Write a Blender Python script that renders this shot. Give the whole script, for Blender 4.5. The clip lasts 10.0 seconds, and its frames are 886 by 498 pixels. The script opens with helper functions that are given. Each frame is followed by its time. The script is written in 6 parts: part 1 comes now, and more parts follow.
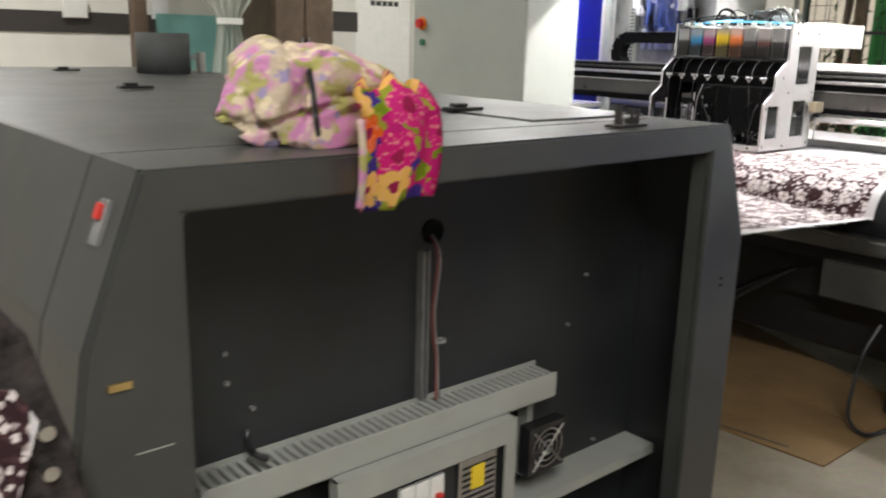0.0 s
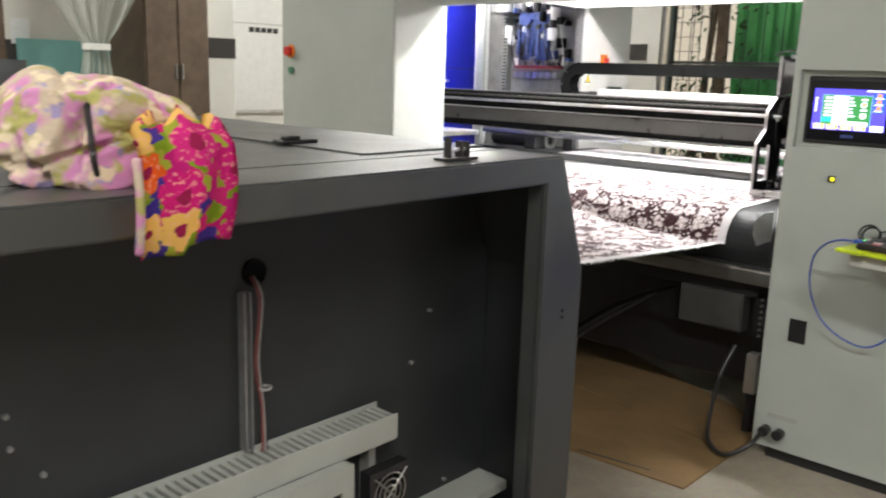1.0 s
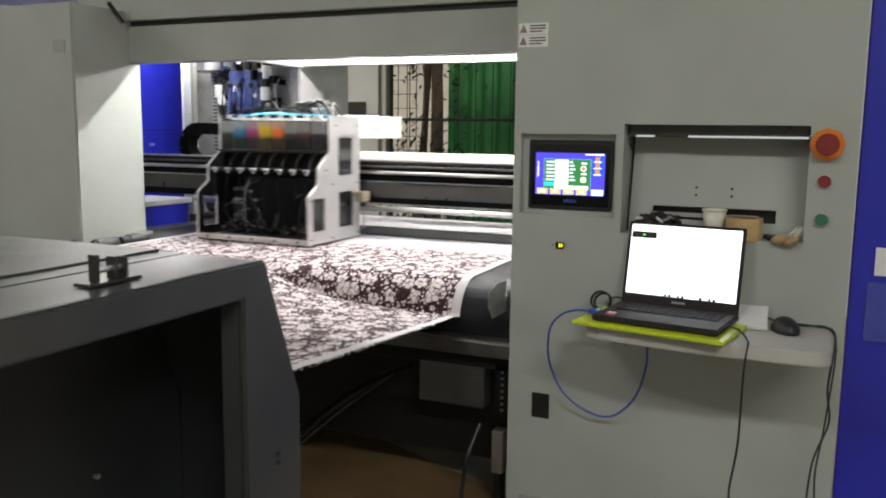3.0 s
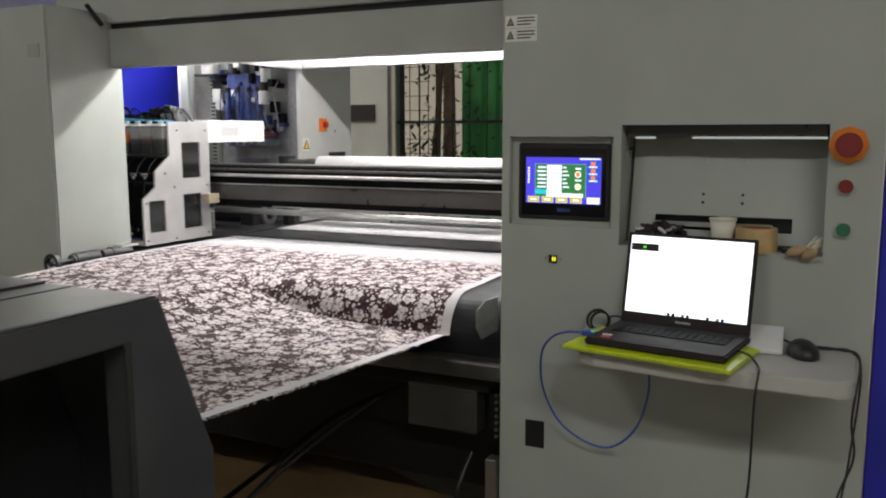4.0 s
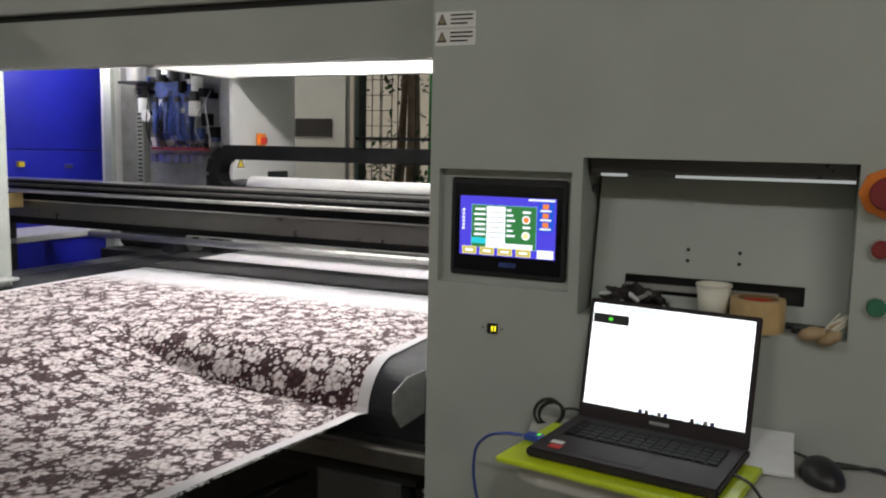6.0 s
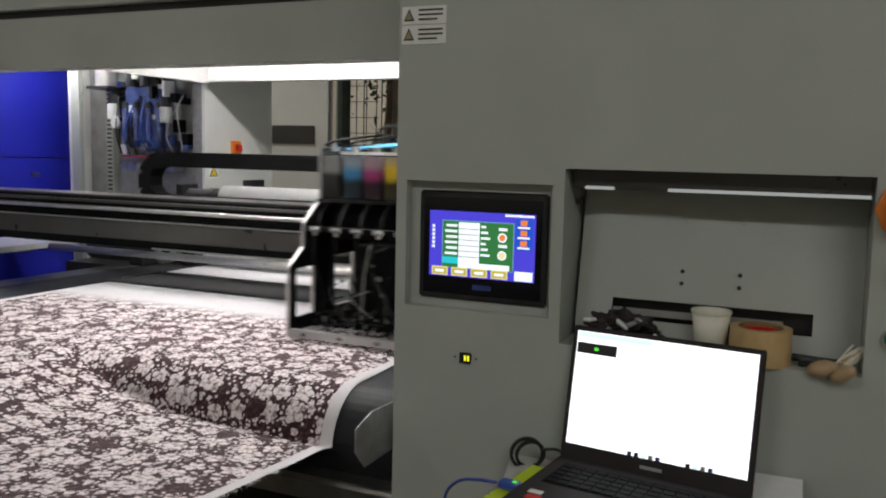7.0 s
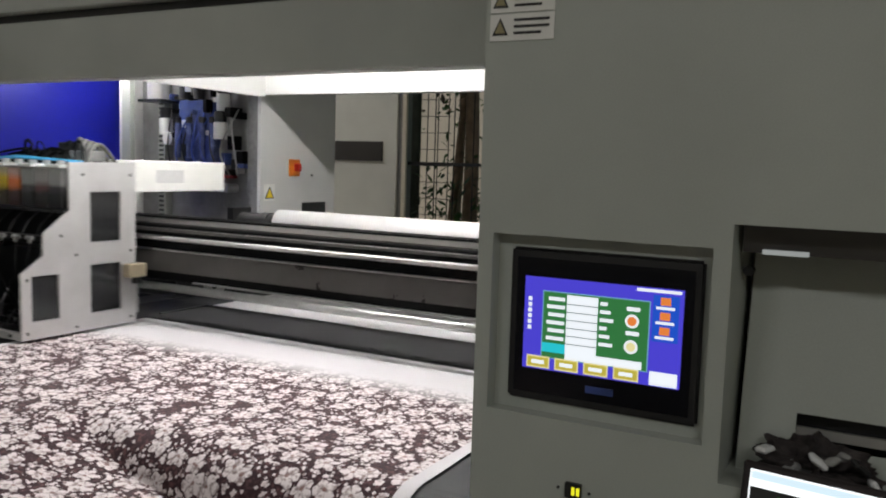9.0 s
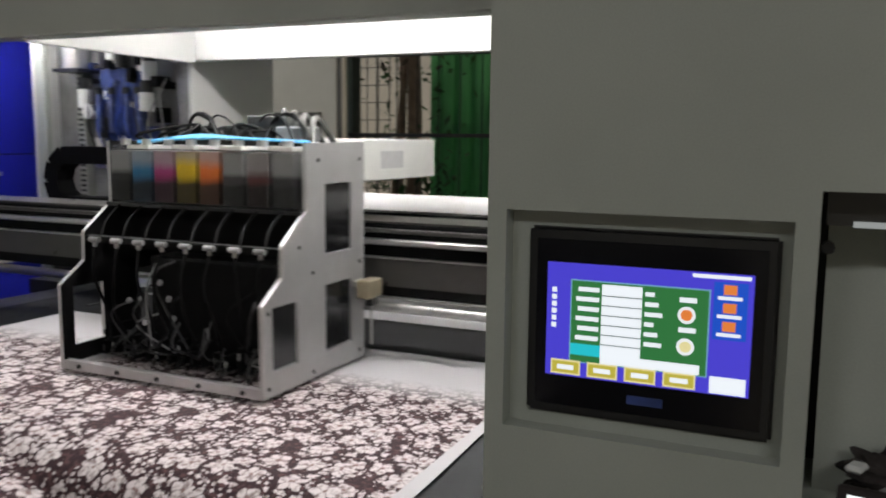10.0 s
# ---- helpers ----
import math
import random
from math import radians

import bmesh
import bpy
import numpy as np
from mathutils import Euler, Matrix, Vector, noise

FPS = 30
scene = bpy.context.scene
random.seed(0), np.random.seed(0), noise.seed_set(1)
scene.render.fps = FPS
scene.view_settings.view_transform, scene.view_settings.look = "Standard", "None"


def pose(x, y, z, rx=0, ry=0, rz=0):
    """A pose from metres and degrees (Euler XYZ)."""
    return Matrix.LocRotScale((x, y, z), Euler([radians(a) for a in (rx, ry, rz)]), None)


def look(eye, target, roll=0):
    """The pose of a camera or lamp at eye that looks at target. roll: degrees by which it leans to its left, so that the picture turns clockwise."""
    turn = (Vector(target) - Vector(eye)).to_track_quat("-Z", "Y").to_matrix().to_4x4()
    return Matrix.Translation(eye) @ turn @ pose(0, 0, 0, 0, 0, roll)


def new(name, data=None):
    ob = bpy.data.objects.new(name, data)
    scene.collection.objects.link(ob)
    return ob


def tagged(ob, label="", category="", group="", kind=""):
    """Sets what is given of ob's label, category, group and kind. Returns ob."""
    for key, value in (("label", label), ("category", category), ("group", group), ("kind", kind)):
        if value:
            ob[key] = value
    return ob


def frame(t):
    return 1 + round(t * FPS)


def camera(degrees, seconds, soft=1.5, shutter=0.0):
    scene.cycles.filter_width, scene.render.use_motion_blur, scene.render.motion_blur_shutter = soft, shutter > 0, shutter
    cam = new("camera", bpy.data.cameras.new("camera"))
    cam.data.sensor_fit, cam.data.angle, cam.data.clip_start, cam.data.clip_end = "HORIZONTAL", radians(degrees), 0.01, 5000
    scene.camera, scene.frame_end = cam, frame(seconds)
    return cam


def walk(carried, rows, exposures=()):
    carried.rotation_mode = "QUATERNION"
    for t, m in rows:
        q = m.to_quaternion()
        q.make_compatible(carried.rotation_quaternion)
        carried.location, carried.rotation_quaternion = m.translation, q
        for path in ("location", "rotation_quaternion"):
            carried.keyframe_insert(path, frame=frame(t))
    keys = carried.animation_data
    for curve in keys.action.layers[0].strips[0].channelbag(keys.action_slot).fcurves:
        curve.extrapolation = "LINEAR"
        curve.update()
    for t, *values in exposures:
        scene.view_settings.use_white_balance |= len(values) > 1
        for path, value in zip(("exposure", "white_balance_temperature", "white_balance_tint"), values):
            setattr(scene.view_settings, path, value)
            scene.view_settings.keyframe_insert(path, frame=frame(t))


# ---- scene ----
cam = camera(56.0, 10.0, soft=2.0, shutter=0.5)
PATH = [
    (0, (-0.07, 2.138, 1.351), (1.194, 3.61, 0.867), 1.5),
    (0.5, (0.005, 2.117, 1.362), (1.372, 3.506, 0.914), 1.9),
    (1, (0.069, 2.102, 1.362), (1.52, 3.413, 0.945), 1.8),
    (1.5, (0.119, 2.114, 1.375), (1.66, 3.329, 0.993), 1.9),
    (2, (0.212, 2.19, 1.391), (1.853, 3.282, 1.056), 1.5),
    (2.5, (0.31, 2.26, 1.406), (2.065, 3.175, 1.119), 1.4),
    (3, (0.41, 2.272, 1.409), (2.22, 3.075, 1.129), 0.7),
    (3.2, (0.467, 2.259, 1.398), (2.276, 3.066, 1.124), 0.6),
    (4.3, (0.773, 2.247, 1.42), (2.55, 3.119, 1.137), -0.1),
    (4.5, (0.849, 2.272, 1.417), (2.628, 3.139, 1.125), 0.1),
    (5, (1.034, 2.344, 1.439), (2.834, 3.17, 1.163), 1.3),
    (5.5, (1.134, 2.379, 1.44), (2.939, 3.198, 1.174), 1.4),
    (6, (1.267, 2.356, 1.452), (3.077, 3.171, 1.21), 1.2),
    (6.2, (1.305, 2.36, 1.459), (3.121, 3.163, 1.227), 1.4),
    (7.3, (1.523, 2.437, 1.457), (3.346, 3.23, 1.237), 1.3),
    (7.5, (1.564, 2.484, 1.482), (3.391, 3.273, 1.276), 1.7),
    (8, (1.645, 2.571, 1.489), (3.471, 3.367, 1.311), 2.0),
    (8.5, (1.779, 2.613, 1.483), (3.572, 3.477, 1.286), 2.0),
    (9, (1.906, 2.639, 1.498), (3.656, 3.586, 1.301), 1.8),
    (9.5, (1.993, 2.685, 1.482), (3.735, 3.642, 1.26), 1.3),
    (10, (2.088, 2.824, 1.484), (3.9, 3.629, 1.224), 0.6),
]
STOPS = [(0.0, 0.9), (0.5, 1.0), (1.0, 1.08), (1.5, 1.06), (2.0, 0.87), (2.5, 0.62), (3.0, 0.38), (4.5, -0.18), (5.0, -0.14), (6.0, -0.15), (7.5, -0.43), (8.5, -0.5), (10.0, -0.54)]
walk(cam, [(t, look(eye, target, roll)) for t, eye, target, roll in PATH], STOPS)


# ---- light ----
world = bpy.data.worlds.new("world")
scene.world = world
world.use_nodes = True
_wn = world.node_tree
_sky = _wn.nodes.new("ShaderNodeTexSky")
_sky.sky_type, _sky.sun_disc = "NISHITA", False
_sky.sun_elevation, _sky.sun_rotation = radians(35), radians(60)
_wn.links.new(_sky.outputs[0], _wn.nodes["Background"].inputs[0])
_wn.nodes["Background"].inputs[1].default_value = 0.08

_sun = bpy.data.lights.new("sun", "SUN")
_sun.energy, _sun.angle, _sun.color = 2.4, radians(14), (1.0, 0.92, 0.80)
new("sun", _sun).matrix_basis = pose(-20, 0, 20, 0, -42, 35)

HOOD_GLOW = 180.0  # radiance of the tubes under the hood


def ceiling_lamp(x, y, watts):
    data = bpy.data.lights.new("ceiling_lamp", "AREA")
    data.shape, data.size, data.size_y, data.energy = "RECTANGLE", 0.25, 1.2, watts
    data.color = (1.0, 0.99, 0.955)
    ob = new("ceiling_lamp", data)
    ob.matrix_basis = pose(x, y, 3.9)
    return ob


LAMPS = [(-1.0, 0.95, 52), (-1.2, 4.3, 50), (1.0, 9.0, 72), (-1.0, -0.35, 52), (5.2, 0.4, 50), (6.1, 8.3, 60)]   # x, y, watts; unseen lamps, placed to suit the brightness
for _x, _y, _w in LAMPS:
    ceiling_lamp(_x, _y, _w)


# ---- materials ----
def material(name):
    m = bpy.data.materials.new(name)
    m.use_nodes = True
    return m, m.node_tree, m.node_tree.nodes["Principled BSDF"]


def node(nt, kind, **values):
    n = nt.nodes.new(kind)
    for key, value in values.items():
        n.inputs[key.replace("_", " ")].default_value = value
    return n


def surface(name, colour, rough=0.5, metal=0.0, vary=0.12, scale=6.0, grain=0.0, grain_scale=900.0, bump=0.0, spec=0.5, coat=0.0, island=0.0, mottle=0.15):
    """Paint, plastic or metal: two scales of tone, uneven gloss, fine relief."""
    m, nt, b = material(name)
    co = nt.nodes.new("ShaderNodeTexCoord")
    big = node(nt, "ShaderNodeTexNoise", Scale=scale, Detail=4.0, Roughness=0.6)
    fine = node(nt, "ShaderNodeTexNoise", Scale=grain_scale, Detail=2.0)
    nt.links.new(co.outputs["Object"], big.inputs["Vector"])
    nt.links.new(co.outputs["Object"], fine.inputs["Vector"])
    ramp = nt.nodes.new("ShaderNodeMapRange")
    ramp.inputs["From Min"].default_value, ramp.inputs["From Max"].default_value = 0.3, 0.7
    ramp.inputs["To Min"].default_value, ramp.inputs["To Max"].default_value = 1 - vary, 1 + vary
    nt.links.new(big.outputs["Fac"], ramp.inputs["Value"])
    mul = nt.nodes.new("ShaderNodeVectorMath")
    mul.operation = "SCALE"
    mul.inputs[0].default_value = colour
    nt.links.new(ramp.outputs[0], mul.inputs["Scale"])
    last = mul.outputs[0]
    if grain:
        g = nt.nodes.new("ShaderNodeMapRange")
        g.inputs["To Min"].default_value, g.inputs["To Max"].default_value = 1 - grain, 1 + grain
        nt.links.new(fine.outputs["Fac"], g.inputs["Value"])
        m2 = nt.nodes.new("ShaderNodeVectorMath")
        m2.operation = "SCALE"
        nt.links.new(last, m2.inputs[0])
        nt.links.new(g.outputs[0], m2.inputs["Scale"])
        last = m2.outputs[0]
    if island:
        geo = nt.nodes.new("ShaderNodeNewGeometry")
        g = nt.nodes.new("ShaderNodeMapRange")
        g.inputs["To Min"].default_value, g.inputs["To Max"].default_value = 1 - island, 1 + island
        nt.links.new(geo.outputs["Random Per Island"], g.inputs["Value"])
        m2 = nt.nodes.new("ShaderNodeVectorMath")
        m2.operation = "SCALE"
        nt.links.new(last, m2.inputs[0])
        nt.links.new(g.outputs[0], m2.inputs["Scale"])
        last = m2.outputs[0]
    nt.links.new(last, b.inputs["Base Color"])
    rr = nt.nodes.new("ShaderNodeMapRange")
    rr.inputs["To Min"].default_value, rr.inputs["To Max"].default_value = max(0.02, rough - mottle), min(1, rough + mottle)
    nt.links.new(big.outputs["Fac"], rr.inputs["Value"])
    nt.links.new(rr.outputs[0], b.inputs["Roughness"])
    b.inputs["Metallic"].default_value = metal
    b.inputs["Specular IOR Level"].default_value = spec
    b.inputs["Coat Weight"].default_value = coat
    if bump:
        bp = node(nt, "ShaderNodeBump", Strength=bump, Distance=0.002)
        nt.links.new(fine.outputs["Fac"], bp.inputs["Height"])
        nt.links.new(bp.outputs[0], b.inputs["Normal"])
    return m


def glow(name, colour, strength):
    m, nt, b = material(name)
    b.inputs["Base Color"].default_value = (0.02, 0.02, 0.02, 1)
    b.inputs["Emission Color"].default_value = (*colour, 1)
    b.inputs["Emission Strength"].default_value = strength
    b.inputs["Roughness"].default_value = 0.25
    return m


def clear(name, colour, rough=0.08, alpha=1.0):
    m, nt, b = material(name)
    b.inputs["Base Color"].default_value = (*colour, 1)
    b.inputs["Transmission Weight"].default_value = alpha
    b.inputs["Roughness"].default_value = rough
    b.inputs["IOR"].default_value = 1.35
    return m


PAINT = surface("light_grey_powder_coat", (0.375, 0.40, 0.368), 0.45, vary=0.06, scale=3.1, bump=0.10, grain=0.08, grain_scale=420.0)
PAINT_IN = surface("pale_grey_powder_coat", (0.62, 0.62, 0.61), 0.45, vary=0.04, scale=3.0, bump=0.05)
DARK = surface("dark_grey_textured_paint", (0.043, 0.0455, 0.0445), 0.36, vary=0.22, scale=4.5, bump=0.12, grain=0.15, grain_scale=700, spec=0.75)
# darker copy of the dryer grey; the bay's shade is put into the colour
DARK_IN = surface("shaded_dark_grey_sheet", (0.022, 0.0245, 0.026), 0.46, vary=0.35, scale=2.4, bump=0.1, grain=0.15, spec=0.4)
BLUE = surface("royal_blue_paint", (0.017, 0.022, 0.41), 0.38, vary=0.12, scale=2.0, bump=0.06)
STEEL = surface("brushed_steel", (0.56, 0.56, 0.55), 0.34, metal=1.0, vary=0.12, scale=14, bump=0.05)
ALU = surface("anodised_aluminium", (0.62, 0.61, 0.59), 0.42, metal=0.85, vary=0.14, scale=9, grain=0.08)
PLATE = surface("satin_aluminium_plate", (0.58, 0.57, 0.57), 0.45, metal=0.55, vary=0.08, scale=9, grain=0.05)
RAILGREY = surface("grey_machined_rail", (0.060, 0.057, 0.054), 0.32, metal=0.5, vary=0.15, scale=6)
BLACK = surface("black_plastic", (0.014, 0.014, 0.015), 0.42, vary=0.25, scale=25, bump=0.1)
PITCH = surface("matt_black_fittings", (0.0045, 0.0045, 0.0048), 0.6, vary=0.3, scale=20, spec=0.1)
BLACKM = surface("black_anodised_metal", (0.022, 0.022, 0.023), 0.42, metal=0.2, vary=0.25, scale=12)
RUBBER = surface("black_rubber_belt", (0.014, 0.015, 0.017), 0.62, vary=0.3, scale=8, bump=0.15, spec=0.25)
DUCT = surface("grey_pvc_duct", (0.33, 0.34, 0.31), 0.5, vary=0.07, scale=7)
WHITE = surface("white_plastic", (0.74, 0.74, 0.71), 0.4, vary=0.05, scale=12)
PAPER = surface("white_paper", (0.72, 0.73, 0.74), 0.8, vary=0.05, scale=25)
PLASTER = surface("white_plaster", (0.66, 0.65, 0.60), 0.85, vary=0.08, scale=1.6, bump=0.2, grain=0.05, grain_scale=300)
BAND = surface("black_wall_band", (0.035, 0.03, 0.028), 0.7, vary=0.2, scale=4)
TEAL = surface("teal_board", (0.18, 0.40, 0.38), 0.7, vary=0.1, scale=4)
BROWN = surface("brown_wood", (0.105, 0.072, 0.05), 0.5, vary=0.3, scale=5, grain=0.2, grain_scale=120)
RED = surface("red_plastic", (0.55, 0.02, 0.015), 0.35, vary=0.1, scale=30)
DARKRED = surface("dark_red_plastic", (0.20, 0.02, 0.022), 0.35, vary=0.1, scale=30)
ORANGE = surface("orange_plastic", (0.72, 0.20, 0.02), 0.4, vary=0.08, scale=30)
GREEN = surface("green_plastic", (0.03, 0.16, 0.09), 0.35, vary=0.1, scale=30)
YELLOW = surface("yellow_label", (0.80, 0.58, 0.03), 0.5, vary=0.06, scale=40)
LIME = surface("lime_plastic_folder", (0.50, 0.62, 0.012), 0.32, vary=0.1, scale=12)
LAPTOP = surface("graphite_laptop_shell", (0.028, 0.023, 0.0235), 0.62, metal=0.0, vary=0.12, scale=20, spec=0.2)
RAGMAT = surface("grimy_dark_cloth", (0.035, 0.03, 0.03), 0.85, vary=0.95, scale=34, spec=0.2)
SHELF = surface("pale_grey_shelf_paint", (0.45, 0.445, 0.415), 0.5, vary=0.07, scale=5, bump=0.05)
STRIP = surface("dark_grey_strip", (0.055, 0.055, 0.058), 0.8, vary=0.12, scale=8, spec=0.2)
CUPMAT = surface("cream_paper_cup", (0.70, 0.68, 0.58), 0.6, vary=0.06, scale=30)
TAPE = surface("tan_packing_tape", (0.52, 0.36, 0.17), 0.4, vary=0.1, scale=40)
WOOD = surface("pale_wood", (0.42, 0.30, 0.17), 0.6, vary=0.2, scale=30)
CARD = surface("brown_cardboard", (0.24, 0.15, 0.066), 0.85, vary=0.2, scale=4, grain=0.08, grain_scale=200)
BLUEWIRE = surface("blue_cable_sheath", (0.03, 0.07, 0.36), 0.4, vary=0.05)
REDWIRE = surface("red_wire", (0.17, 0.04, 0.038), 0.45, vary=0.05)
GREYWIRE = surface("grey_wire", (0.32, 0.32, 0.31), 0.5, vary=0.1)
FADED = surface("faded_yellow_print", (0.30, 0.26, 0.14), 0.6, vary=0.08, scale=40)
BRASS = surface("brass", (0.62, 0.46, 0.2), 0.35, metal=0.9, vary=0.1, scale=30)
MOTOR = surface("grey_castings", (0.24, 0.24, 0.24), 0.5, metal=0.4, vary=0.2, scale=30)
PLATEGREY = surface("dull_zinc_plate", (0.26, 0.26, 0.26), 0.5, metal=0.2, vary=0.2, scale=14)
NAVY = surface("blue_control_board", (0.035, 0.06, 0.21), 0.4, vary=0.3, scale=40)
INK = surface("dark_print", (0.03, 0.03, 0.03), 0.7)
BARK = surface("tree_bark", (0.27, 0.19, 0.13), 0.9, vary=0.35, scale=9, bump=0.6, grain_scale=60)
LEAF = surface("green_leaves", (0.05, 0.11, 0.03), 0.6, vary=0.3, scale=5, island=0.4)
DRYLEAF = surface("dry_leaves", (0.16, 0.12, 0.075), 0.7, vary=0.3, scale=5, island=0.5)
GREENSHEET = surface("green_tarpaulin", (0.15, 0.46, 0.19), 0.55, vary=0.2, scale=2)
SOIL = surface("bare_ground", (0.16, 0.14, 0.11), 0.9, vary=0.3, scale=2, bump=0.5, grain_scale=40)
PIPE = surface("weathered_olive_pipe", (0.05, 0.055, 0.04), 0.6, vary=0.3, scale=9)
CREAM = surface("cream_render", (0.62, 0.56, 0.46), 0.9, vary=0.1, scale=2)
GLASSY = clear("window_glass", (0.95, 0.97, 0.96), 0.02)
MILKY = surface("milky_blue_plastic", (0.10, 0.125, 0.27), 0.25, vary=0.3, scale=18)
CLEAR = surface("clear_acrylic", (0.55, 0.56, 0.58), 0.12, vary=0.05, scale=20)
CLEAR.node_tree.nodes["Principled BSDF"].inputs["Alpha"].default_value = 0.045
LAPSCREEN = glow("laptop_screen_glow", (0.95, 0.985, 1.0), 1.9)
TUBE = glow("tube_light_glow", (1.0, 0.98, 0.965), HOOD_GLOW)
# weaker glow, set to balance the rear of the hood
TUBE_DIM = glow("dim_tube_light_glow", (1.0, 0.97, 0.95), HOOD_GLOW * 0.55)
ALCOVE_GLOW = glow("faint_tube_glow", (0.95, 1.0, 0.98), 0.42)
BATTEN = glow("batten_glow", (1.0, 0.96, 0.88), 6.0)


def concrete():
    m, nt, b = material("stained_concrete_floor")
    co = nt.nodes.new("ShaderNodeTexCoord")
    n1 = node(nt, "ShaderNodeTexNoise", Scale=1.1, Detail=8.0, Roughness=0.65)
    n2 = node(nt, "ShaderNodeTexNoise", Scale=45.0, Detail=4.0)
    for n in (n1, n2):
        nt.links.new(co.outputs["Object"], n.inputs["Vector"])
    r = nt.nodes.new("ShaderNodeValToRGB")
    r.color_ramp.elements[0].position, r.color_ramp.elements[0].color = 0.3, (0.25, 0.21, 0.155, 1)
    r.color_ramp.elements[1].position, r.color_ramp.elements[1].color = 0.68, (0.52, 0.46, 0.375, 1)
    mix = nt.nodes.new("ShaderNodeMix")
    mix.data_type, mix.blend_type = "RGBA", "MULTIPLY"
    mix.inputs["Factor"].default_value = 0.35
    nt.links.new(n1.outputs["Fac"], r.inputs[0])
    nt.links.new(r.outputs[0], mix.inputs["A"])
    nt.links.new(n2.outputs["Color"], mix.inputs["B"])
    nt.links.new(mix.outputs["Result"], b.inputs["Base Color"])
    b.inputs["Roughness"].default_value = 0.55
    bp = node(nt, "ShaderNodeBump", Strength=0.2, Distance=0.003)
    nt.links.new(n2.outputs["Fac"], bp.inputs["Height"])
    nt.links.new(bp.outputs[0], b.inputs["Normal"])
    return m


def math_node(nt, op, a, b=None, c=None):
    n = nt.nodes.new("ShaderNodeMath")
    n.operation = op
    for i, v in enumerate((a, b, c)):
        if v is None:
            continue
        if isinstance(v, (int, float)):
            n.inputs[i].default_value = v
        else:
            nt.links.new(v, n.inputs[i])
    return n.outputs[0]


def flowers(nt, uv, scale, petals, seed, size=0.46):
    """A scatter of lobed blossoms: 1 inside a blossom. Returns mask and the distance from its heart."""
    off = nt.nodes.new("ShaderNodeVectorMath")
    off.operation = "ADD"
    off.inputs[1].default_value = (seed, seed * 1.7, 0)
    nt.links.new(uv, off.inputs[0])
    wob = node(nt, "ShaderNodeTexNoise", Scale=scale * 2.4, Detail=3.0)
    nt.links.new(off.outputs[0], wob.inputs["Vector"])
    wv = nt.nodes.new("ShaderNodeVectorMath")
    wv.operation = "MULTIPLY_ADD"
    wv.inputs[1].default_value = (0.36 / scale, 0.36 / scale, 0)
    nt.links.new(wob.outputs["Color"], wv.inputs[0])
    nt.links.new(off.outputs[0], wv.inputs[2])
    vor = node(nt, "ShaderNodeTexVoronoi", Scale=scale, Randomness=0.72)
    vor.voronoi_dimensions = "2D"
    nt.links.new(wv.outputs[0], vor.inputs["Vector"])
    # angle about the cell's heart
    sc = nt.nodes.new("ShaderNodeVectorMath")
    sc.operation = "SUBTRACT"
    nt.links.new(wv.outputs[0], sc.inputs[0])
    nt.links.new(vor.outputs["Position"], sc.inputs[1])
    sep = nt.nodes.new("ShaderNodeSeparateXYZ")
    nt.links.new(sc.outputs[0], sep.inputs[0])
    ang = math_node(nt, "ARCTAN2", sep.outputs[1], sep.outputs[0])
    rnd = nt.nodes.new("ShaderNodeSeparateColor")
    nt.links.new(vor.outputs["Color"], rnd.inputs[0])
    ang = math_node(nt, "MULTIPLY_ADD", rnd.outputs[0], 6.0, ang)
    lobe = math_node(nt, "ABSOLUTE", math_node(nt, "SINE", math_node(nt, "MULTIPLY", ang, petals / 2)))
    rad = math_node(nt, "MULTIPLY_ADD", lobe, 0.13, math_node(nt, "MULTIPLY_ADD", rnd.outputs[1], 0.12, size - 0.16))
    mask = math_node(nt, "LESS_THAN", vor.outputs["Distance"], rad)
    return mask, vor.outputs["Distance"], lobe, rnd.outputs[2]


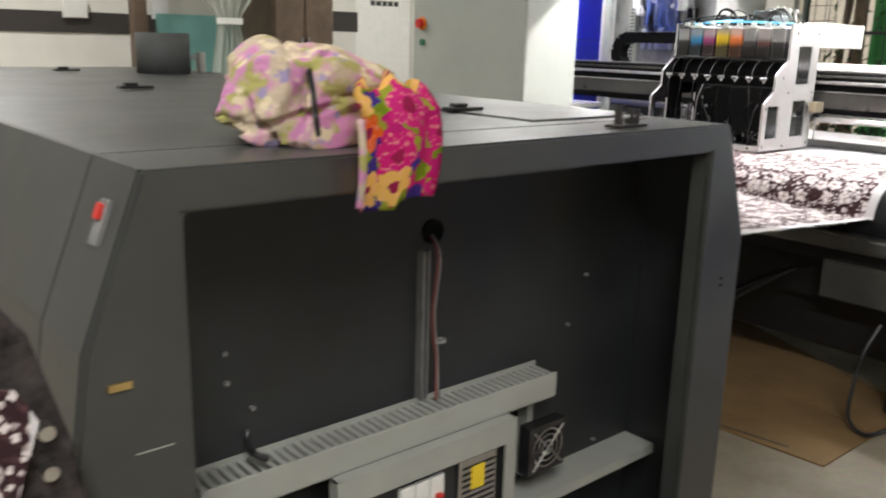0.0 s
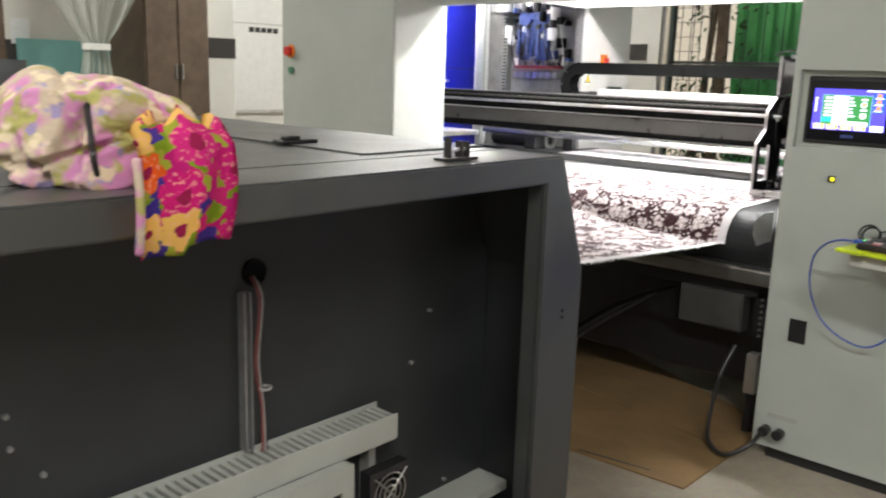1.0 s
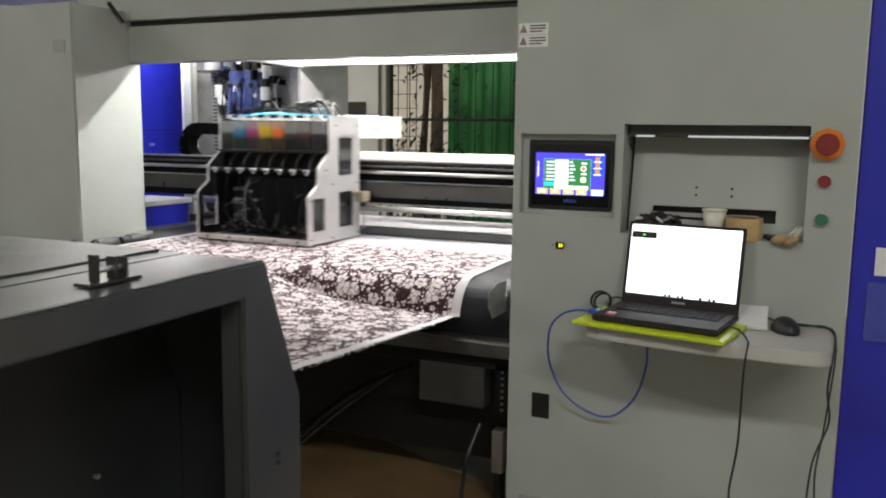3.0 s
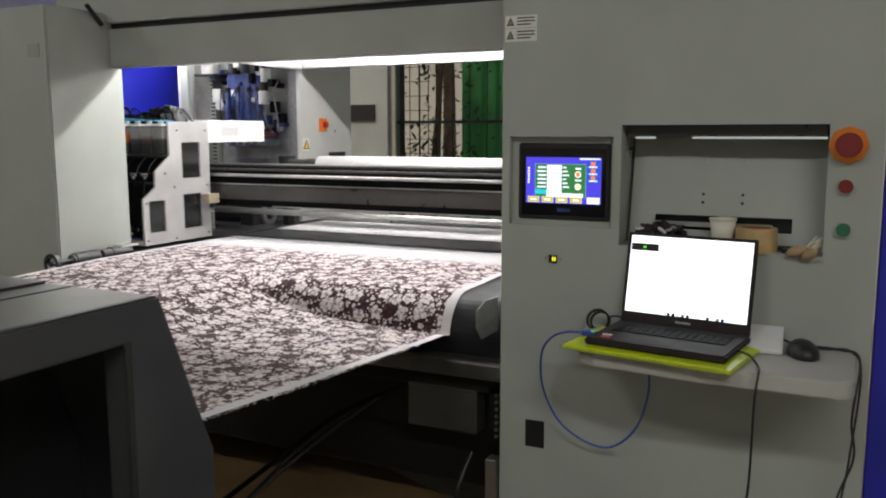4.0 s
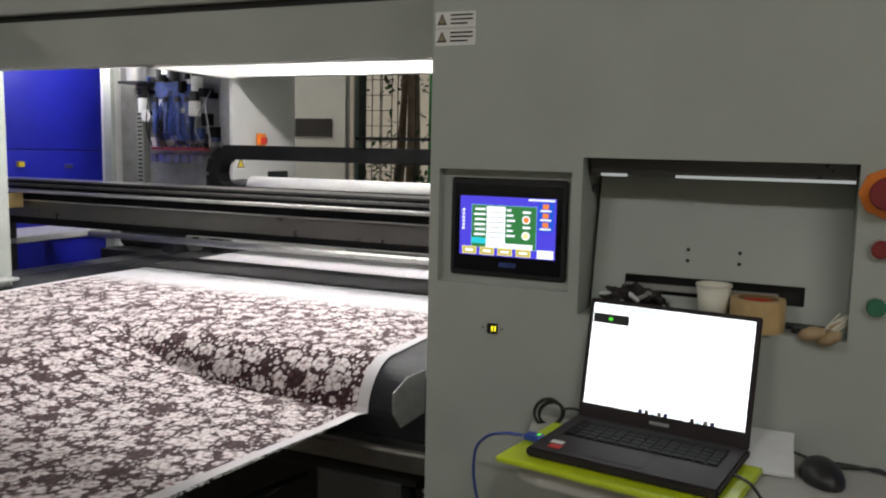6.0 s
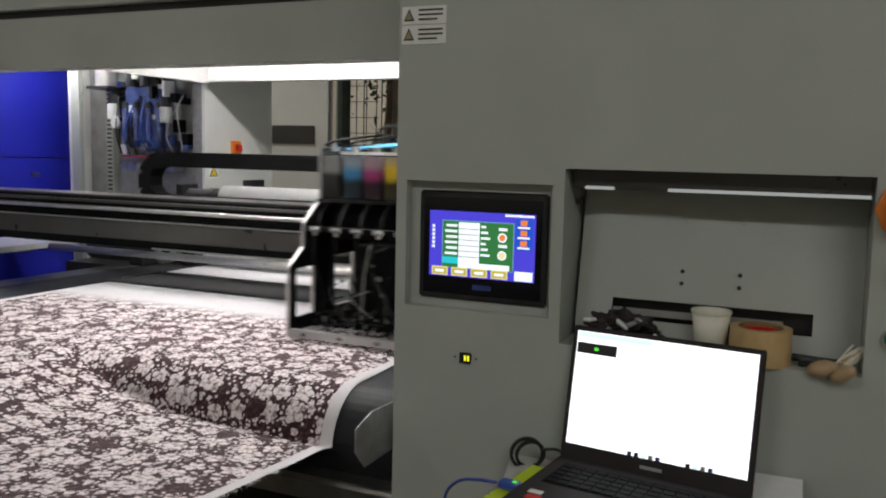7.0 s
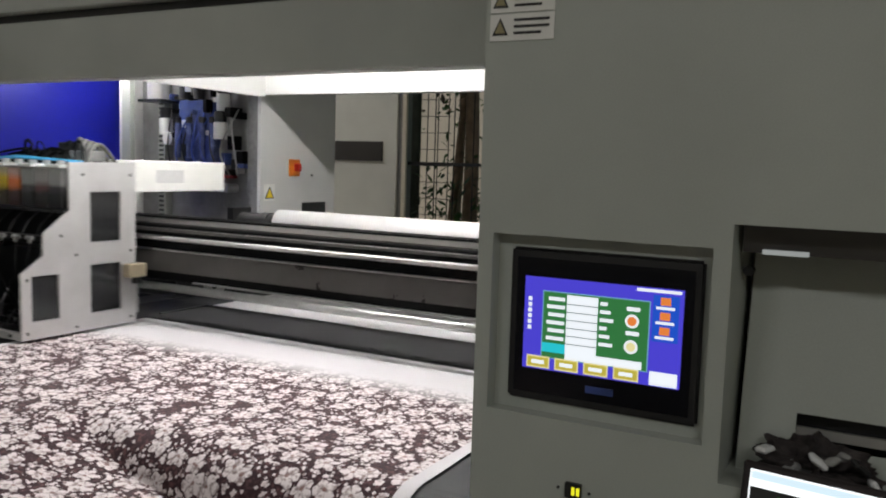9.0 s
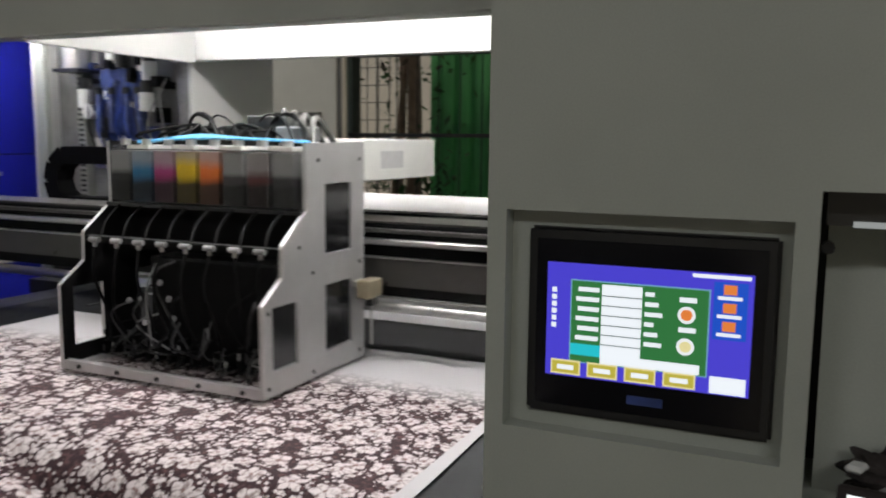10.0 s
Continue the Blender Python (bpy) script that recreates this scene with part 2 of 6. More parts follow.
def printed_cloth():
    """White cotton with a plum and blush all-over blossom print up to the print line; bare selvedges."""
    m, nt, b = material("printed_floral_cotton")
    uvn = nt.nodes.new("ShaderNodeUVMap")
    uv = uvn.outputs[0]
    sep = nt.nodes.new("ShaderNodeSeparateXYZ")
    nt.links.new(uv, sep.inputs[0])
    m1, d1, l1, r1 = flowers(nt, uv, 14.5, 5, 0.0, 0.375)
    m2, d2, l2, r2 = flowers(nt, uv, 33.0, 5, 3.1, 0.31)
    m3, d3, l3, r3 = flowers(nt, uv, 70.0, 4, 7.7, 0.31)
    m2 = math_node(nt, "MULTIPLY", m2, math_node(nt, "GREATER_THAN", r2, 0.42))
    m3 = math_node(nt, "MULTIPLY", m3, math_node(nt, "GREATER_THAN", r3, 0.40))
    m1 = math_node(nt, "MULTIPLY", m1, math_node(nt, "GREATER_THAN", r1, 0.06))
    # the small blossoms keep clear of the large ones
    clear_of = math_node(nt, "GREATER_THAN", d1, math_node(nt, "MULTIPLY_ADD", l1, 0.10, 0.43))
    m2 = math_node(nt, "MULTIPLY", m2, clear_of)
    m3 = math_node(nt, "MULTIPLY", m3, math_node(nt, "GREATER_THAN", d1, 0.40))
    any_f = math_node(nt, "MAXIMUM", m1, math_node(nt, "MAXIMUM", m2, m3))
    # veins and petal shading
    vein = math_node(nt, "MULTIPLY", math_node(nt, "LESS_THAN", l1, 0.22), math_node(nt, "GREATER_THAN", d1, 0.10))
    heart = math_node(nt, "LESS_THAN", d1, 0.07)
    shade = node(nt, "ShaderNodeTexNoise", Scale=70.0, Detail=3.0)
    nt.links.new(uv, shade.inputs["Vector"])
    petal = nt.nodes.new("ShaderNodeValToRGB")
    petal.color_ramp.elements[0].position, petal.color_ramp.elements[0].color = 0.36, (0.27, 0.205, 0.205, 1)
    petal.color_ramp.elements[1].position, petal.color_ramp.elements[1].color = 0.52, (0.74, 0.68, 0.69, 1)
    nt.links.new(shade.outputs["Fac"], petal.inputs[0])
    ground = nt.nodes.new("ShaderNodeValToRGB")
    ground.color_ramp.elements[0].position, ground.color_ramp.elements[0].color = 0.48, (0.034, 0.015, 0.019, 1)
    ground.color_ramp.elements[1].position, ground.color_ramp.elements[1].color = 0.68, (0.115, 0.055, 0.058, 1)
    nt.links.new(shade.outputs["Fac"], ground.inputs[0])

    def mix(fac, a, c):
        n = nt.nodes.new("ShaderNodeMix")
        n.data_type = "RGBA"
        for v, s in ((fac, n.inputs["Factor"]), (a, n.inputs["A"]), (c, n.inputs["B"])):
            if isinstance(v, tuple):
                s.default_value = v
            else:
                nt.links.new(v, s)
        return n.outputs["Result"]

    col = mix(any_f, ground.outputs[0], petal.outputs[0])
    col = mix(math_node(nt, "MULTIPLY", math_node(nt, "MULTIPLY", vein, m1), 0.55), col, (0.12, 0.07, 0.075, 1))
    col = mix(math_node(nt, "MULTIPLY", math_node(nt, "MULTIPLY", heart, m1), 0.8), col, (0.20, 0.10, 0.09, 1))
    # bare cloth: selvedges (u) and past the print line (v)
    bare = math_node(nt, "MAXIMUM", math_node(nt, "LESS_THAN", sep.outputs[0], 3.462), math_node(nt, "GREATER_THAN", sep.outputs[0], 5.178))
    wet = node(nt, "ShaderNodeTexNoise", Scale=60.0, Detail=2.0)
    nt.links.new(uv, wet.inputs["Vector"])
    vline = math_node(nt, "MULTIPLY_ADD", wet.outputs["Fac"], 0.06, sep.outputs[1])
    fade = nt.nodes.new("ShaderNodeMapRange")
    fade.inputs["From Min"].default_value, fade.inputs["From Max"].default_value = PRINT_V - 0.05, PRINT_V + 0.09
    nt.links.new(vline, fade.inputs["Value"])
    bare = math_node(nt, "MAXIMUM", bare, fade.outputs[0])
    col = mix(bare, col, (0.64, 0.62, 0.64, 1))
    weave = node(nt, "ShaderNodeTexNoise", Scale=1400.0, Detail=1.0)
    nt.links.new(uv, weave.inputs["Vector"])
    nt.links.new(col, b.inputs["Base Color"])
    b.inputs["Roughness"].default_value = 0.9
    b.inputs["Specular IOR Level"].default_value = 0.15
    b.inputs["Sheen Weight"].default_value = 0.1
    bp = node(nt, "ShaderNodeBump", Strength=0.25, Distance=0.001)
    nt.links.new(weave.outputs["Fac"], bp.inputs["Height"])
    nt.links.new(bp.outputs[0], b.inputs["Normal"])
    return m


PRINT_V = 2.55


def gaudy_cloth(name, scale):
    """Bright flowered cotton: petalled blossoms over patches of leaf and colour."""
    m, nt, b = material(name)
    co = nt.nodes.new("ShaderNodeUVMap").outputs[0]

    def ramp(value, colours):
        r = nt.nodes.new("ShaderNodeValToRGB")
        r.color_ramp.interpolation = "CONSTANT"
        for k, col in enumerate(colours):
            e = r.color_ramp.elements[k] if k < 2 else r.color_ramp.elements.new(k / len(colours))
            e.position, e.color = k / len(colours), (*col, 1)
        nt.links.new(value, r.inputs[0])
        return r.outputs[0]

    def mix(fac, p, q):
        n = nt.nodes.new("ShaderNodeMix")
        n.data_type = "RGBA"
        nt.links.new(fac, n.inputs["Factor"])
        nt.links.new(p, n.inputs["A"])
        if isinstance(q, tuple):
            n.inputs["B"].default_value = q
        else:
            nt.links.new(q, n.inputs["B"])
        return n.outputs["Result"]

    patches = [(0.64, 0.015, 0.20), (0.26, 0.36, 0.02), (0.70, 0.03, 0.22), (0.08, 0.045, 0.32), (0.42, 0.45, 0.05), (0.66, 0.02, 0.24)]
    blooms = [(0.88, 0.46, 0.05), (0.86, 0.16, 0.02), (0.74, 0.03, 0.26), (0.90, 0.58, 0.16), (0.74, 0.02, 0.24)]
    heart, vein = (0.40, 0.02, 0.10, 1), (0.95, 0.55, 0.40, 1)
    m0, d0, l0, r0 = flowers(nt, co, scale * 2.4, 4, 1.3, 0.7)
    m1, d1, l1, r1 = flowers(nt, co, scale, 6, 0.4, 0.46)
    m2, d2, l2, r2 = flowers(nt, co, scale * 1.7, 5, 5.2, 0.38)
    col = ramp(r0, patches)
    col = mix(m2, col, ramp(r2, patches[::-1]))
    col = mix(m1, col, ramp(r1, blooms))
    streak = node(nt, "ShaderNodeTexNoise", Scale=scale * 9, Detail=3.0)
    nt.links.new(co, streak.inputs["Vector"])
    lines = math_node(nt, "MULTIPLY", math_node(nt, "GREATER_THAN", streak.outputs["Fac"], 0.58), 0.55)
    col = mix(math_node(nt, "MULTIPLY", lines, m1), col, vein)
    col = mix(math_node(nt, "MULTIPLY", math_node(nt, "LESS_THAN", d1, 0.11), m1), col, heart)
    nt.links.new(col, b.inputs["Base Color"])
    b.inputs["Roughness"].default_value = 0.85
    b.inputs["Specular IOR Level"].default_value = 0.2
    return m


def faded_cloth(name):
    """The wrong side of the flowered cotton: its print shows through as soft pink, cream and olive patches."""
    m, nt, b = material(name)
    co = nt.nodes.new("ShaderNodeTexCoord").outputs["Object"]
    rgb = nt.nodes.new("ShaderNodeRGB")
    rgb.outputs[0].default_value = (0.46, 0.37, 0.28, 1)
    last = rgb.outputs[0]
    for k, (scale, lo, hi, col) in enumerate(((19.0, 0.44, 0.55, (0.52, 0.22, 0.40, 1)), (26.0, 0.53, 0.62, (0.34, 0.32, 0.11, 1)), (17.0, 0.60, 0.70, (0.36, 0.16, 0.13, 1)), (34.0, 0.62, 0.68, (0.28, 0.23, 0.38, 1)), (30.0, 0.55, 0.64, (0.62, 0.52, 0.36, 1)))):
        sh = nt.nodes.new("ShaderNodeVectorMath")
        sh.operation = "ADD"
        sh.inputs[1].default_value = (3.7 * k, 1.9 * k, 0.6 * k)
        nt.links.new(co, sh.inputs[0])
        big = node(nt, "ShaderNodeTexNoise", Scale=scale, Detail=2.0, Roughness=0.5)
        nt.links.new(sh.outputs[0], big.inputs["Vector"])
        mr = nt.nodes.new("ShaderNodeMapRange")
        mr.inputs["From Min"].default_value, mr.inputs["From Max"].default_value = lo, hi
        nt.links.new(big.outputs["Fac"], mr.inputs["Value"])
        mx = nt.nodes.new("ShaderNodeMix")
        mx.data_type = "RGBA"
        nt.links.new(mr.outputs[0], mx.inputs["Factor"])
        nt.links.new(last, mx.inputs["A"])
        mx.inputs["B"].default_value = col
        last = mx.outputs["Result"]
    nt.links.new(mx.outputs["Result"], b.inputs["Base Color"])
    b.inputs["Roughness"].default_value = 0.9
    b.inputs["Specular IOR Level"].default_value = 0.15
    weave = node(nt, "ShaderNodeTexNoise", Scale=260.0, Detail=3.0)
    nt.links.new(co, weave.inputs["Vector"])
    bp = node(nt, "ShaderNodeBump", Strength=0.35, Distance=0.002)
    nt.links.new(weave.outputs["Fac"], bp.inputs["Height"])
    nt.links.new(bp.outputs[0], b.inputs["Normal"])
    return m


def sheer():
    m, nt, b = material("sheer_curtain_net")
    b.inputs["Base Color"].default_value = (0.55, 0.58, 0.52, 1)
    b.inputs["Roughness"].default_value = 0.8
    b.inputs["Alpha"].default_value = 0.55
    return m


BIN = surface("matt_grey_tin", (0.085, 0.088, 0.088), 0.75, vary=0.12, scale=6, spec=0.2)
FLOOR = concrete()
CLOTH = printed_cloth()
GAUDY = gaudy_cloth("bright_flowered_cotton", 17.0)
GAUDY_PALE = faded_cloth("faded_flowered_cotton")
SHEER = sheer()


# ---- building blocks ----
BASE = {}


def thing(name, at, label, category, group="", kind=""):
    ob = new(name)
    ob.location = at
    BASE[ob] = Vector(at)
    ob.empty_display_size = 0.1
    return tagged(ob, label, category, group, kind)


def part(name, bm, mat, parent=None, label="", bev=0.0, smooth=False, seg=1):
    """One mesh object, drawn in world places, under a thing or a part."""
    if bev:
        bmesh.ops.remove_doubles(bm, verts=bm.verts, dist=1e-5)
        edges = [e for e in bm.edges if len(e.link_faces) == 2 and e.calc_face_angle(0) > 0.6]
        bmesh.ops.bevel(bm, geom=edges, offset=bev, segments=seg, affect="EDGES", clamp_overlap=True)
    base = BASE.get(parent, Vector((0, 0, 0)))
    bmesh.ops.recalc_face_normals(bm, faces=bm.faces)
    bmesh.ops.translate(bm, verts=bm.verts, vec=-base)
    me = bpy.data.meshes.new(name)
    bm.to_mesh(me)
    bm.free()
    if smooth:
        for p in me.polygons:
            p.use_smooth = True
    for mm in (mat if isinstance(mat, (list, tuple)) else [mat]):
        me.materials.append(mm)
    ob = new(name, me)
    if parent is not None:
        ob.parent = parent
        BASE[ob] = base
    if label:
        ob["label"] = label
    return ob


def B():
    return bmesh.new()


def box(bm, x0, x1, y0, y1, z0, z1):
    x0, x1, y0, y1, z0, z1 = min(x0, x1), max(x0, x1), min(y0, y1), max(y0, y1), min(z0, z1), max(z0, z1)
    v = [bm.verts.new((x, y, z)) for z in (z0, z1) for y in (y0, y1) for x in (x0, x1)]
    for f in ((0, 2, 3, 1), (4, 5, 7, 6), (0, 1, 5, 4), (2, 6, 7, 3), (0, 4, 6, 2), (1, 3, 7, 5)):
        bm.faces.new([v[i] for i in f])
    return bm


def boxes(*rows):
    bm = B()
    for r in rows:
        box(bm, *r)
    return bm


def prism(bm, poly, axis, lo, hi):
    """Extrude a polygon given in the other two axes (in xyz order) along axis."""
    def put(p, h):
        if axis == "x":
            return (h, p[0], p[1])
        if axis == "y":
            return (p[0], h, p[1])
        return (p[0], p[1], h)
    a = [bm.verts.new(put(p, lo)) for p in poly]
    b = [bm.verts.new(put(p, hi)) for p in poly]
    n = len(poly)
    bm.faces.new(a)
    bm.faces.new(b[::-1])
    for i in range(n):
        bm.faces.new((a[i], b[i], b[(i + 1) % n], a[(i + 1) % n]))
    return bm


def cyl(bm, p0, p1, r, r2=None, seg=16, caps=True):
    p0, p1 = Vector(p0), Vector(p1)
    d = (p1 - p0)
    q = d.to_track_quat("Z", "Y").to_matrix()
    r2 = r if r2 is None else r2
    a = [bm.verts.new(p0 + q @ Vector((r * math.cos(t), r * math.sin(t), 0))) for t in (2 * math.pi * i / seg for i in range(seg))]
    b = [bm.verts.new(p1 + q @ Vector((r2 * math.cos(t), r2 * math.sin(t), 0))) for t in (2 * math.pi * i / seg for i in range(seg))]
    for i in range(seg):
        bm.faces.new((a[i], a[(i + 1) % seg], b[(i + 1) % seg], b[i]))
    if caps:
        bm.faces.new(a[::-1])
        bm.faces.new(b)
    return bm


def ring(bm, p0, p1, r_out, r_in, seg=20):
    """A short pipe with a wall."""
    p0, p1 = Vector(p0), Vector(p1)
    q = (p1 - p0).to_track_quat("Z", "Y").to_matrix()
    loops = []
    for p, r in ((p0, r_in), (p0, r_out), (p1, r_out), (p1, r_in)):
        loops.append([bm.verts.new(p + q @ Vector((r * math.cos(2 * math.pi * i / seg), r * math.sin(2 * math.pi * i / seg), 0))) for i in range(seg)])
    for k in range(4):
        a, b = loops[k], loops[(k + 1) % 4]
        for i in range(seg):
            bm.faces.new((a[i], a[(i + 1) % seg], b[(i + 1) % seg], b[i]))
    return bm


def smooth_path(points, per=8):
    """Catmull-Rom through the points."""
    pts = [Vector(p) for p in points]
    out = []
    for i in range(len(pts) - 1):
        p0, p1, p2, p3 = pts[max(i - 1, 0)], pts[i], pts[i + 1], pts[min(i + 2, len(pts) - 1)]
        for k in range(per):
            t = k / per
            out.append(0.5 * ((2 * p1) + (p2 - p0) * t + (2 * p0 - 5 * p1 + 4 * p2 - p3) * t * t + (3 * p1 - p0 - 3 * p2 + p3) * t ** 3))
    out.append(pts[-1])
    return out


def tube(bm, points, r, seg=8, per=8):
    path = smooth_path(points, per)
    rings = []
    for i, p in enumerate(path):
        d = (path[min(i + 1, len(path) - 1)] - path[max(i - 1, 0)]).normalized()
        side = d.cross(Vector((0.13, 0.21, 1))).normalized()
        up = side.cross(d)
        rings.append([bm.verts.new(p + r * (side * math.cos(2 * math.pi * k / seg) + up * math.sin(2 * math.pi * k / seg))) for k in range(seg)])
    for a, b in zip(rings, rings[1:]):
        for k in range(seg):
            bm.faces.new((a[k], a[(k + 1) % seg], b[(k + 1) % seg], b[k]))
    bm.faces.new(rings[0][::-1])
    bm.faces.new(rings[-1])
    return bm


def holed(bm, axis, lo, hi, us, vs, holes):
    """A sheet made of cells, cell by cell; holes are index pairs left open. axis x: u is y, v is z; axis y: u is x, v is z."""
    for i in range(len(us) - 1):
        for j in range(len(vs) - 1):
            if (i, j) in holes:
                continue
            if axis == "x":
                box(bm, lo, hi, us[i], us[i + 1], vs[j], vs[j + 1])
            else:
                box(bm, us[i], us[i + 1], lo, hi, vs[j], vs[j + 1])
    bmesh.ops.remove_doubles(bm, verts=bm.verts, dist=1e-5)
    bm.verts.index_update()
    inner = {}
    for f in bm.faces:
        inner.setdefault(tuple(sorted(v.index for v in f.verts)), []).append(f)
    bmesh.ops.delete(bm, geom=[f for fs in inner.values() if len(fs) > 1 for f in fs], context="FACES_ONLY")
    return bm


def structure(name, bm, mat, label, bev=0.0):
    ob = part(name, bm, mat, None, "", bev)
    return tagged(ob, label, name.split("_")[0], "", "structure")


# ---- the hall ----
def hall():
    structure("floor", boxes((-5, 7.6, -4, 11.0, -0.1, 0)), FLOOR, "stained grey concrete factory floor")
    structure("ceiling", boxes((-5, 7.8, -4, 11.2, 4.0, 4.1)), PLASTER, "plain white hall ceiling")
    structure("wall_north", boxes((-5, 7.8, 11.0, 11.2, 0, 4.0)), PLASTER, "white plaster wall with a black painted band")
    structure("wall_south", boxes((-5, 7.8, -4.2, -4.0, 0, 4.0)), PLASTER, "plain white plaster wall")
    structure("wall_west", boxes((-5.2, -5.0, -4.2, 11.2, 0, 4.0)), PLASTER, "plain white plaster wall")
    e = holed(B(), "x", 7.6, 7.8, [-4, 2.6, 6.17, 11.0], [0, 0.5, 3.0, 4.0], {(1, 1)})
    structure("wall_east", e, PLASTER, "white plaster wall with a large barred window opening")
    tagged(part("trim_band_north", boxes((-5, 5.75, 10.985, 11.0, 1.34, 1.54)), BAND), "black painted band along the plaster wall", "trim", "", "structure")
    tagged(part("trim_band_east", boxes((7.585, 7.6, 6.30, 11.0, 1.525, 1.682)), BAND), "black painted band along the plaster wall", "trim", "", "structure")
    # a pier beside the whiteboard
    structure("trim_pier", boxes((5.45, 5.86, 10.75, 11.0, 0, 4.0)), PLASTER, "white plaster pier with a black band", 0.01)
    tagged(part("trim_band_pier", boxes((5.44, 5.87, 10.742, 10.75, 1.43, 1.66)), BAND), "black painted band across the pier", "trim", "", "structure")
    # window
    w = thing("window_1", (7.7, 4.4, 0.5), "large barred window with grey metal frame", "window", kind="structure")
    part("window_frame", boxes((7.62, 7.72, 6.10, 6.17, 0.5, 3.0), (7.62, 7.72, 2.6, 2.66, 0.5, 3.0), (7.62, 7.72, 4.55, 4.62, 0.5, 3.0), (7.62, 7.72, 2.6, 6.17, 0.5, 0.57), (7.62, 7.72, 2.6, 6.17, 2.94, 3.0)), MOTOR, w, "", 0.004)
    part("inner_reveal", boxes((7.60, 7.625, 6.085, 6.12, 0.57, 2.94)), CREAM, w, "pale edge strip")
    part("window_sill", boxes((7.5, 7.82, 2.5, 6.25, 0.46, 0.5)), PLASTER, w, "", 0.005)
    for zz in (0.95, 1.515, 2.1, 2.6):
        part("bar", boxes((7.66, 7.68, 2.62, 6.15, zz - 0.014, zz + 0.014)), BLACKM, w)
    yy = 5.87
    while yy > 2.7:
        part("bar", cyl(B(), (7.69, yy, 0.52), (7.69, yy, 2.98), 0.005, seg=8), BLACKM, w)
        yy -= 0.17
    # battens added out of view to go with the placed lamps
    for _x, _y, _w in LAMPS:
        f = thing("batten_light", (_x, _y, 3.93), "white fluorescent batten added on the ceiling out of view", "ceiling light", "battens on the ceiling")
        part("body", boxes((_x - 0.05, _x + 0.05, _y - 0.62, _y + 0.62, 3.95, 4.0)), WHITE, f, "", 0.004)
        part("lamp_tube", cyl(B(), (_x, _y - 0.58, 3.93), (_x, _y + 0.58, 3.93), 0.014, seg=10), BATTEN, f)


def outside():
    structure("ground", boxes((7.8, 60, -40, 50, -0.3, -0.05)), SOIL, "bare trodden earth outside the window")
    g = thing("green_fence", (9.3, 4.2, -0.05), "green corrugated sheet fence outside the window", "fence")
    bm = B()
    n = 160
    top, bot = [], []
    for i in range(n + 1):
        y = 6.17 - i * 3.79 / n
        x = 9.3 + 0.035 * math.sin(i * 0.85) + 0.02 * math.sin(i * 0.23)
        top.append(bm.verts.new((x, y, 3.2)))
        bot.append(bm.verts.new((x, y, -0.05)))
    for i in range(n):
        bm.faces.new((bot[i], bot[i + 1], top[i + 1], top[i]))
    bmesh.ops.solidify(bm, geom=bm.faces[:], thickness=0.01)
    part("sheet", bm, GREENSHEET, g)
    for z in (0.5, 1.6, 2.8):
        part("rail", boxes((9.36, 9.41, 2.4, 6.17, z, z + 0.05)), BLACKM, g)
    h = thing("cream_building", (13.0, 8.0, -0.05), "cream rendered building beyond the yard", "building")
    part("wall", boxes((13.0, 13.3, 1.0, 16.0, -0.05, 6.0)), CREAM, h)
    part("roof", boxes((12.7, 13.6, 0.8, 16.2, 6.0, 6.15)), MOTOR, h)
    for k in range(2):
        y0 = 9.4 + 2.6 * k
        win = part("window", boxes((12.97, 13.0, y0, y0 + 1.2, 1.0, 2.4)), BLACKM, h, "dark glazed window")
        part("sill", boxes((12.9, 13.0, y0 - 0.05, y0 + 1.25, 0.94, 1.0)), PLASTER, win)
    rnd = random.Random(5)

    def tree(x, y, r, lean, height, leaf, label):
        t = thing("tree", (x, y, -0.05), label, "tree", "trees outside the window")
        bm = B()
        top = Vector((x + lean[0], y + lean[1], height))
        mid = Vector((x + lean[0] * 0.3 + 0.05, y + lean[1] * 0.35 - 0.04, height * 0.45))
        path = smooth_path([(x, y, -0.05), mid, top], 8)
        rings = []
        for i, p in enumerate(path):
            rr = r * (1 - 0.55 * i / len(path))
            rings.append([bm.verts.new(p + Vector((rr * math.cos(a) * (1 + 0.12 * math.sin(3 * a + i)), rr * math.sin(a), 0))) for a in (2 * math.pi * k / 10 for k in range(10))])
        for a, b in zip(rings, rings[1:]):
            for k in range(10):
                bm.faces.new((a[k], a[(k + 1) % 10], b[(k + 1) % 10], b[k]))
        part("trunk", bm, BARK, t, "", 0, True)
        tips = []
        for k in range(4):
            s = path[int(len(path) * rnd.uniform(0.45, 0.95))]
            e = s + Vector((rnd.uniform(-0.7, 0.7), rnd.uniform(-0.8, 0.8), rnd.uniform(0.3, 0.9)))
            tips += [e, (s + e) / 2 + Vector((0, 0, 0.1))]
            part("limb", tube(B(), [s, (s + e) / 2 + Vector((0, 0, 0.08)), e], r * 0.22, 6, 4), BARK, t)
        bm = B()
        for _ in range(320):
            c = rnd.choice(tips) + Vector((rnd.gauss(0, 0.28), rnd.gauss(0, 0.28), rnd.gauss(0, 0.3)))
            u = Vector((rnd.gauss(0, 1), rnd.gauss(0, 1), rnd.gauss(0, 1))).normalized()
            v = u.cross(Vector((rnd.gauss(0, 1), rnd.gauss(0, 1), rnd.gauss(0, 1)))).normalized()
            L = rnd.uniform(0.05, 0.11)
            bm.faces.new([bm.verts.new(c), bm.verts.new(c + u * L * 0.5 + v * L * 0.22), bm.verts.new(c + u * L), bm.verts.new(c + u * L * 0.5 - v * L * 0.22)])
        part("crown", bm, leaf, t)

    tree(8.45, 6.24, 0.045, (0.05, -0.26, 0), 3.0, DRYLEAF, "slim leaning tree with withered leaves")
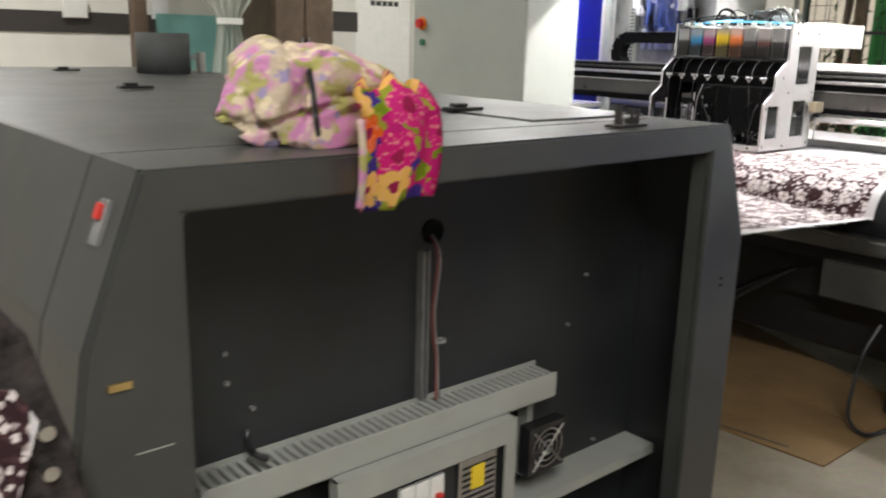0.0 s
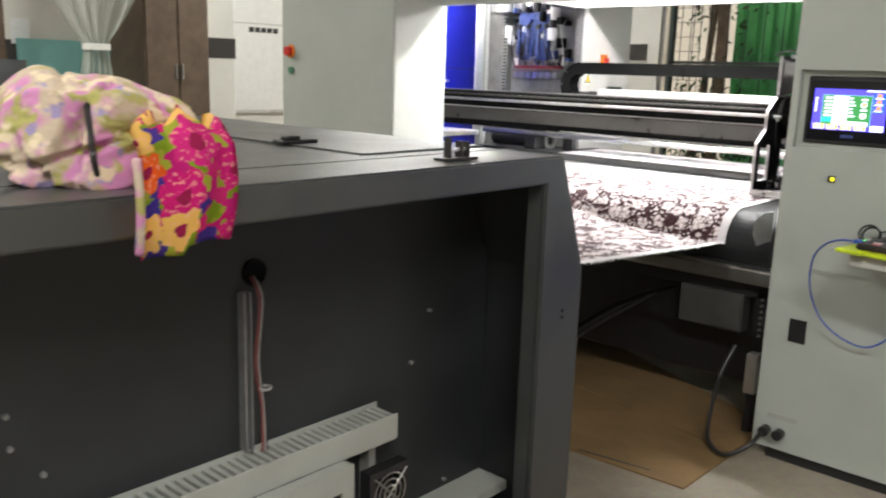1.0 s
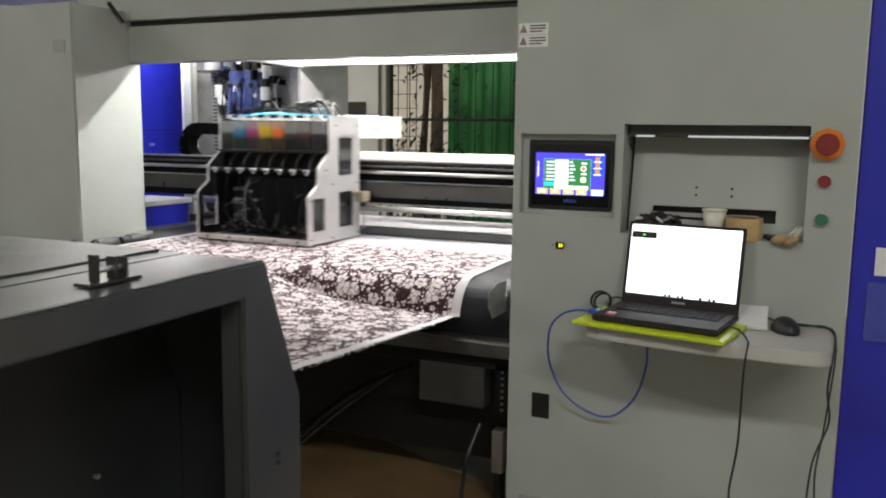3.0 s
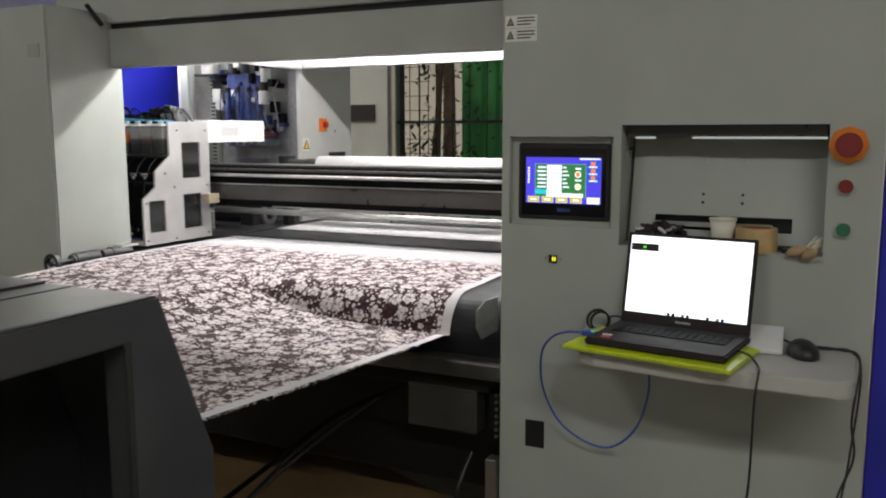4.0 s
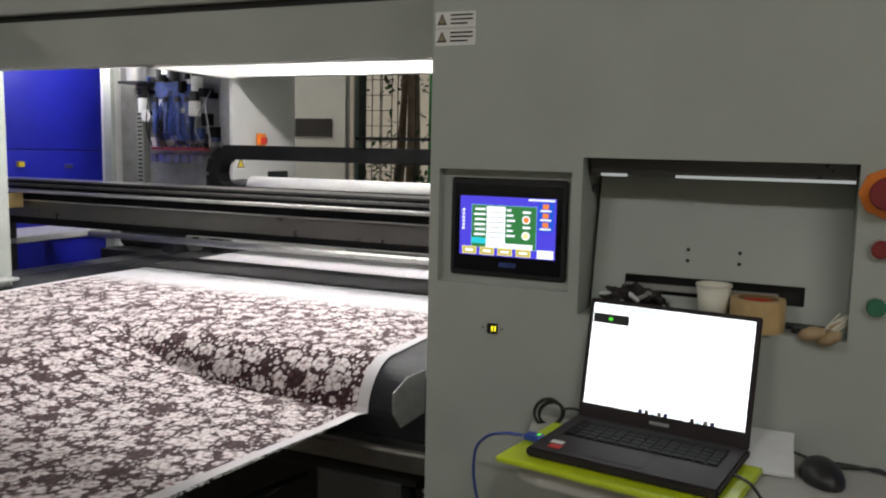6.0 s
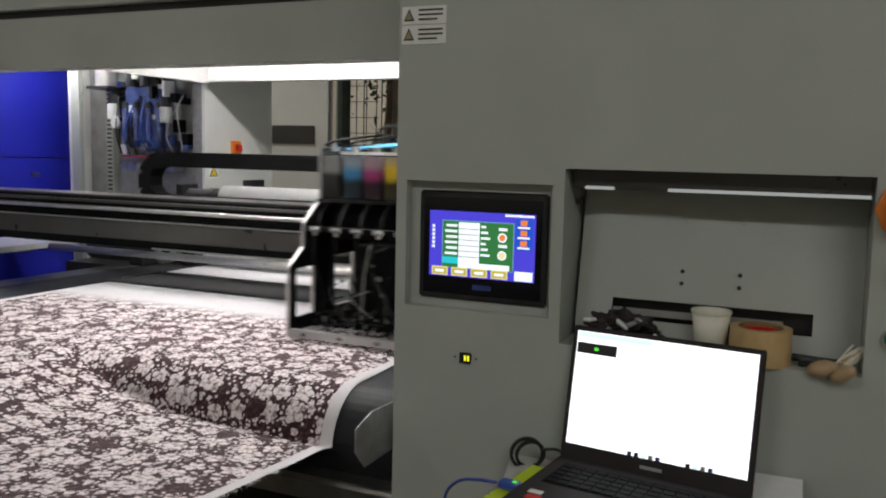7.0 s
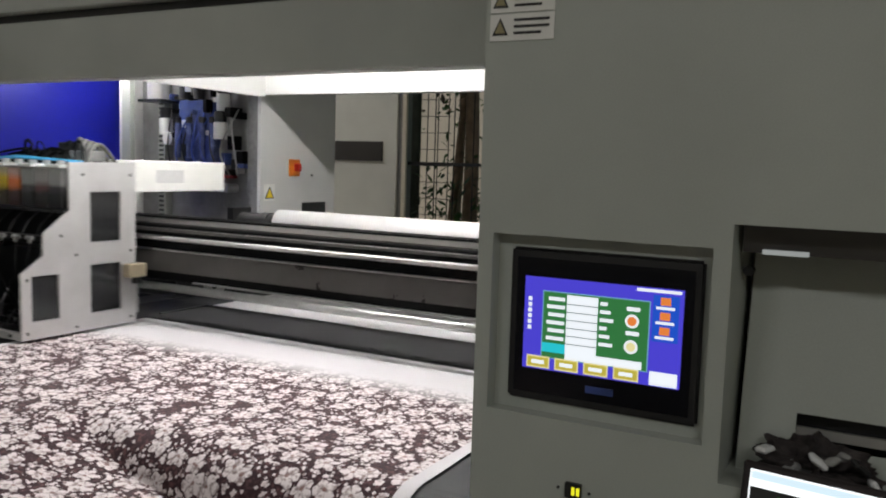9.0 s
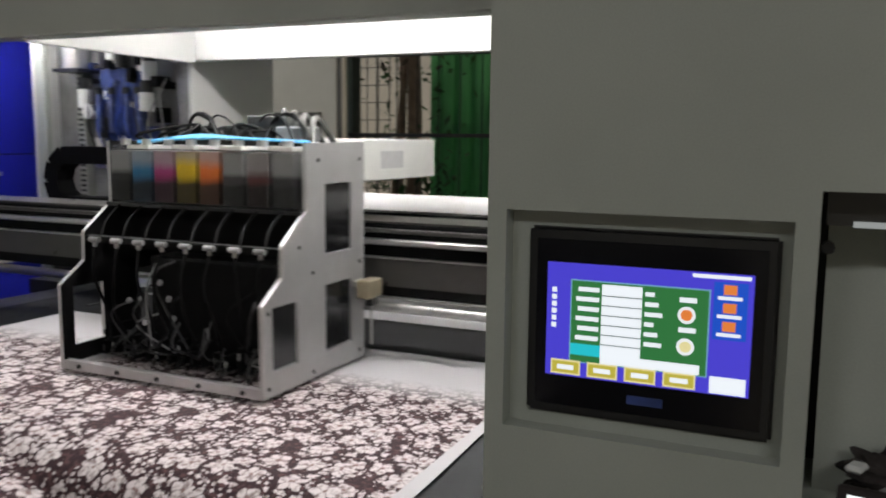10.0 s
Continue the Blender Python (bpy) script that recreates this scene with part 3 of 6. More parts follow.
    tree(8.42, 5.96, 0.085, (0.0, 0.03, 0), 3.6, LEAF, "stout brown tree trunk close to the window")
    l = thing("trellis", (8.42, 6.36, -0.05), "thin dark wire trellis outside the window", "trellis")
    for i in range(4):
        part("upright", cyl(B(), (8.6, 6.24 + 0.11 * i, -0.05), (8.6, 6.24 + 0.11 * i, 3.2), 0.005, seg=6), BLACKM, l)
    for i in range(15):
        part("crossbar", cyl(B(), (8.6, 6.22, 0.9 + 0.15 * i), (8.6, 6.60, 0.9 + 0.15 * i), 0.004, seg=6), BLACKM, l)
    dp = thing("drain_pipe", (8.4, 6.475, -0.05), "dark weathered upright pipe outside the window", "pipe")
    part("pipe", cyl(B(), (8.4, 6.475, -0.05), (8.4, 6.475, 3.4), 0.055, seg=14), PIPE, dp, "", 0, True)
    part("collar", ring(B(), (8.4, 6.475, 1.15), (8.4, 6.475, 1.22), 0.064, 0.0555, 14), PIPE, dp)
    tree(9.0, 6.45, 0.05, (-0.1, -0.2, 0), 2.8, LEAF, "young leafy tree in the yard")
    bm = B()
    for _ in range(1100):
        c = Vector((rnd.uniform(8.1, 8.7), rnd.uniform(5.5, 6.6), rnd.uniform(0.0, 1.75) * rnd.uniform(0.4, 1)))
        a = rnd.uniform(0, 6.28)
        u = Vector((math.cos(a), math.sin(a), rnd.uniform(0.2, 1.2))).normalized()
        v = u.cross(Vector((0, 0, 1))).normalized()
        L = rnd.uniform(0.06, 0.14)
        bm.faces.new([bm.verts.new(c), bm.verts.new(c + u * L * 0.5 + v * L * 0.2), bm.verts.new(c + u * L), bm.verts.new(c + u * L * 0.5 - v * L * 0.2)])
    tagged(part("shrub_leaves", bm, LEAF), "leafy green shrubs below the window", "shrub", "", "stuff")


def back_of_hall():
    b = thing("whiteboard", (6.3, 10.98, 0.78), "white writing board in an aluminium frame on the wall", "whiteboard")
    part("board", boxes((5.97, 6.85, 10.97, 10.985, 0.82, 2.24)), WHITE, b)
    part("frame", boxes((5.94, 5.97, 10.965, 11.0, 0.78, 2.28), (6.85, 6.88, 10.965, 11.0, 0.78, 2.28), (5.94, 6.88, 10.965, 11.0, 2.24, 2.28), (5.94, 6.88, 10.965, 11.0, 0.78, 0.82)), ALU, b)
    part("ruled_line", boxes((6.0, 6.82, 10.964, 10.97, 1.86, 1.868)), GREYWIRE, b)
    for i in range(5):
        part("writing_bar", boxes((6.22 + 0.09 * i, 6.29 + 0.09 * i, 10.964, 10.97, 1.76, 1.82)), INK, b)
    c = thing("wardrobe", (4.63, 10.5, 0), "tall dark brown wooden cupboard against the wall", "cupboard")
    part("body", boxes((4.42, 5.17, 10.2, 10.95, 0, 2.6)), BROWN, c, "", 0.01)
    for x0 in (4.44, 4.81):
        d = part("door", boxes((x0, x0 + 0.34, 10.18, 10.2, 0.1, 2.55)), BROWN, c, "", 0.004)
        part("handle", boxes((4.75 if x0 < 4.5 else 4.82, 4.765 if x0 < 4.5 else 4.835, 10.155, 10.18, 1.2, 1.35)), STEEL, d)
    t = thing("teal_board", (3.9, 10.96, 0.9), "teal painted wall board", "board")
    part("board", boxes((3.48, 4.45, 10.93, 10.98, 0.9, 1.555)), TEAL, t, "", 0.004)
    p = thing("post", (3.14, 10.55, 0), "dark brown wooden post standing at the wall", "post")
    part("shaft", boxes((3.07, 3.21, 10.5, 10.64, 0, 4.0)), BROWN, p, "", 0.01)
    u = thing("curtain", (3.88, 10.1, 0.6), "sheer pale curtain gathered with a white tie", "curtain")
    bm = B()
    rows = []
    for k in range(25):
        z = 3.4 - k * 2.6 / 24
        w = 0.10 + 0.62 * abs((z - 1.52)) ** 0.8 if z > 1.52 else 0.10 + 0.18 * (1.52 - z)
        row = []
        for i in range(33):
            a = i / 32
            x = 3.88 + (a - 0.5) * 2 * w
            y = 10.1 + 0.05 * math.sin(a * 34) + 0.02 * math.sin(a * 61)
            row.append(bm.verts.new((x, y, z)))
        rows.append(row)
    for a, b2 in zip(rows, rows[1:]):
        for i in range(32):
            bm.faces.new((a[i], a[i + 1], b2[i + 1], b2[i]))
    part("net", bm, SHEER, u, "", 0, True)
    part("tie", ring(B(), (3.88, 10.1, 1.46), (3.88, 10.1, 1.52), 0.13, 0.11, 24), WHITE, u)
    part("curtain_bracket", boxes((3.30, 3.33, 10.1, 11.0, 3.40, 3.43)), STEEL, u)
    part("curtain_rail", cyl(B(), (3.3, 10.1, 3.42), (4.8, 10.1, 3.42), 0.015), STEEL, u)
    n = thing("notice", (3.62, 10.96, 1.58), "small white notice pinned on the wall", "notice")
    part("sheet", boxes((3.44, 3.62, 10.975, 10.985, 1.5, 1.75)), PAPER, n)
    n2 = thing("junction_box", (2.3, 10.96, 1.45), "white wall socket box over the black band", "socket")
    part("cover", boxes((2.55, 2.78, 10.93, 10.985, 1.48, 1.66)), WHITE, n2, "", 0.006)


# ---- the dark dryer box ----
def dryer():
    d = thing("dryer_cabinet", (0.9, 4.5, 0), "dark grey steel dryer cabinet with an open front bay", "machine cabinet")
    T, Yf = 1.2, 3.07
    prof = [(0.166, 0.06), (1.60, 0.06), (1.60, 0.95), (1.52, 1.158), (0.272, 1.158), (0.206, 0.99), (0.178, 0.80)]
    # front frame: posts, head and foot round the bay
    x0, x1 = 0.325, 1.447
    rim = [(0.16, 0.06), (x0, 0.06), (x0, 1.145), (x1, 1.145), (x1, 0.06), (1.60, 0.06), (1.60, 0.95), (1.505, T), (0.279, T), (0.20, 0.99), (0.172, 0.80)]
    part("front_frame", prism(B(), rim, "y", Yf, Yf + 0.012), DARK, d, "folded front frame round the bay", 0.004, seg=2)
    part("frame_return", boxes((x1, x1 + 0.003, Yf + 0.012, Yf + 0.045, 0.06, 1.145), (x0, x1, Yf + 0.012, Yf + 0.035, 1.145, 1.148)), DARK, d)
    part("side_cheek", prism(B(), [(1.57, 0.06), (1.60, 0.06), (1.60, 0.95), (1.52, 1.16), (1.49, 1.16), (1.57, 0.94)], "y", Yf + 0.046, Yf + 0.251), DARK, d)
    # added sheet in the shade colour over the bay's inner side
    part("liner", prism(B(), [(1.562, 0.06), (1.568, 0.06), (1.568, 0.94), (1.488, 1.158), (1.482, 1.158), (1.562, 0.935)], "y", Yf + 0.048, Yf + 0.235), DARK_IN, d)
    part("post", prism(B(), [(0.163, 0.06), (0.325, 0.06), (0.325, 1.144), (0.262, 1.144), (0.203, 0.99), (0.175, 0.80)], "y", Yf + 0.0125, Yf + 0.163), DARK, d)
    skin = [(0.158, 0.06), (0.170, 0.80), (0.198, 0.99), (0.2775, T), (0.2825, T), (0.203, 0.99), (0.175, 0.80), (0.163, 0.06)]
    part("side_skin", prism(B(), skin, "y", Yf + 0.0125, Yf + 0.160), DARK, d)
    part("side_skin", prism(B(), skin, "y", Yf + 0.165, 6.05), DARK, d)
    part("foot_rail", boxes((x0, x1, Yf + 0.002, Yf + 0.235, 0.06, 0.16)), DARK, d)
    # lip and back panel carry the recess shade in their colour
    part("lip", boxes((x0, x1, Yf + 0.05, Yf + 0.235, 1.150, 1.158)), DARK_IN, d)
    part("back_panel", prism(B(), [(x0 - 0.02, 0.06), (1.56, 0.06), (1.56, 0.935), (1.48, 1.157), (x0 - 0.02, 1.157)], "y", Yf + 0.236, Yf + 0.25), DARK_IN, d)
    # top: front strip with a rolled edge, main lid, hatch
    part("front_strip", prism(B(), [(0.2695, 1.16), (1.517, 1.16), (1.503, T - 0.0005), (0.284, T - 0.0005)], "y", Yf + 0.0125, Yf + 0.160), DARK, d)
    part("lid", prism(B(), [(0.2695, 1.16), (1.52, 1.16), (1.505, T), (0.284, T)], "y", Yf + 0.165, 6.05), DARK, d, "", 0.002)
    part("hatch", boxes((1.142, 1.50, Yf + 0.216, 4.4, T, T + 0.004)), DARK, d)
    # hull behind the bay
    part("hull", prism(B(), prof, "y", Yf + 0.252, 3.40), DARK, d)
    part("hull", prism(B(), [(0.166, 0.06), (1.585, 0.06), (1.585, 0.82), (1.40, 0.82), (1.40, 0.90), (1.585, 0.90), (1.585, 0.95), (1.505, 1.158), (0.272, 1.158), (0.206, 0.99), (0.178, 0.80)], "y", 3.401, 5.25), DARK, d, "body with a cloth slot")
    part("hull", prism(B(), prof, "y", 5.251, 6.05), DARK, d)
    part("side_cheek", boxes((0.29, 0.323, Yf + 0.167, Yf + 0.235, 0.06, 1.158)), DARK, d)
    for i in range(4):
        px, py = (0.25, 1.5)[i % 2], (3.3, 5.9)[i // 2]
        part("foot", cyl(B(), (px, py, 0), (px, py, 0.06), 0.03), BLACKM, d)
    # catches on the lid
    for x, y, a in ((1.168, 3.525, 15), (0.79, 4.45, 0), (0.94, 5.55, 0)):
        m = part("latch", boxes((x - 0.045, x + 0.045, y - 0.02, y + 0.02, T + 0.004, T + 0.012), (x - 0.03, x + 0.005, y - 0.012, y + 0.012, T + 0.012, T + 0.02)), BLACKM, d, "black steel latch", 0.002)
    k = part("catch", boxes((1.195, 1.285, 3.118, 3.15, T + 0.001, T + 0.006)), RAILGREY, d, "dull steel toggle catch", 0.001)
    part("catch_ear", boxes((1.214, 1.218, 3.126, 3.142, T + 0.006, T + 0.042)), RAILGREY, k)
    part("catch_ear", boxes((1.245, 1.249, 3.124, 3.142, T + 0.006, T + 0.036)), RAILGREY, k)
    part("catch_ear", boxes((1.262, 1.266, 3.124, 3.142, T + 0.006, T + 0.034)), RAILGREY, k)
    part("catch_pin", cyl(B(), (1.218, 3.134, T + 0.02), (1.262, 3.134, T + 0.02), 0.004, seg=8), STEEL, k)
    # switch and badge on the post
    s = part("switch_plate", prism(B(), [(0.2425, 1.105), (0.262, 1.157), (0.256, 1.159), (0.2365, 1.107)], "y", 3.120, 3.148), MOTOR, d, "worn grey switch plate")
    part("rocker", prism(B(), [(0.2535, 1.134), (0.2605, 1.152), (0.2505, 1.155), (0.2435, 1.137)], "y", 3.13, 3.147), RED, s, "red rocker switch")
    part("scratch", boxes((0.25, 0.298, Yf - 0.0006, Yf, 0.855, 0.857)), DUCT, d)
    part("badge", boxes((0.222, 0.25, Yf - 0.004, Yf, 0.944, 0.953)), BRASS, d)
    for z in (0.93, 0.945):
        part("rivet", cyl(B(), (1.53, Yf - 0.003, z - 0.08), (1.53, Yf, z - 0.08), 0.004, seg=8), BLACK, d)
    yb = Yf + 0.236
    # cable entry, conduit, wires
    part("grommet", ring(B(), (0.905, yb - 0.006, 1.005), (0.905, yb, 1.005), 0.024, 0.02), PITCH, d)
    # black disc on the panel draws the hole's dark inside
    part("hole", cyl(B(), (0.905, yb - 0.003, 1.005), (0.905, yb, 1.005), 0.0205), PITCH, d)
    part("conduit", boxes((0.870, 0.874, yb - 0.020, yb, 0.68, 0.975), (0.874, 0.883, yb - 0.003, yb, 0.68, 0.975), (0.883, 0.886, yb - 0.020, yb, 0.68, 0.975)), MOTOR, d, "grey open wiring channel")
    for i, mm in enumerate((REDWIRE, REDWIRE, GREYWIRE, BLACK)):
        o = 0.004 * i - 0.006
        part("wire", tube(B(), [(0.905 - 0.005 + o, yb - 0.004, 1.0), (0.90 + o, yb - 0.03, 0.96), (0.891 + o, yb - 0.028, 0.85 + o), (0.90 + o * 0.6, yb - 0.03, 0.76), (0.898 + o, yb - 0.035, 0.68)], 0.0013, 6), mm, d)
    part("cable_tie", ring(B(), (0.905, yb - 0.03, 0.795), (0.905, yb - 0.03, 0.80), 0.012, 0.0105, 12), GREYWIRE, d)
    for x, z in ((0.478, 0.861), (0.48, 0.81), (0.524, 0.755), (1.305, 0.74), (1.426, 0.421), (1.359, 0.848)):
        part("screw", cyl(B(), (x, yb - 0.008, z), (x, yb, z), 0.0045, seg=8), MOTOR, d)
    part("loose_lead", tube(B(), [(0.512, 3.300, 0.719), (0.502, 3.285, 0.705), (0.493, 3.240, 0.708), (0.512, 3.235, 0.695)], 0.006, 8), BLACK, d, "short black lead into the duct")
    # slotted duct across the bay
    c = thing("cable_duct", (0.8, 3.2, 0.6), "grey slotted plastic cable duct across the bay", "cable duct")
    zt2 = 0.668
    part("base", boxes((0.40, 1.205, yb - 0.062, yb - 0.06, zt2 - 0.055, zt2), (0.40, 1.205, yb - 0.004, yb - 0.001, zt2 - 0.055, zt2 + 0.01), (0.40, 1.205, yb - 0.06, yb - 0.004, zt2 - 0.055, zt2 - 0.05)), DUCT, c)
    part("cover", boxes((0.40, 1.205, yb - 0.068, yb - 0.063, zt2 - 0.05, zt2 + 0.004)), DUCT, c, "", 0.001)
    n = 46
    for i in range(n):
        x = 0.405 + i * 0.80 / n
        part("slat", boxes((x, x + 0.010, yb - 0.062, yb - 0.004, zt2 - 0.004, zt2 + 0.002)), DUCT, c)
    for x in (0.52, 1.16):
        part("bracket", boxes((x, x + 0.018, yb - 0.03, yb - 0.001, 0.45, zt2 - 0.055)), DUCT, c)
    # relay tray
    r = thing("control_tray", (0.8, 3.18, 0.3), "grey open steel tray with relays and power supply", "control box")
    X0, X1, Z0, Z1, Y0, Y1 = 0.63, 1.062, 0.20, 0.618, yb - 0.095, yb - 0.069
    part("frame", holed(B(), "y", Y0, Y0 + 0.004, [X0, X0 + 0.03, X1 - 0.03, X1], [Z0, Z0 + 0.04, Z1 - 0.05, Z1], {(1, 1)}), DUCT, r)
    part("rim", boxes((X0, X0 + 0.004, Y0 + 0.004, Y1, Z0, Z1), (X1 - 0.004, X1, Y0 + 0.004, Y1, Z0, Z1), (X0, X1, Y0 + 0.004, Y1, Z1 - 0.004, Z1), (X0, X1, Y0 + 0.004, Y1, Z0, Z0 + 0.004)), DUCT, r)
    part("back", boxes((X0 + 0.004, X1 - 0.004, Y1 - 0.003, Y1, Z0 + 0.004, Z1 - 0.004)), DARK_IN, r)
    part("power_supply", boxes((0.92, 1.02, Y0 + 0.012, Y1 - 0.004, 0.44, 0.56)), STEEL, r, "perforated steel power supply", 0.002)
    part("maker_label", boxes((0.95, 0.985, Y0 + 0.0095, Y0 + 0.012, 0.49, 0.54)), YELLOW, r)
    for i in range(8):
        part("vent", boxes((0.927, 1.013, Y0 + 0.0108, Y0 + 0.012, 0.447 + 0.013 * i, 0.452 + 0.013 * i)), BLACK, r)
    for i in range(3):
        q = part("breaker", boxes((0.775 + 0.036 * i, 0.808 + 0.036 * i, Y0 + 0.01, Y1 - 0.004, 0.46, 0.55)), WHITE, r, "white circuit breaker", 0.002)
        part("toggle", boxes((0.785 + 0.036 * i, 0.798 + 0.036 * i, Y0, Y0 + 0.01, 0.495, 0.515)), (RED, BLACK, RED)[i], q)
    part("contactor", boxes((0.66, 0.75, Y0 + 0.008, Y1 - 0.004, 0.44, 0.53)), WHITE, r, "white contactor", 0.004)
    for i in range(6):
        part("terminal", boxes((0.66 + 0.05 * i, 0.70 + 0.05 * i, Y0 + 0.015, Y1 - 0.004, 0.36, 0.40)), (ORANGE, GREEN, DUCT)[i % 3], r)
    for i in range(5):
        part("wire", tube(B(), [(0.66 + 0.07 * i, Y0 + 0.012, 0.44), (0.67 + 0.07 * i, Y0 + 0.006, 0.41 - 0.01 * (i % 2)), (0.675 + 0.07 * i, Y0 + 0.014, 0.385)], 0.003, 6, 4), (REDWIRE, BLACK, BLUEWIRE)[i % 3], r)
    # fan
    f = thing("cooling_fan", (1.15, 3.2, 0.47), "black axial cooling fan with wire finger guard", "fan")
    cx, cz, y0 = 1.168, 0.515, yb - 0.085
    part("housing", holed(B(), "y", y0, y0 + 0.03, [cx - 0.055, cx - 0.04, cx + 0.04, cx + 0.055], [cz - 0.055, cz - 0.04, cz + 0.04, cz + 0.055], {(1, 1)}), BLACK, f)
    part("hub", cyl(B(), (cx, y0 + 0.004, cz), (cx, y0 + 0.026, cz), 0.018), BLACK, f)
    for i in range(7):
        a = 2 * math.pi * i / 7
        bm = B()
        u, v = Vector((math.cos(a), 0, math.sin(a))), Vector((-math.sin(a), 0, math.cos(a)))
        c0 = Vector((cx, y0 + 0.015, cz))
        fr = Vector((0, 0.008, 0))
        bm.faces.new([bm.verts.new(c0 + u * 0.016 - v * 0.004 - fr), bm.verts.new(c0 + u * 0.039 - v * 0.012 - fr), bm.verts.new(c0 + u * 0.039 + v * 0.012 + fr), bm.verts.new(c0 + u * 0.016 + v * 0.004 + fr)])
        bmesh.ops.solidify(bm, geom=bm.faces[:], thickness=0.0015)
        part("blade", bm, BLACKM, f)
    g = B()
    for rr in (0.016, 0.03, 0.043):
        ring(g, (cx, y0 - 0.003, cz), (cx, y0 - 0.001, cz), rr + 0.0013, rr - 0.0013, 24)
    for a in (45, 135):
        u = Vector((math.cos(radians(a)), 0, math.sin(radians(a)))) * 0.062
        cyl(g, Vector((cx, y0 - 0.004, cz)) - u, Vector((cx, y0 - 0.004, cz)) + u, 0.0022, seg=6)
    part("guard", g, STEEL, f)
    part("bracket", boxes((cx - 0.04, cx + 0.04, y0 + 0.03, yb - 0.001, cz - 0.07, cz - 0.055)), DUCT, f)
    s2 = thing("support_bar", (1.3, 3.24, 0.4), "grey steel angle bar across the bay", "bar")
    part("angle", boxes((1.06, 1.558, yb - 0.088, yb - 0.085, 0.378, 0.402), (1.06, 1.558, yb - 0.085, yb - 0.001, 0.399, 0.402)), DUCT, s2)


def gathered_bag(name, at, radii, mat, parent):
    """A cloth bag lying on its side: flat facets between sharp creases, gathered to a knot at the +x end."""
    rnd = random.Random(77)

    def aim():
        return Vector((rnd.gauss(0, 1), rnd.gauss(0, 1), rnd.gauss(0, 1))).normalized()
    planes = [(aim(), rnd.uniform(0.74, 0.94)) for _ in range(30)]
    creases = [(aim(), aim(), rnd.uniform(0.045, 0.09), rnd.uniform(0.12, 0.26)) for _ in range(18)]
    knot = Vector((1, -0.1, 0.05)).normalized()
    bm = B()
    bmesh.ops.create_icosphere(bm, subdivisions=6, radius=1.0)
    for v in bm.verts:
        d = v.co.normalized()
        d = (d + 0.10 * Vector((noise.noise(d * 1.9), noise.noise(d * 1.9 + Vector((7, 0, 0))), noise.noise(d * 1.9 + Vector((0, 7, 0)))))).normalized()
        r = 1.08
        for n, h in planes:
            k = n.dot(d)
            if k > 0.3:
                r = min(r, h / k)
        # each crease is a short valley along a great circle, one flank steeper than the other
        for n, mid, w, depth in creases:
            k = n.dot(d)
            along = max(0.0, mid.dot(d) - 0.25)
            if along > 0 and -w * 0.5 < k < w * 2.5:
                r -= depth * min(1.0, along * 2.2) * (1 + k / (w * 0.5) if k < 0 else 1 - k / (w * 2.5))
        # pleats that fan out from the knot
        g = max(0.0, knot.dot(d) - 0.1)
        a = math.atan2(d.z, d.y)
        saw = (a * 9 / (2 * math.pi) + 0.5 * noise.noise(d * 1.5)) % 1.0
        r -= 0.36 * g * (1 - min(saw * 3.2, (1 - saw) * 1.45))
        r += 0.10 * noise.noise(d * 1.3 + Vector((0, 9, 0))) + 0.012 * noise.noise(d * 13)
        r -= 0.09 * math.exp(-((d.x + 0.14 + 0.10 * d.z) / 0.03) ** 2)
        x, y, z = d.x * r, d.y * r, d.z * r
        thin = 1 - 0.34 * max(0.0, x - 0.05) - 0.10 * max(0.0, -x - 0.5)
        y, z = y * thin, z * thin + 0.22 * math.exp(-((x + 0.42) / 0.22) ** 2) * max(0.0, d.z)
        v.co = Vector((x * radii[0], y * radii[1], max(z, -0.70 + 0.03 * noise.noise(d * 6)) * radii[2]))
    bmesh.ops.transform(bm, matrix=at, verts=bm.verts)
    return part(name, bm, mat, parent, "", 0, True)


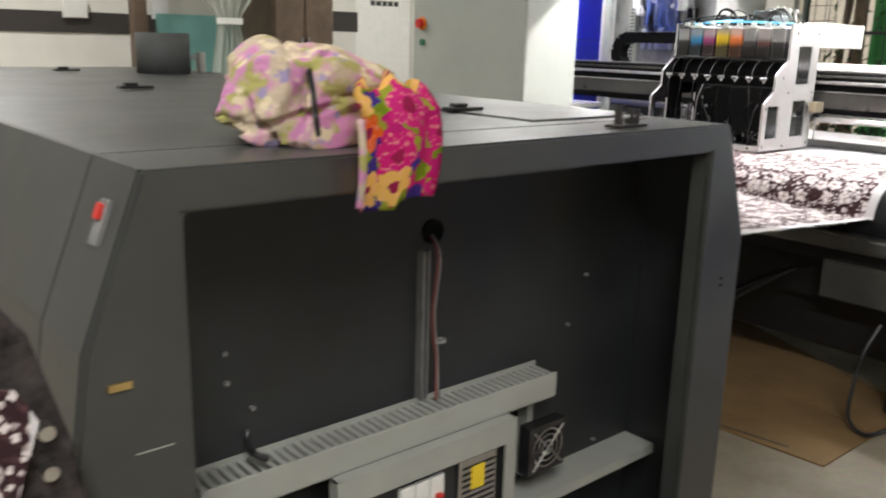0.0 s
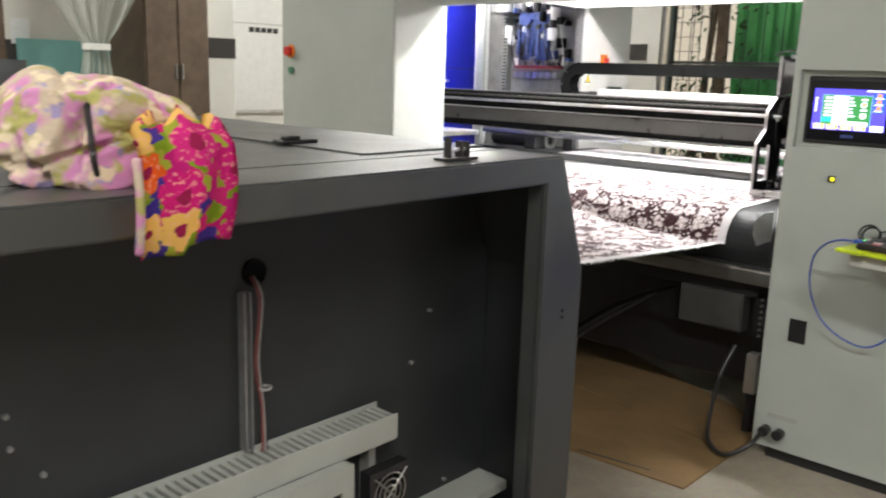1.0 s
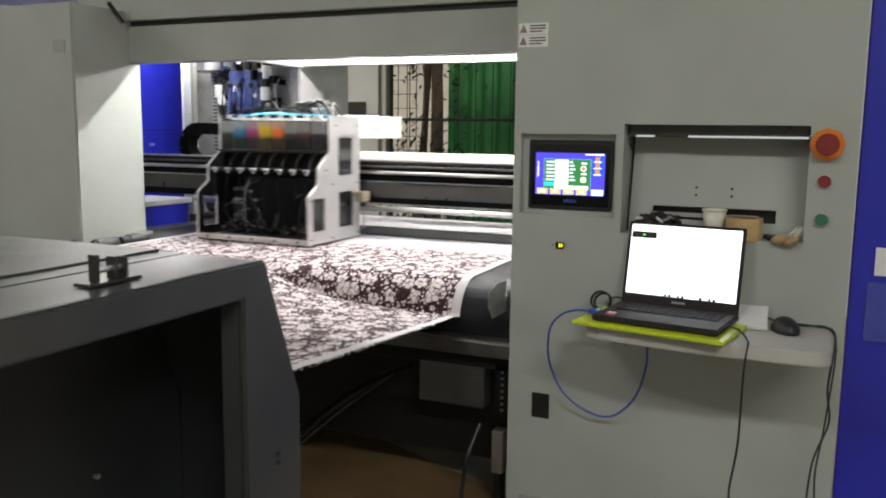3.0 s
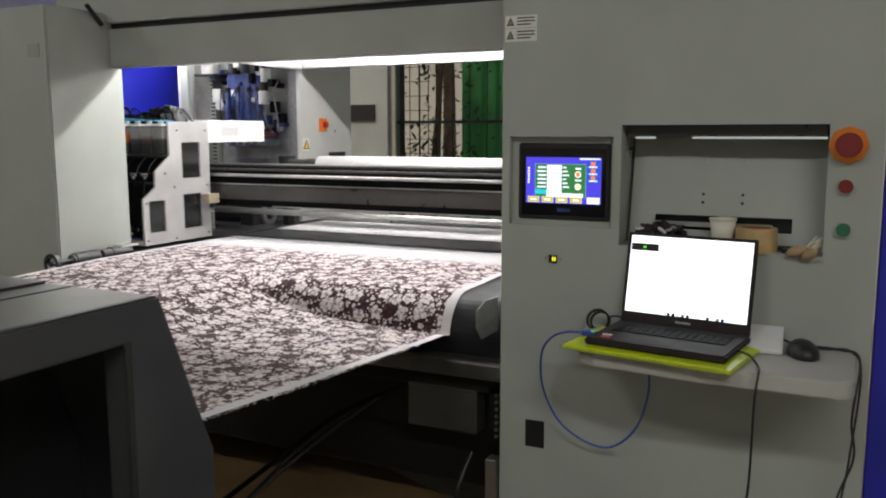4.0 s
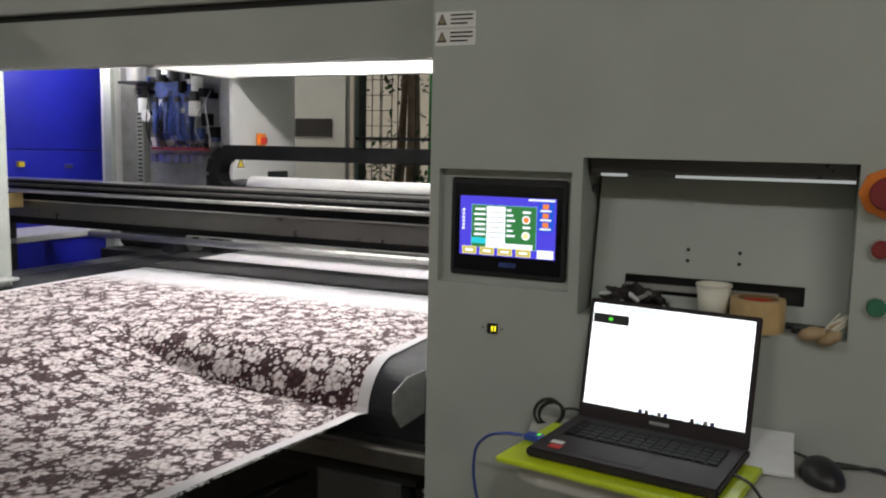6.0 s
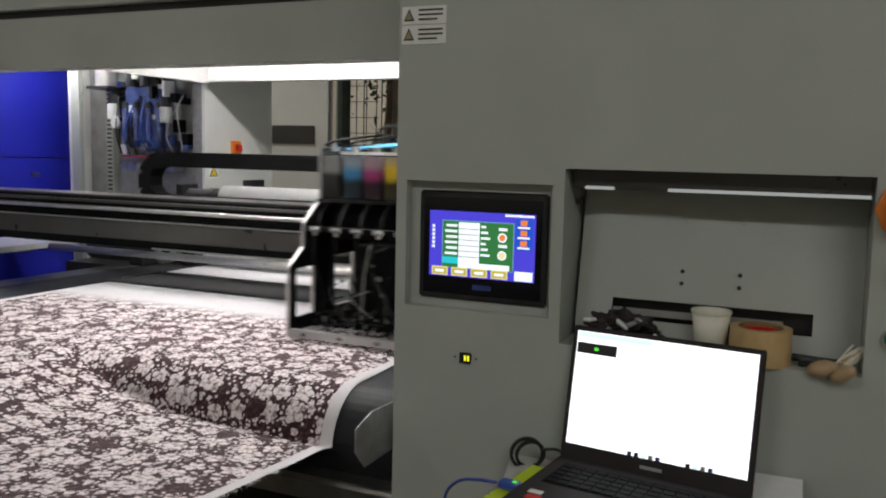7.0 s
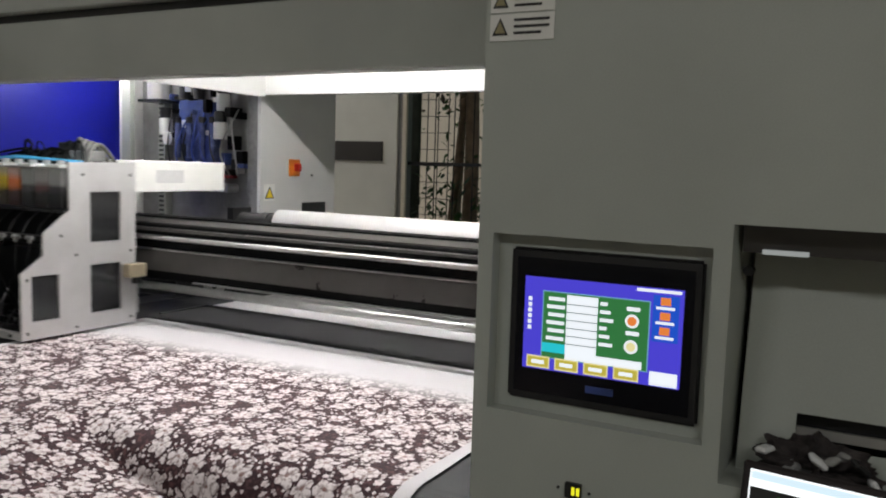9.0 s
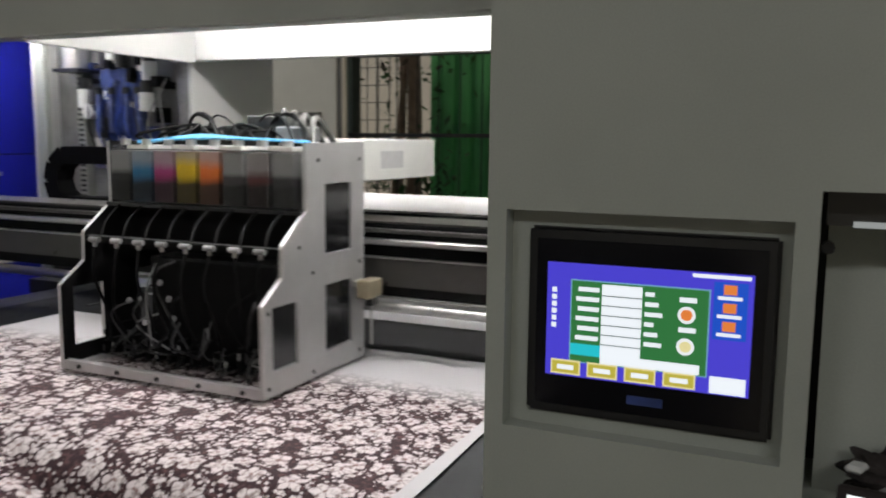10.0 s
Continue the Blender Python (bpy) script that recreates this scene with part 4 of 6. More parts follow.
def bundle():
    b = thing("cloth_bundle", (0.56, 3.35, 1.2), "bundle of flowered cotton scraps lying on the dryer", "cloth")
    gathered_bag("wrap", pose(0.598, 3.235, 1.257, 0, 0, -26), (0.170, 0.118, 0.090), GAUDY_PALE, b)
    part("strap", tube(B(), [(0.562, 3.150, 1.203), (0.553, 3.140, 1.232), (0.556, 3.156, 1.285), (0.570, 3.19, 1.315)], 0.0045, 6), BLACK, b, "dark cord round the bundle")
    part("knot", tube(B(), [(0.690, 3.160, 1.215), (0.698, 3.150, 1.245), (0.700, 3.165, 1.285), (0.690, 3.21, 1.305), (0.68, 3.26, 1.28)], 0.013, 10), GAUDY_PALE, b, "pale twisted collar of cloth")
    # the bright tail that hangs over the edge
    bm = B()
    uvl = bm.loops.layers.uv.new("UVMap")
    nu, nv = 14, 26
    grid = []
    for j in range(nv + 1):
        s = j / nv
        row = []
        for i in range(nu + 1):
            a = i / nu
            top = max(0.0, 1 - s / 0.35)
            w = 0.125 + 0.02 * math.sin(3 * s) - 0.035 * top
            x = 0.640 + (a - 0.5) * w - 0.016 * s + 0.034 * top
            if s < 0.45:
                k = s / 0.45
                y = 3.145 - 0.095 * k
                z = 1.285 - 0.03 * k + 0.026 * math.sin(k * 2.6) + (0.016 * math.sin(a * 13 + 1) + 0.008 * math.sin(a * 29)) * (1 - k) - 0.02 * abs(a - 0.5)
            else:
                k = (s - 0.45) / 0.55
                y = 3.05 - 0.012 * math.sin(k * 3)
                z = 1.262 - (0.128 + (0.012 if a < 0.45 else 0.0)) * k
            y -= 0.009 * math.sin(a * 10 + s * 3) * (0.4 + 0.6 * s)
            row.append(bm.verts.new((x, y, z)))
        grid.append(row)
    for j in range(nv):
        for i in range(nu):
            f = bm.faces.new((grid[j][i], grid[j][i + 1], grid[j + 1][i + 1], grid[j + 1][i]))
            for lp, (ii, jj) in zip(f.loops, ((i, j), (i + 1, j), (i + 1, j + 1), (i, j + 1))):
                lp[uvl].uv = (ii / nu * 0.13 + 0.31, jj / nv * 0.23 + 0.12)
    bmesh.ops.solidify(bm, geom=bm.faces[:], thickness=0.003)
    hem = B()
    edge = [v.co.copy() for v in (r[0] for r in grid)][nv // 2:]
    tube(hem, [p + Vector((-0.003, -0.002, 0)) for p in edge[::3]], 0.0055, 8, 4)
    part("tail_hem", hem, GAUDY_PALE, b, "pale turned-back hem", 0, True)
    part("tail", bm, GAUDY, b, "bright pink, orange and yellow flowered tail", 0, True)
    c = thing("grey_bin", (1.27, 5.42, 1.2), "plain grey round tin on the dryer", "tin")
    part("shell", ring(B(), (1.27, 5.42, 1.2), (1.27, 5.42, 1.355), 0.102, 0.098, 32), BIN, c, "", 0, True)
    part("bottom", cyl(B(), (1.27, 5.42, 1.2), (1.27, 5.42, 1.205), 0.097, seg=32), BIN, c)
    h = thing("clamp_lever", (1.50, 5.5, 1.2), "small chrome clamp lever on the dryer", "clamp")
    part("knob", cyl(B(), (1.46, 5.5, 1.2), (1.46, 5.5, 1.28), 0.02), STEEL, h)
    part("arm", cyl(B(), (1.38, 5.5, 1.26), (1.46, 5.5, 1.26), 0.008), STEEL, h)


def cart():
    """Cloth hung on a black stand in front of the dryer's corner."""
    c = thing("cloth_stand", (-0.1, 2.95, 0), "black stand with patterned cloth hung over it", "stand")
    part("board", prism(B(), [(-0.4, 0.0), (-0.4, 1.2), (-0.05, 1.19), (0.06, 1.15), (0.118, 1.07), (0.15, 0.95), (0.165, 0.84), (0.17, 0.0)], "y", 2.962, 2.975), RAGMAT, c, "", 0.002)
    bm = B()
    prism(bm, [(-0.4, 0.35), (-0.4, 1.08), (0.06, 1.035), (0.10, 1.02), (0.118, 0.985), (0.10, 0.93), (0.075, 0.86), (0.06, 0.35)], "y", 2.948, 2.955)
    uvl = bm.loops.layers.uv.new("UVMap")
    for f in bm.faces:
        for lp in f.loops:
            lp[uvl].uv = (3.452 + 0.118 - lp.vert.co.x + 0.3 * max(0.0, lp.vert.co.z - 1.0), lp.vert.co.z)
    part("cloth", bm, CLOTH, c)
    for z in (0.971, 0.928):
        part("bolt", cyl(B(), (0.124, 2.945, z), (0.124, 2.962, z), 0.008, seg=10), STEEL, c)


# ---- the printer ----
XP = 3.0          # front of the operator cabinet
XL = 3.17         # front of the far cabinet
ZB = 0.865        # belt top


def text_bars(parent, mat, rows):
    for r in rows:
        part("writing_bar", boxes(r), mat, parent)


def hexagon(c, r, t0, t1, mat, parent, name, label=""):
    bm = B()
    cyl(bm, (t0, c[0], c[1]), (t1, c[0], c[1]), r, seg=8)
    return part(name, bm, mat, parent, label, 0.002)


def operator_cabinet():
    c = thing("operator_cabinet", (3.3, 2.66, 0), "tall light grey steel control cabinet of the printer", "control cabinet")
    ys = [2.165, 2.29, 2.816, 2.839, 3.149, 3.172]
    zs = [0.05, 1.10, 1.146, 1.405, 1.437, 2.06]
    holes = {(1, 1), (1, 2), (1, 3), (3, 2)}
    part("front_panel", holed(B(), "x", XP, XP + 0.004, ys, zs, holes), PAINT, c)
    part("side_panel", boxes((XP + 0.004, 3.56, 3.168, 3.172, 0.05, 2.06)), PAINT, c)
    part("side_panel", boxes((XP + 0.004, 5.6, 2.165, 2.169, 0.05, 2.06)), PAINT, c)
    part("plinth", boxes((XP + 0.03, 3.5, 2.2, 3.13, 0.0, 0.05)), BLACK, c)
    part("top_panel", boxes((XP + 0.004, 5.6, 2.169, 3.168, 2.05, 2.06)), PAINT, c)
    # alcove
    part("alcove_wall", boxes((XP + 0.004, 3.174, 2.816, 2.82, 1.10, 1.44)), PAINT, c)
    part("alcove_wall", boxes((XP + 0.004, 3.174, 2.286, 2.29, 1.10, 1.44)), PAINT, c)
    part("alcove_ceiling", boxes((XP + 0.004, 3.17, 2.29, 2.816, 1.437, 1.441)), PAINT, c)
    part("alcove_floor", boxes((XP + 0.004, 3.17, 2.29, 2.816, 1.096, 1.10)), PAINT, c)
    bk = holed(B(), "x", 0, 0.004, [2.291, 2.37, 2.735, 2.806], [0, 0.045, 0.085, 0.31], {(1, 1)})
    for v in bk.verts:
        v.co = Vector((3.075 + v.co.x + v.co.z * 0.20, v.co.y, 1.10 + v.co.z))
    part("alcove_back", bk, PAINT, c)
    # black sheet and box added so that gap and slot look unlit
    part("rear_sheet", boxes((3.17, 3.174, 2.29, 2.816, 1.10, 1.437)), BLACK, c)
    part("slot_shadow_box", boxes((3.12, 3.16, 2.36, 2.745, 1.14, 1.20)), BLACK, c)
    part("slot_bar", boxes((3.098, 3.104, 2.42, 2.735, 1.152, 1.165)), ALU, c)
    for y in (2.50, 2.605):
        for z in (1.222, 1.245, 1.34, 1.365):
            xx = 3.075 + (z - 1.10) * 0.2
            part("screw", cyl(B(), (xx - 0.003, y, z), (xx + 0.002, y, z), 0.004, seg=8), BLACK if z < 1.3 else PAINT, c)
    part("hinge_knob", cyl(B(), (3.075, 2.806, 1.372), (3.09, 2.806, 1.372), 0.007, seg=10), BLACK, c)
    t = thing("alcove_lamp", (3.08, 2.55, 1.40), "slim bright tube in a grey channel under the alcove top", "lamp")
    part("channel", boxes((3.04, 3.075, 2.295, 2.81, 1.40, 1.437)), RAILGREY, t)
    # two thin strips with a faint glow of their own
    part("lamp_tube", boxes((3.034, 3.04, 2.295, 2.63, 1.399, 1.405)), ALCOVE_GLOW, t)
    part("lamp_tube", boxes((3.034, 3.04, 2.73, 2.785, 1.399, 1.405)), ALCOVE_GLOW, t)
    # touch panel in its recess
    part("recess_wall", boxes((XP + 0.004, 3.03, 3.149, 3.152, 1.143, 1.408), (XP + 0.004, 3.03, 2.836, 2.839, 1.143, 1.408), (XP + 0.004, 3.03, 2.839, 3.149, 1.143, 1.146), (XP + 0.004, 3.03, 2.839, 3.149, 1.405, 1.408)), PAINT, c)
    part("recess_back", boxes((3.026, 3.03, 2.839, 3.149, 1.146, 1.405)), PAINT, c)
    touch_panel()
    # counter, sockets, buttons, plates
    m = part("counter_display", boxes((XP - 0.006, XP + 0.004, 2.997, 3.021, 1.038, 1.060)), BLACK, c, "small black counter with lit yellow digits", 0.001)
    for i in range(2):
        y = 3.008 - 0.007 * i
        part("digit", boxes((XP - 0.0075, XP - 0.006, y - 0.002, y + 0.002, 1.044, 1.055)), DIGIT, m)
    for y in (3.032, 2.986):
        part("screw", cyl(B(), (XP - 0.003, y, 1.049), (XP, y, 1.049), 0.002, seg=6), BLACK, c)
    part("blank_cover", boxes((XP - 0.003, XP, 3.028, 3.088, 0.463, 0.548)), BLACK, c, "black rectangular cover", 0.001)
    e = hexagon((2.245, 1.385), 0.047, XP - 0.012, XP, ORANGE, c, "emergency_stop", "orange emergency stop with a red mushroom")
    part("mushroom", cyl(B(), (XP - 0.045, 2.245, 1.385), (XP - 0.012, 2.245, 1.385), 0.031, 0.024, 24), DARKRED, e, "", 0.003)
    for z, mm, nm in ((1.281, DARKRED, "red"), (1.172, GREEN, "green")):
        b = part("push_button", cyl(B(), (XP - 0.016, 2.246, z), (XP, 2.246, z), 0.017, seg=20), mm, c, nm + " round push button", 0.002)
        part("bezel", ring(B(), (XP - 0.006, 2.246, z), (XP, 2.246, z), 0.020, 0.0175), STEEL, b)
    # warning plates: two stacked
    for z0, z1 in ((1.716, 1.751), (1.677, 1.714)):
        p = part("warning_plate", boxes((XP - 0.002, XP, 3.068, 3.169 - 0.004, z0, z1)), WHITE, c, "white warning plate with a black and yellow triangle")
        zm = (z0 + z1) / 2
        tri = B()
        prism(tri, [(3.161, zm - 0.011), (3.137, zm - 0.011), (3.149, zm + 0.013)], "x", XP - 0.003, XP - 0.002)
        q = part("triangle", tri, INK, p)
        tri = B()
        prism(tri, [(3.157, zm - 0.008), (3.141, zm - 0.008), (3.149, zm + 0.008)], "x", XP - 0.0036, XP - 0.003)
        part("triangle_field", tri, FADED, p)
        for i in range(3):
            part("writing_bar", boxes((XP - 0.003, XP - 0.002, 3.075 + 0.012 * (i == 2), 3.128, zm + 0.008 - 0.009 * i, zm + 0.0115 - 0.009 * i)), INK, p)
    # connectors low on the panel
    g = part("connector_plate", boxes((XP - 0.003, XP, 3.02, 3.125, 0.165, 0.185)), DUCT, c)
    for y in (3.125, 3.075):
        part("connector", cyl(B(), (XP - 0.035, y, 0.115), (XP, y, 0.115), 0.019, seg=14), BLACK, c)
    part("foot", cyl(B(), (XP + 0.1, 3.05, 0), (XP + 0.1, 3.05, 0.05), 0.03), STEEL, c)
    # shelf
    corner = [(2.715 - 0.05 * math.sin(radians(9 * k)), 2.25 - 0.05 * math.cos(radians(9 * k))) for k in range(11)]
    s = part("shelf", prism(B(), [(XP, 2.20)] + corner + [(2.665, 2.56), (2.70, 2.80), (2.725, 2.845), (XP, 2.905)], "z", 0.826, 0.866), SHELF, c, "light grey folding shelf with rounded corners", 0.004, seg=2)
    for y in (2.30, 2.74):
        part("hinge_bracket", boxes((2.76, XP, y, y + 0.02, 0.796, 0.826)), PAINT, s)


BEZEL = surface("dark_grey_bezel", (0.018, 0.018, 0.019), 0.4, vary=0.15, scale=20)
DIGIT = glow("counter_digit_glow", (0.85, 0.8, 0.02), 1.6)
SCR_BLUE = glow("screen_blue", (0.065, 0.05, 0.62), 1.4)
SCR_GREEN = glow("screen_green", (0.03, 0.19, 0.05), 1.25)
SCR_WHITE = glow("screen_white", (0.9, 0.95, 1.0), 1.4)
SCR_CYAN = glow("screen_cyan", (0.02, 0.62, 0.72), 1.2)
SCR_YELLOW = glow("screen_yellow", (0.55, 0.47, 0.06), 1.3)
SCR_EDGE = glow("screen_edge_line", (0.25, 0.55, 0.75), 1.0)
SCR_ORANGE = glow("screen_orange", (0.9, 0.25, 0.05), 1.2)
SCR_DEEP = glow("screen_deep_blue", (0.01, 0.09, 0.65), 1.2)
SCR_PALE = glow("screen_pale_yellow", (0.9, 0.8, 0.4), 1.2)
SCR_DARK = glow("screen_dark_text", (0.02, 0.06, 0.02), 0.6)


def touch_panel():
    t = thing("touch_panel", (3.02, 3.0, 1.2), "black framed touch panel showing a blue and green menu", "touch screen")
    part("housing", boxes((3.018, 3.026, 2.850, 3.126, 1.163, 1.386)), BEZEL, t, "", 0.005, seg=2)
    part("glass", boxes((3.0165, 3.018, 2.862, 3.115, 1.175, 1.372)), surface("black_glass", (0.006, 0.006, 0.008), 0.12, vary=0.1), t)
    part("maker_plate", boxes((3.0155, 3.0165, 2.965, 3.005, 1.187, 1.197)), NAVY, t)
    u0, u1, v0, v1 = 3.102, 2.875, 1.345, 1.211
    def item(name, ua, ub, va, vb, mat, level=1):
        x = 3.0163 - 0.0004 * level
        part(name, boxes((x - 0.0004, x, u0 + (u1 - u0) * ua, u0 + (u1 - u0) * ub, v0 + (v1 - v0) * va, v0 + (v1 - v0) * vb)), mat, display)

    display = part("display", boxes((3.0160, 3.0164, u1, u0, v1, v0)), SCR_BLUE, t, "lit blue menu screen")
    item("menu_border", 0.124, 0.806, 0.14, 0.868, SCR_EDGE, 0.5)
    item("menu_field", 0.13, 0.80, 0.15, 0.86, SCR_GREEN, 1)
    item("value_column", 0.285, 0.485, 0.165, 0.78, SCR_WHITE, 2)
    item("cyan_field", 0.13, 0.285, 0.70, 0.80, SCR_CYAN, 2)
    item("white_strip", 0.285, 0.77, 0.775, 0.855, SCR_WHITE, 2)
    for i in range(6):
        item("writing_bar", 0.155 if i % 2 else 0.165, 0.272, 0.20 + 0.085 * i, 0.237 + 0.085 * i, SCR_WHITE, 3)
        item("writing_bar", 0.50, 0.545 + 0.02 * (i % 3), 0.20 + 0.085 * i, 0.235 + 0.085 * i, SCR_WHITE, 3)
    for i in range(6):
        item("rule", 0.285, 0.485, 0.258 + 0.085 * i, 0.266 + 0.085 * i, SCR_DARK, 3)
    for v in (0.22, 0.47):
        item("writing_bar", 0.665, 0.745, v, v + 0.04, SCR_WHITE, 3)
    for v, mm in ((0.365, SCR_ORANGE), (0.63, SCR_PALE)):
        for r, m2, lv in ((0.0095, SCR_WHITE, 3), (0.0065, mm, 4)):
            x = 3.0163 - 0.0004 * lv
            c = (u0 + (u1 - u0) * 0.70, v0 + (v1 - v0) * v)
            part("indicator", cyl(B(), (x - 0.0004, c[0], c[1]), (x, c[0], c[1]), r, seg=20), m2, display)
    item("side_field", 0.82, 0.975, 0.07, 0.54, SCR_DEEP, 1)
    for i in range(3):
        item("icon", 0.865, 0.925, 0.09 + 0.15 * i, 0.17 + 0.15 * i, SCR_ORANGE, 2)
        item("writing_bar", 0.84, 0.95, 0.185 + 0.15 * i, 0.212 + 0.15 * i, SCR_WHITE, 2)
    for i in range(4):
        item("menu_key", 0.03 + 0.19 * i, 0.185 + 0.19 * i, 0.855, 0.985, SCR_PALE, 2)
        item("menu_key_face", 0.038 + 0.19 * i, 0.177 + 0.19 * i, 0.87, 0.97, SCR_YELLOW, 3)
        item("writing_bar", 0.065 + 0.19 * i, 0.15 + 0.19 * i, 0.90, 0.94, SCR_WHITE, 4)
    item("exit_key", 0.82, 0.985, 0.85, 0.99, SCR_WHITE, 2)
    for i in range(6):
        item("writing_bar", 0.028, 0.052, 0.22 + 0.062 * i, 0.262 + 0.062 * i, SCR_WHITE, 2)
    item("writing_bar", 0.72, 0.985, 0.015, 0.045, SCR_WHITE, 2)


def far_cabinet():
    c = thing("far_cabinet", (3.4, 5.75, 0), "light grey steel end cabinet of the printer", "machine cabinet")
    part("body", boxes((XL, 3.575, 5.29, 6.24, 0.06, 1.95)), PAINT, c, "", 0.006, seg=2)
    part("plinth", boxes((XL + 0.03, 3.5, 5.33, 6.2, 0, 0.06)), BLACK, c)
    e = hexagon((6.15, 1.45), 0.04, XL - 0.012, XL, ORANGE, c, "emergency_stop", "orange emergency stop with a red mushroom")
    part("mushroom", cyl(B(), (XL - 0.04, 6.15, 1.45), (XL - 0.012, 6.15, 1.45), 0.026, seg=16), RED, e)
    part("push_button", cyl(B(), (XL - 0.015, 6.145, 1.342), (XL, 6.145, 1.342), 0.02, seg=16), GREEN, c, "green round push button")
    p = part("nameplate", boxes((XL - 0.002, XL, 6.07, 6.17, 1.86, 1.91)), WHITE, c, "small white plate with blue writing")
    for i in range(3):
        part("writing_bar", boxes((XL - 0.003, XL - 0.002, 6.15 - 0.025 * i - 0.018, 6.15 - 0.025 * i, 1.872, 1.898)), NAVY, p)
    part("vent_cover", boxes((XL - 0.003, XL, 5.335, 5.405, 1.735, 1.79)), DUCT, c)
    part("lower_guard", boxes((3.30, 3.60, 5.20, 5.288, 0.70, 0.80)), BLACKM, c)
    part("lower_sill", boxes((3.08, 3.60, 5.20, 5.288, 0.80, 0.834)), BLACKM, c)
    h = part("hinge", boxes((3.46, 3.56, 5.232, 5.286, 0.892, 0.905)), STEEL, c, "bright hinge plate", 0.002)
    part("hinge_pin", cyl(B(), (3.47, 5.235, 0.899), (3.55, 5.235, 0.899), 0.007, seg=10), STEEL, h)
    m = part("edge_motor", cyl(B(), (3.20, 5.245, 0.87), (3.33, 5.245, 0.87), 0.032, seg=20), BLACK, c, "black edge guide motor", 0.004)
    part("motor_cap", cyl(B(), (3.19, 5.245, 0.87), (3.20, 5.245, 0.87), 0.026, seg=20), BLACKM, m)
    m = part("edge_motor", cyl(B(), (3.35, 5.245, 0.872), (3.52, 5.245, 0.872), 0.026, seg=20), BLACK, c, "black edge guide motor", 0.004)
    part("motor_clamp", ring(B(), (3.40, 5.245, 0.872), (3.42, 5.245, 0.872), 0.031, 0.0265, 20), BLACKM, m)
    part("hand_wheel", ring(B(), (3.085, 5.245, 0.868), (3.105, 5.245, 0.868), 0.045, 0.030, 24), BLACK, c, "black hand wheel")
    part("wheel_hub", cyl(B(), (3.085, 5.245, 0.868), (3.19, 5.245, 0.868), 0.012, seg=12), BLACKM, c)
    part("gas_strut", cyl(B(), (3.377, 5.278, 1.973), (3.458, 5.278, 1.895), 0.010), BLACK, c)
    part("gas_strut_rod", cyl(B(), (3.568, 5.28, 1.948), (3.523, 5.278, 1.719), 0.006, seg=8), STEEL, c)


def hood():
    h = thing("printer_hood", (4.3, 4.2, 1.7), "light grey steel hood spanning the printing belt", "machine hood")
    part("front_fascia", boxes((3.50, 3.56, 3.175, 5.288, 1.71, 1.88)), PAINT, h, "", 0.004)
    part("reveal", boxes((3.52, 3.56, 3.175, 5.288, 1.881, 1.905)), BLACK, h)
    part("upper_fascia", boxes((3.49, 3.56, 3.175, 5.60, 1.906, 2.10)), PAINT, h, "", 0.004)
    part("rear_fascia", boxes((5.0, 5.06, 2.17, 5.32, 1.81, 2.08)), PAINT_IN, h)
    part("end_fascia", boxes((3.577, 5.0, 5.29, 5.32, 1.80, 2.08)), PAINT_IN, h)
    part("roof", boxes((3.5, 5.66, 2.17, 6.62, 2.10, 2.12)), PAINT_IN, h)
    for y in (3.3, 3.9, 4.5, 5.1):
        part("screw", cyl(B(), (4.995, y, 1.835), (5.0, y, 1.835), 0.006, seg=8), STEEL, h)
    # the lamp at y 5.85 is added to brighten the far cabinet and blue wall
    for x, y, L in ((3.88, 3.22, 0.98), (3.88, 4.25, 0.98), (4.85, 5.85, 0.60), (4.70, 3.3, 0.9), (4.70, 4.3, 0.9)):
        t = thing("hood_lamp", (x, y + 0.5, 2.0), "white tube lamp under the printer hood (far one added)", "lamp", "tube lamps under the hood")
        part("batten", boxes((x - 0.03, x + 0.03, y, y + L, 2.03, 2.10)), WHITE, t)
        part("lamp_tube", cyl(B(), (x, y + 0.02, 2.0), (x, y + L - 0.02, 2.0), 0.013, seg=12), TUBE_DIM if x > 4.0 else TUBE, t)
        if x < 4.0:
            # unseen sheet, added to keep the front tubes' light off the rear cabinet
            part("reflector", prism(B(), [(x + 0.012, 2.028), (x + 0.052, 1.962), (x + 0.055, 1.964), (x + 0.016, 2.03)], "y", y, y + L), WHITE, t, "bent white sheet added to block light towards the rear")
        for yy in (y + 0.005, y + L - 0.02):
            part("holder", boxes((x - 0.015, x + 0.015, yy, yy + 0.015, 1.98, 2.03)), WHITE, t)


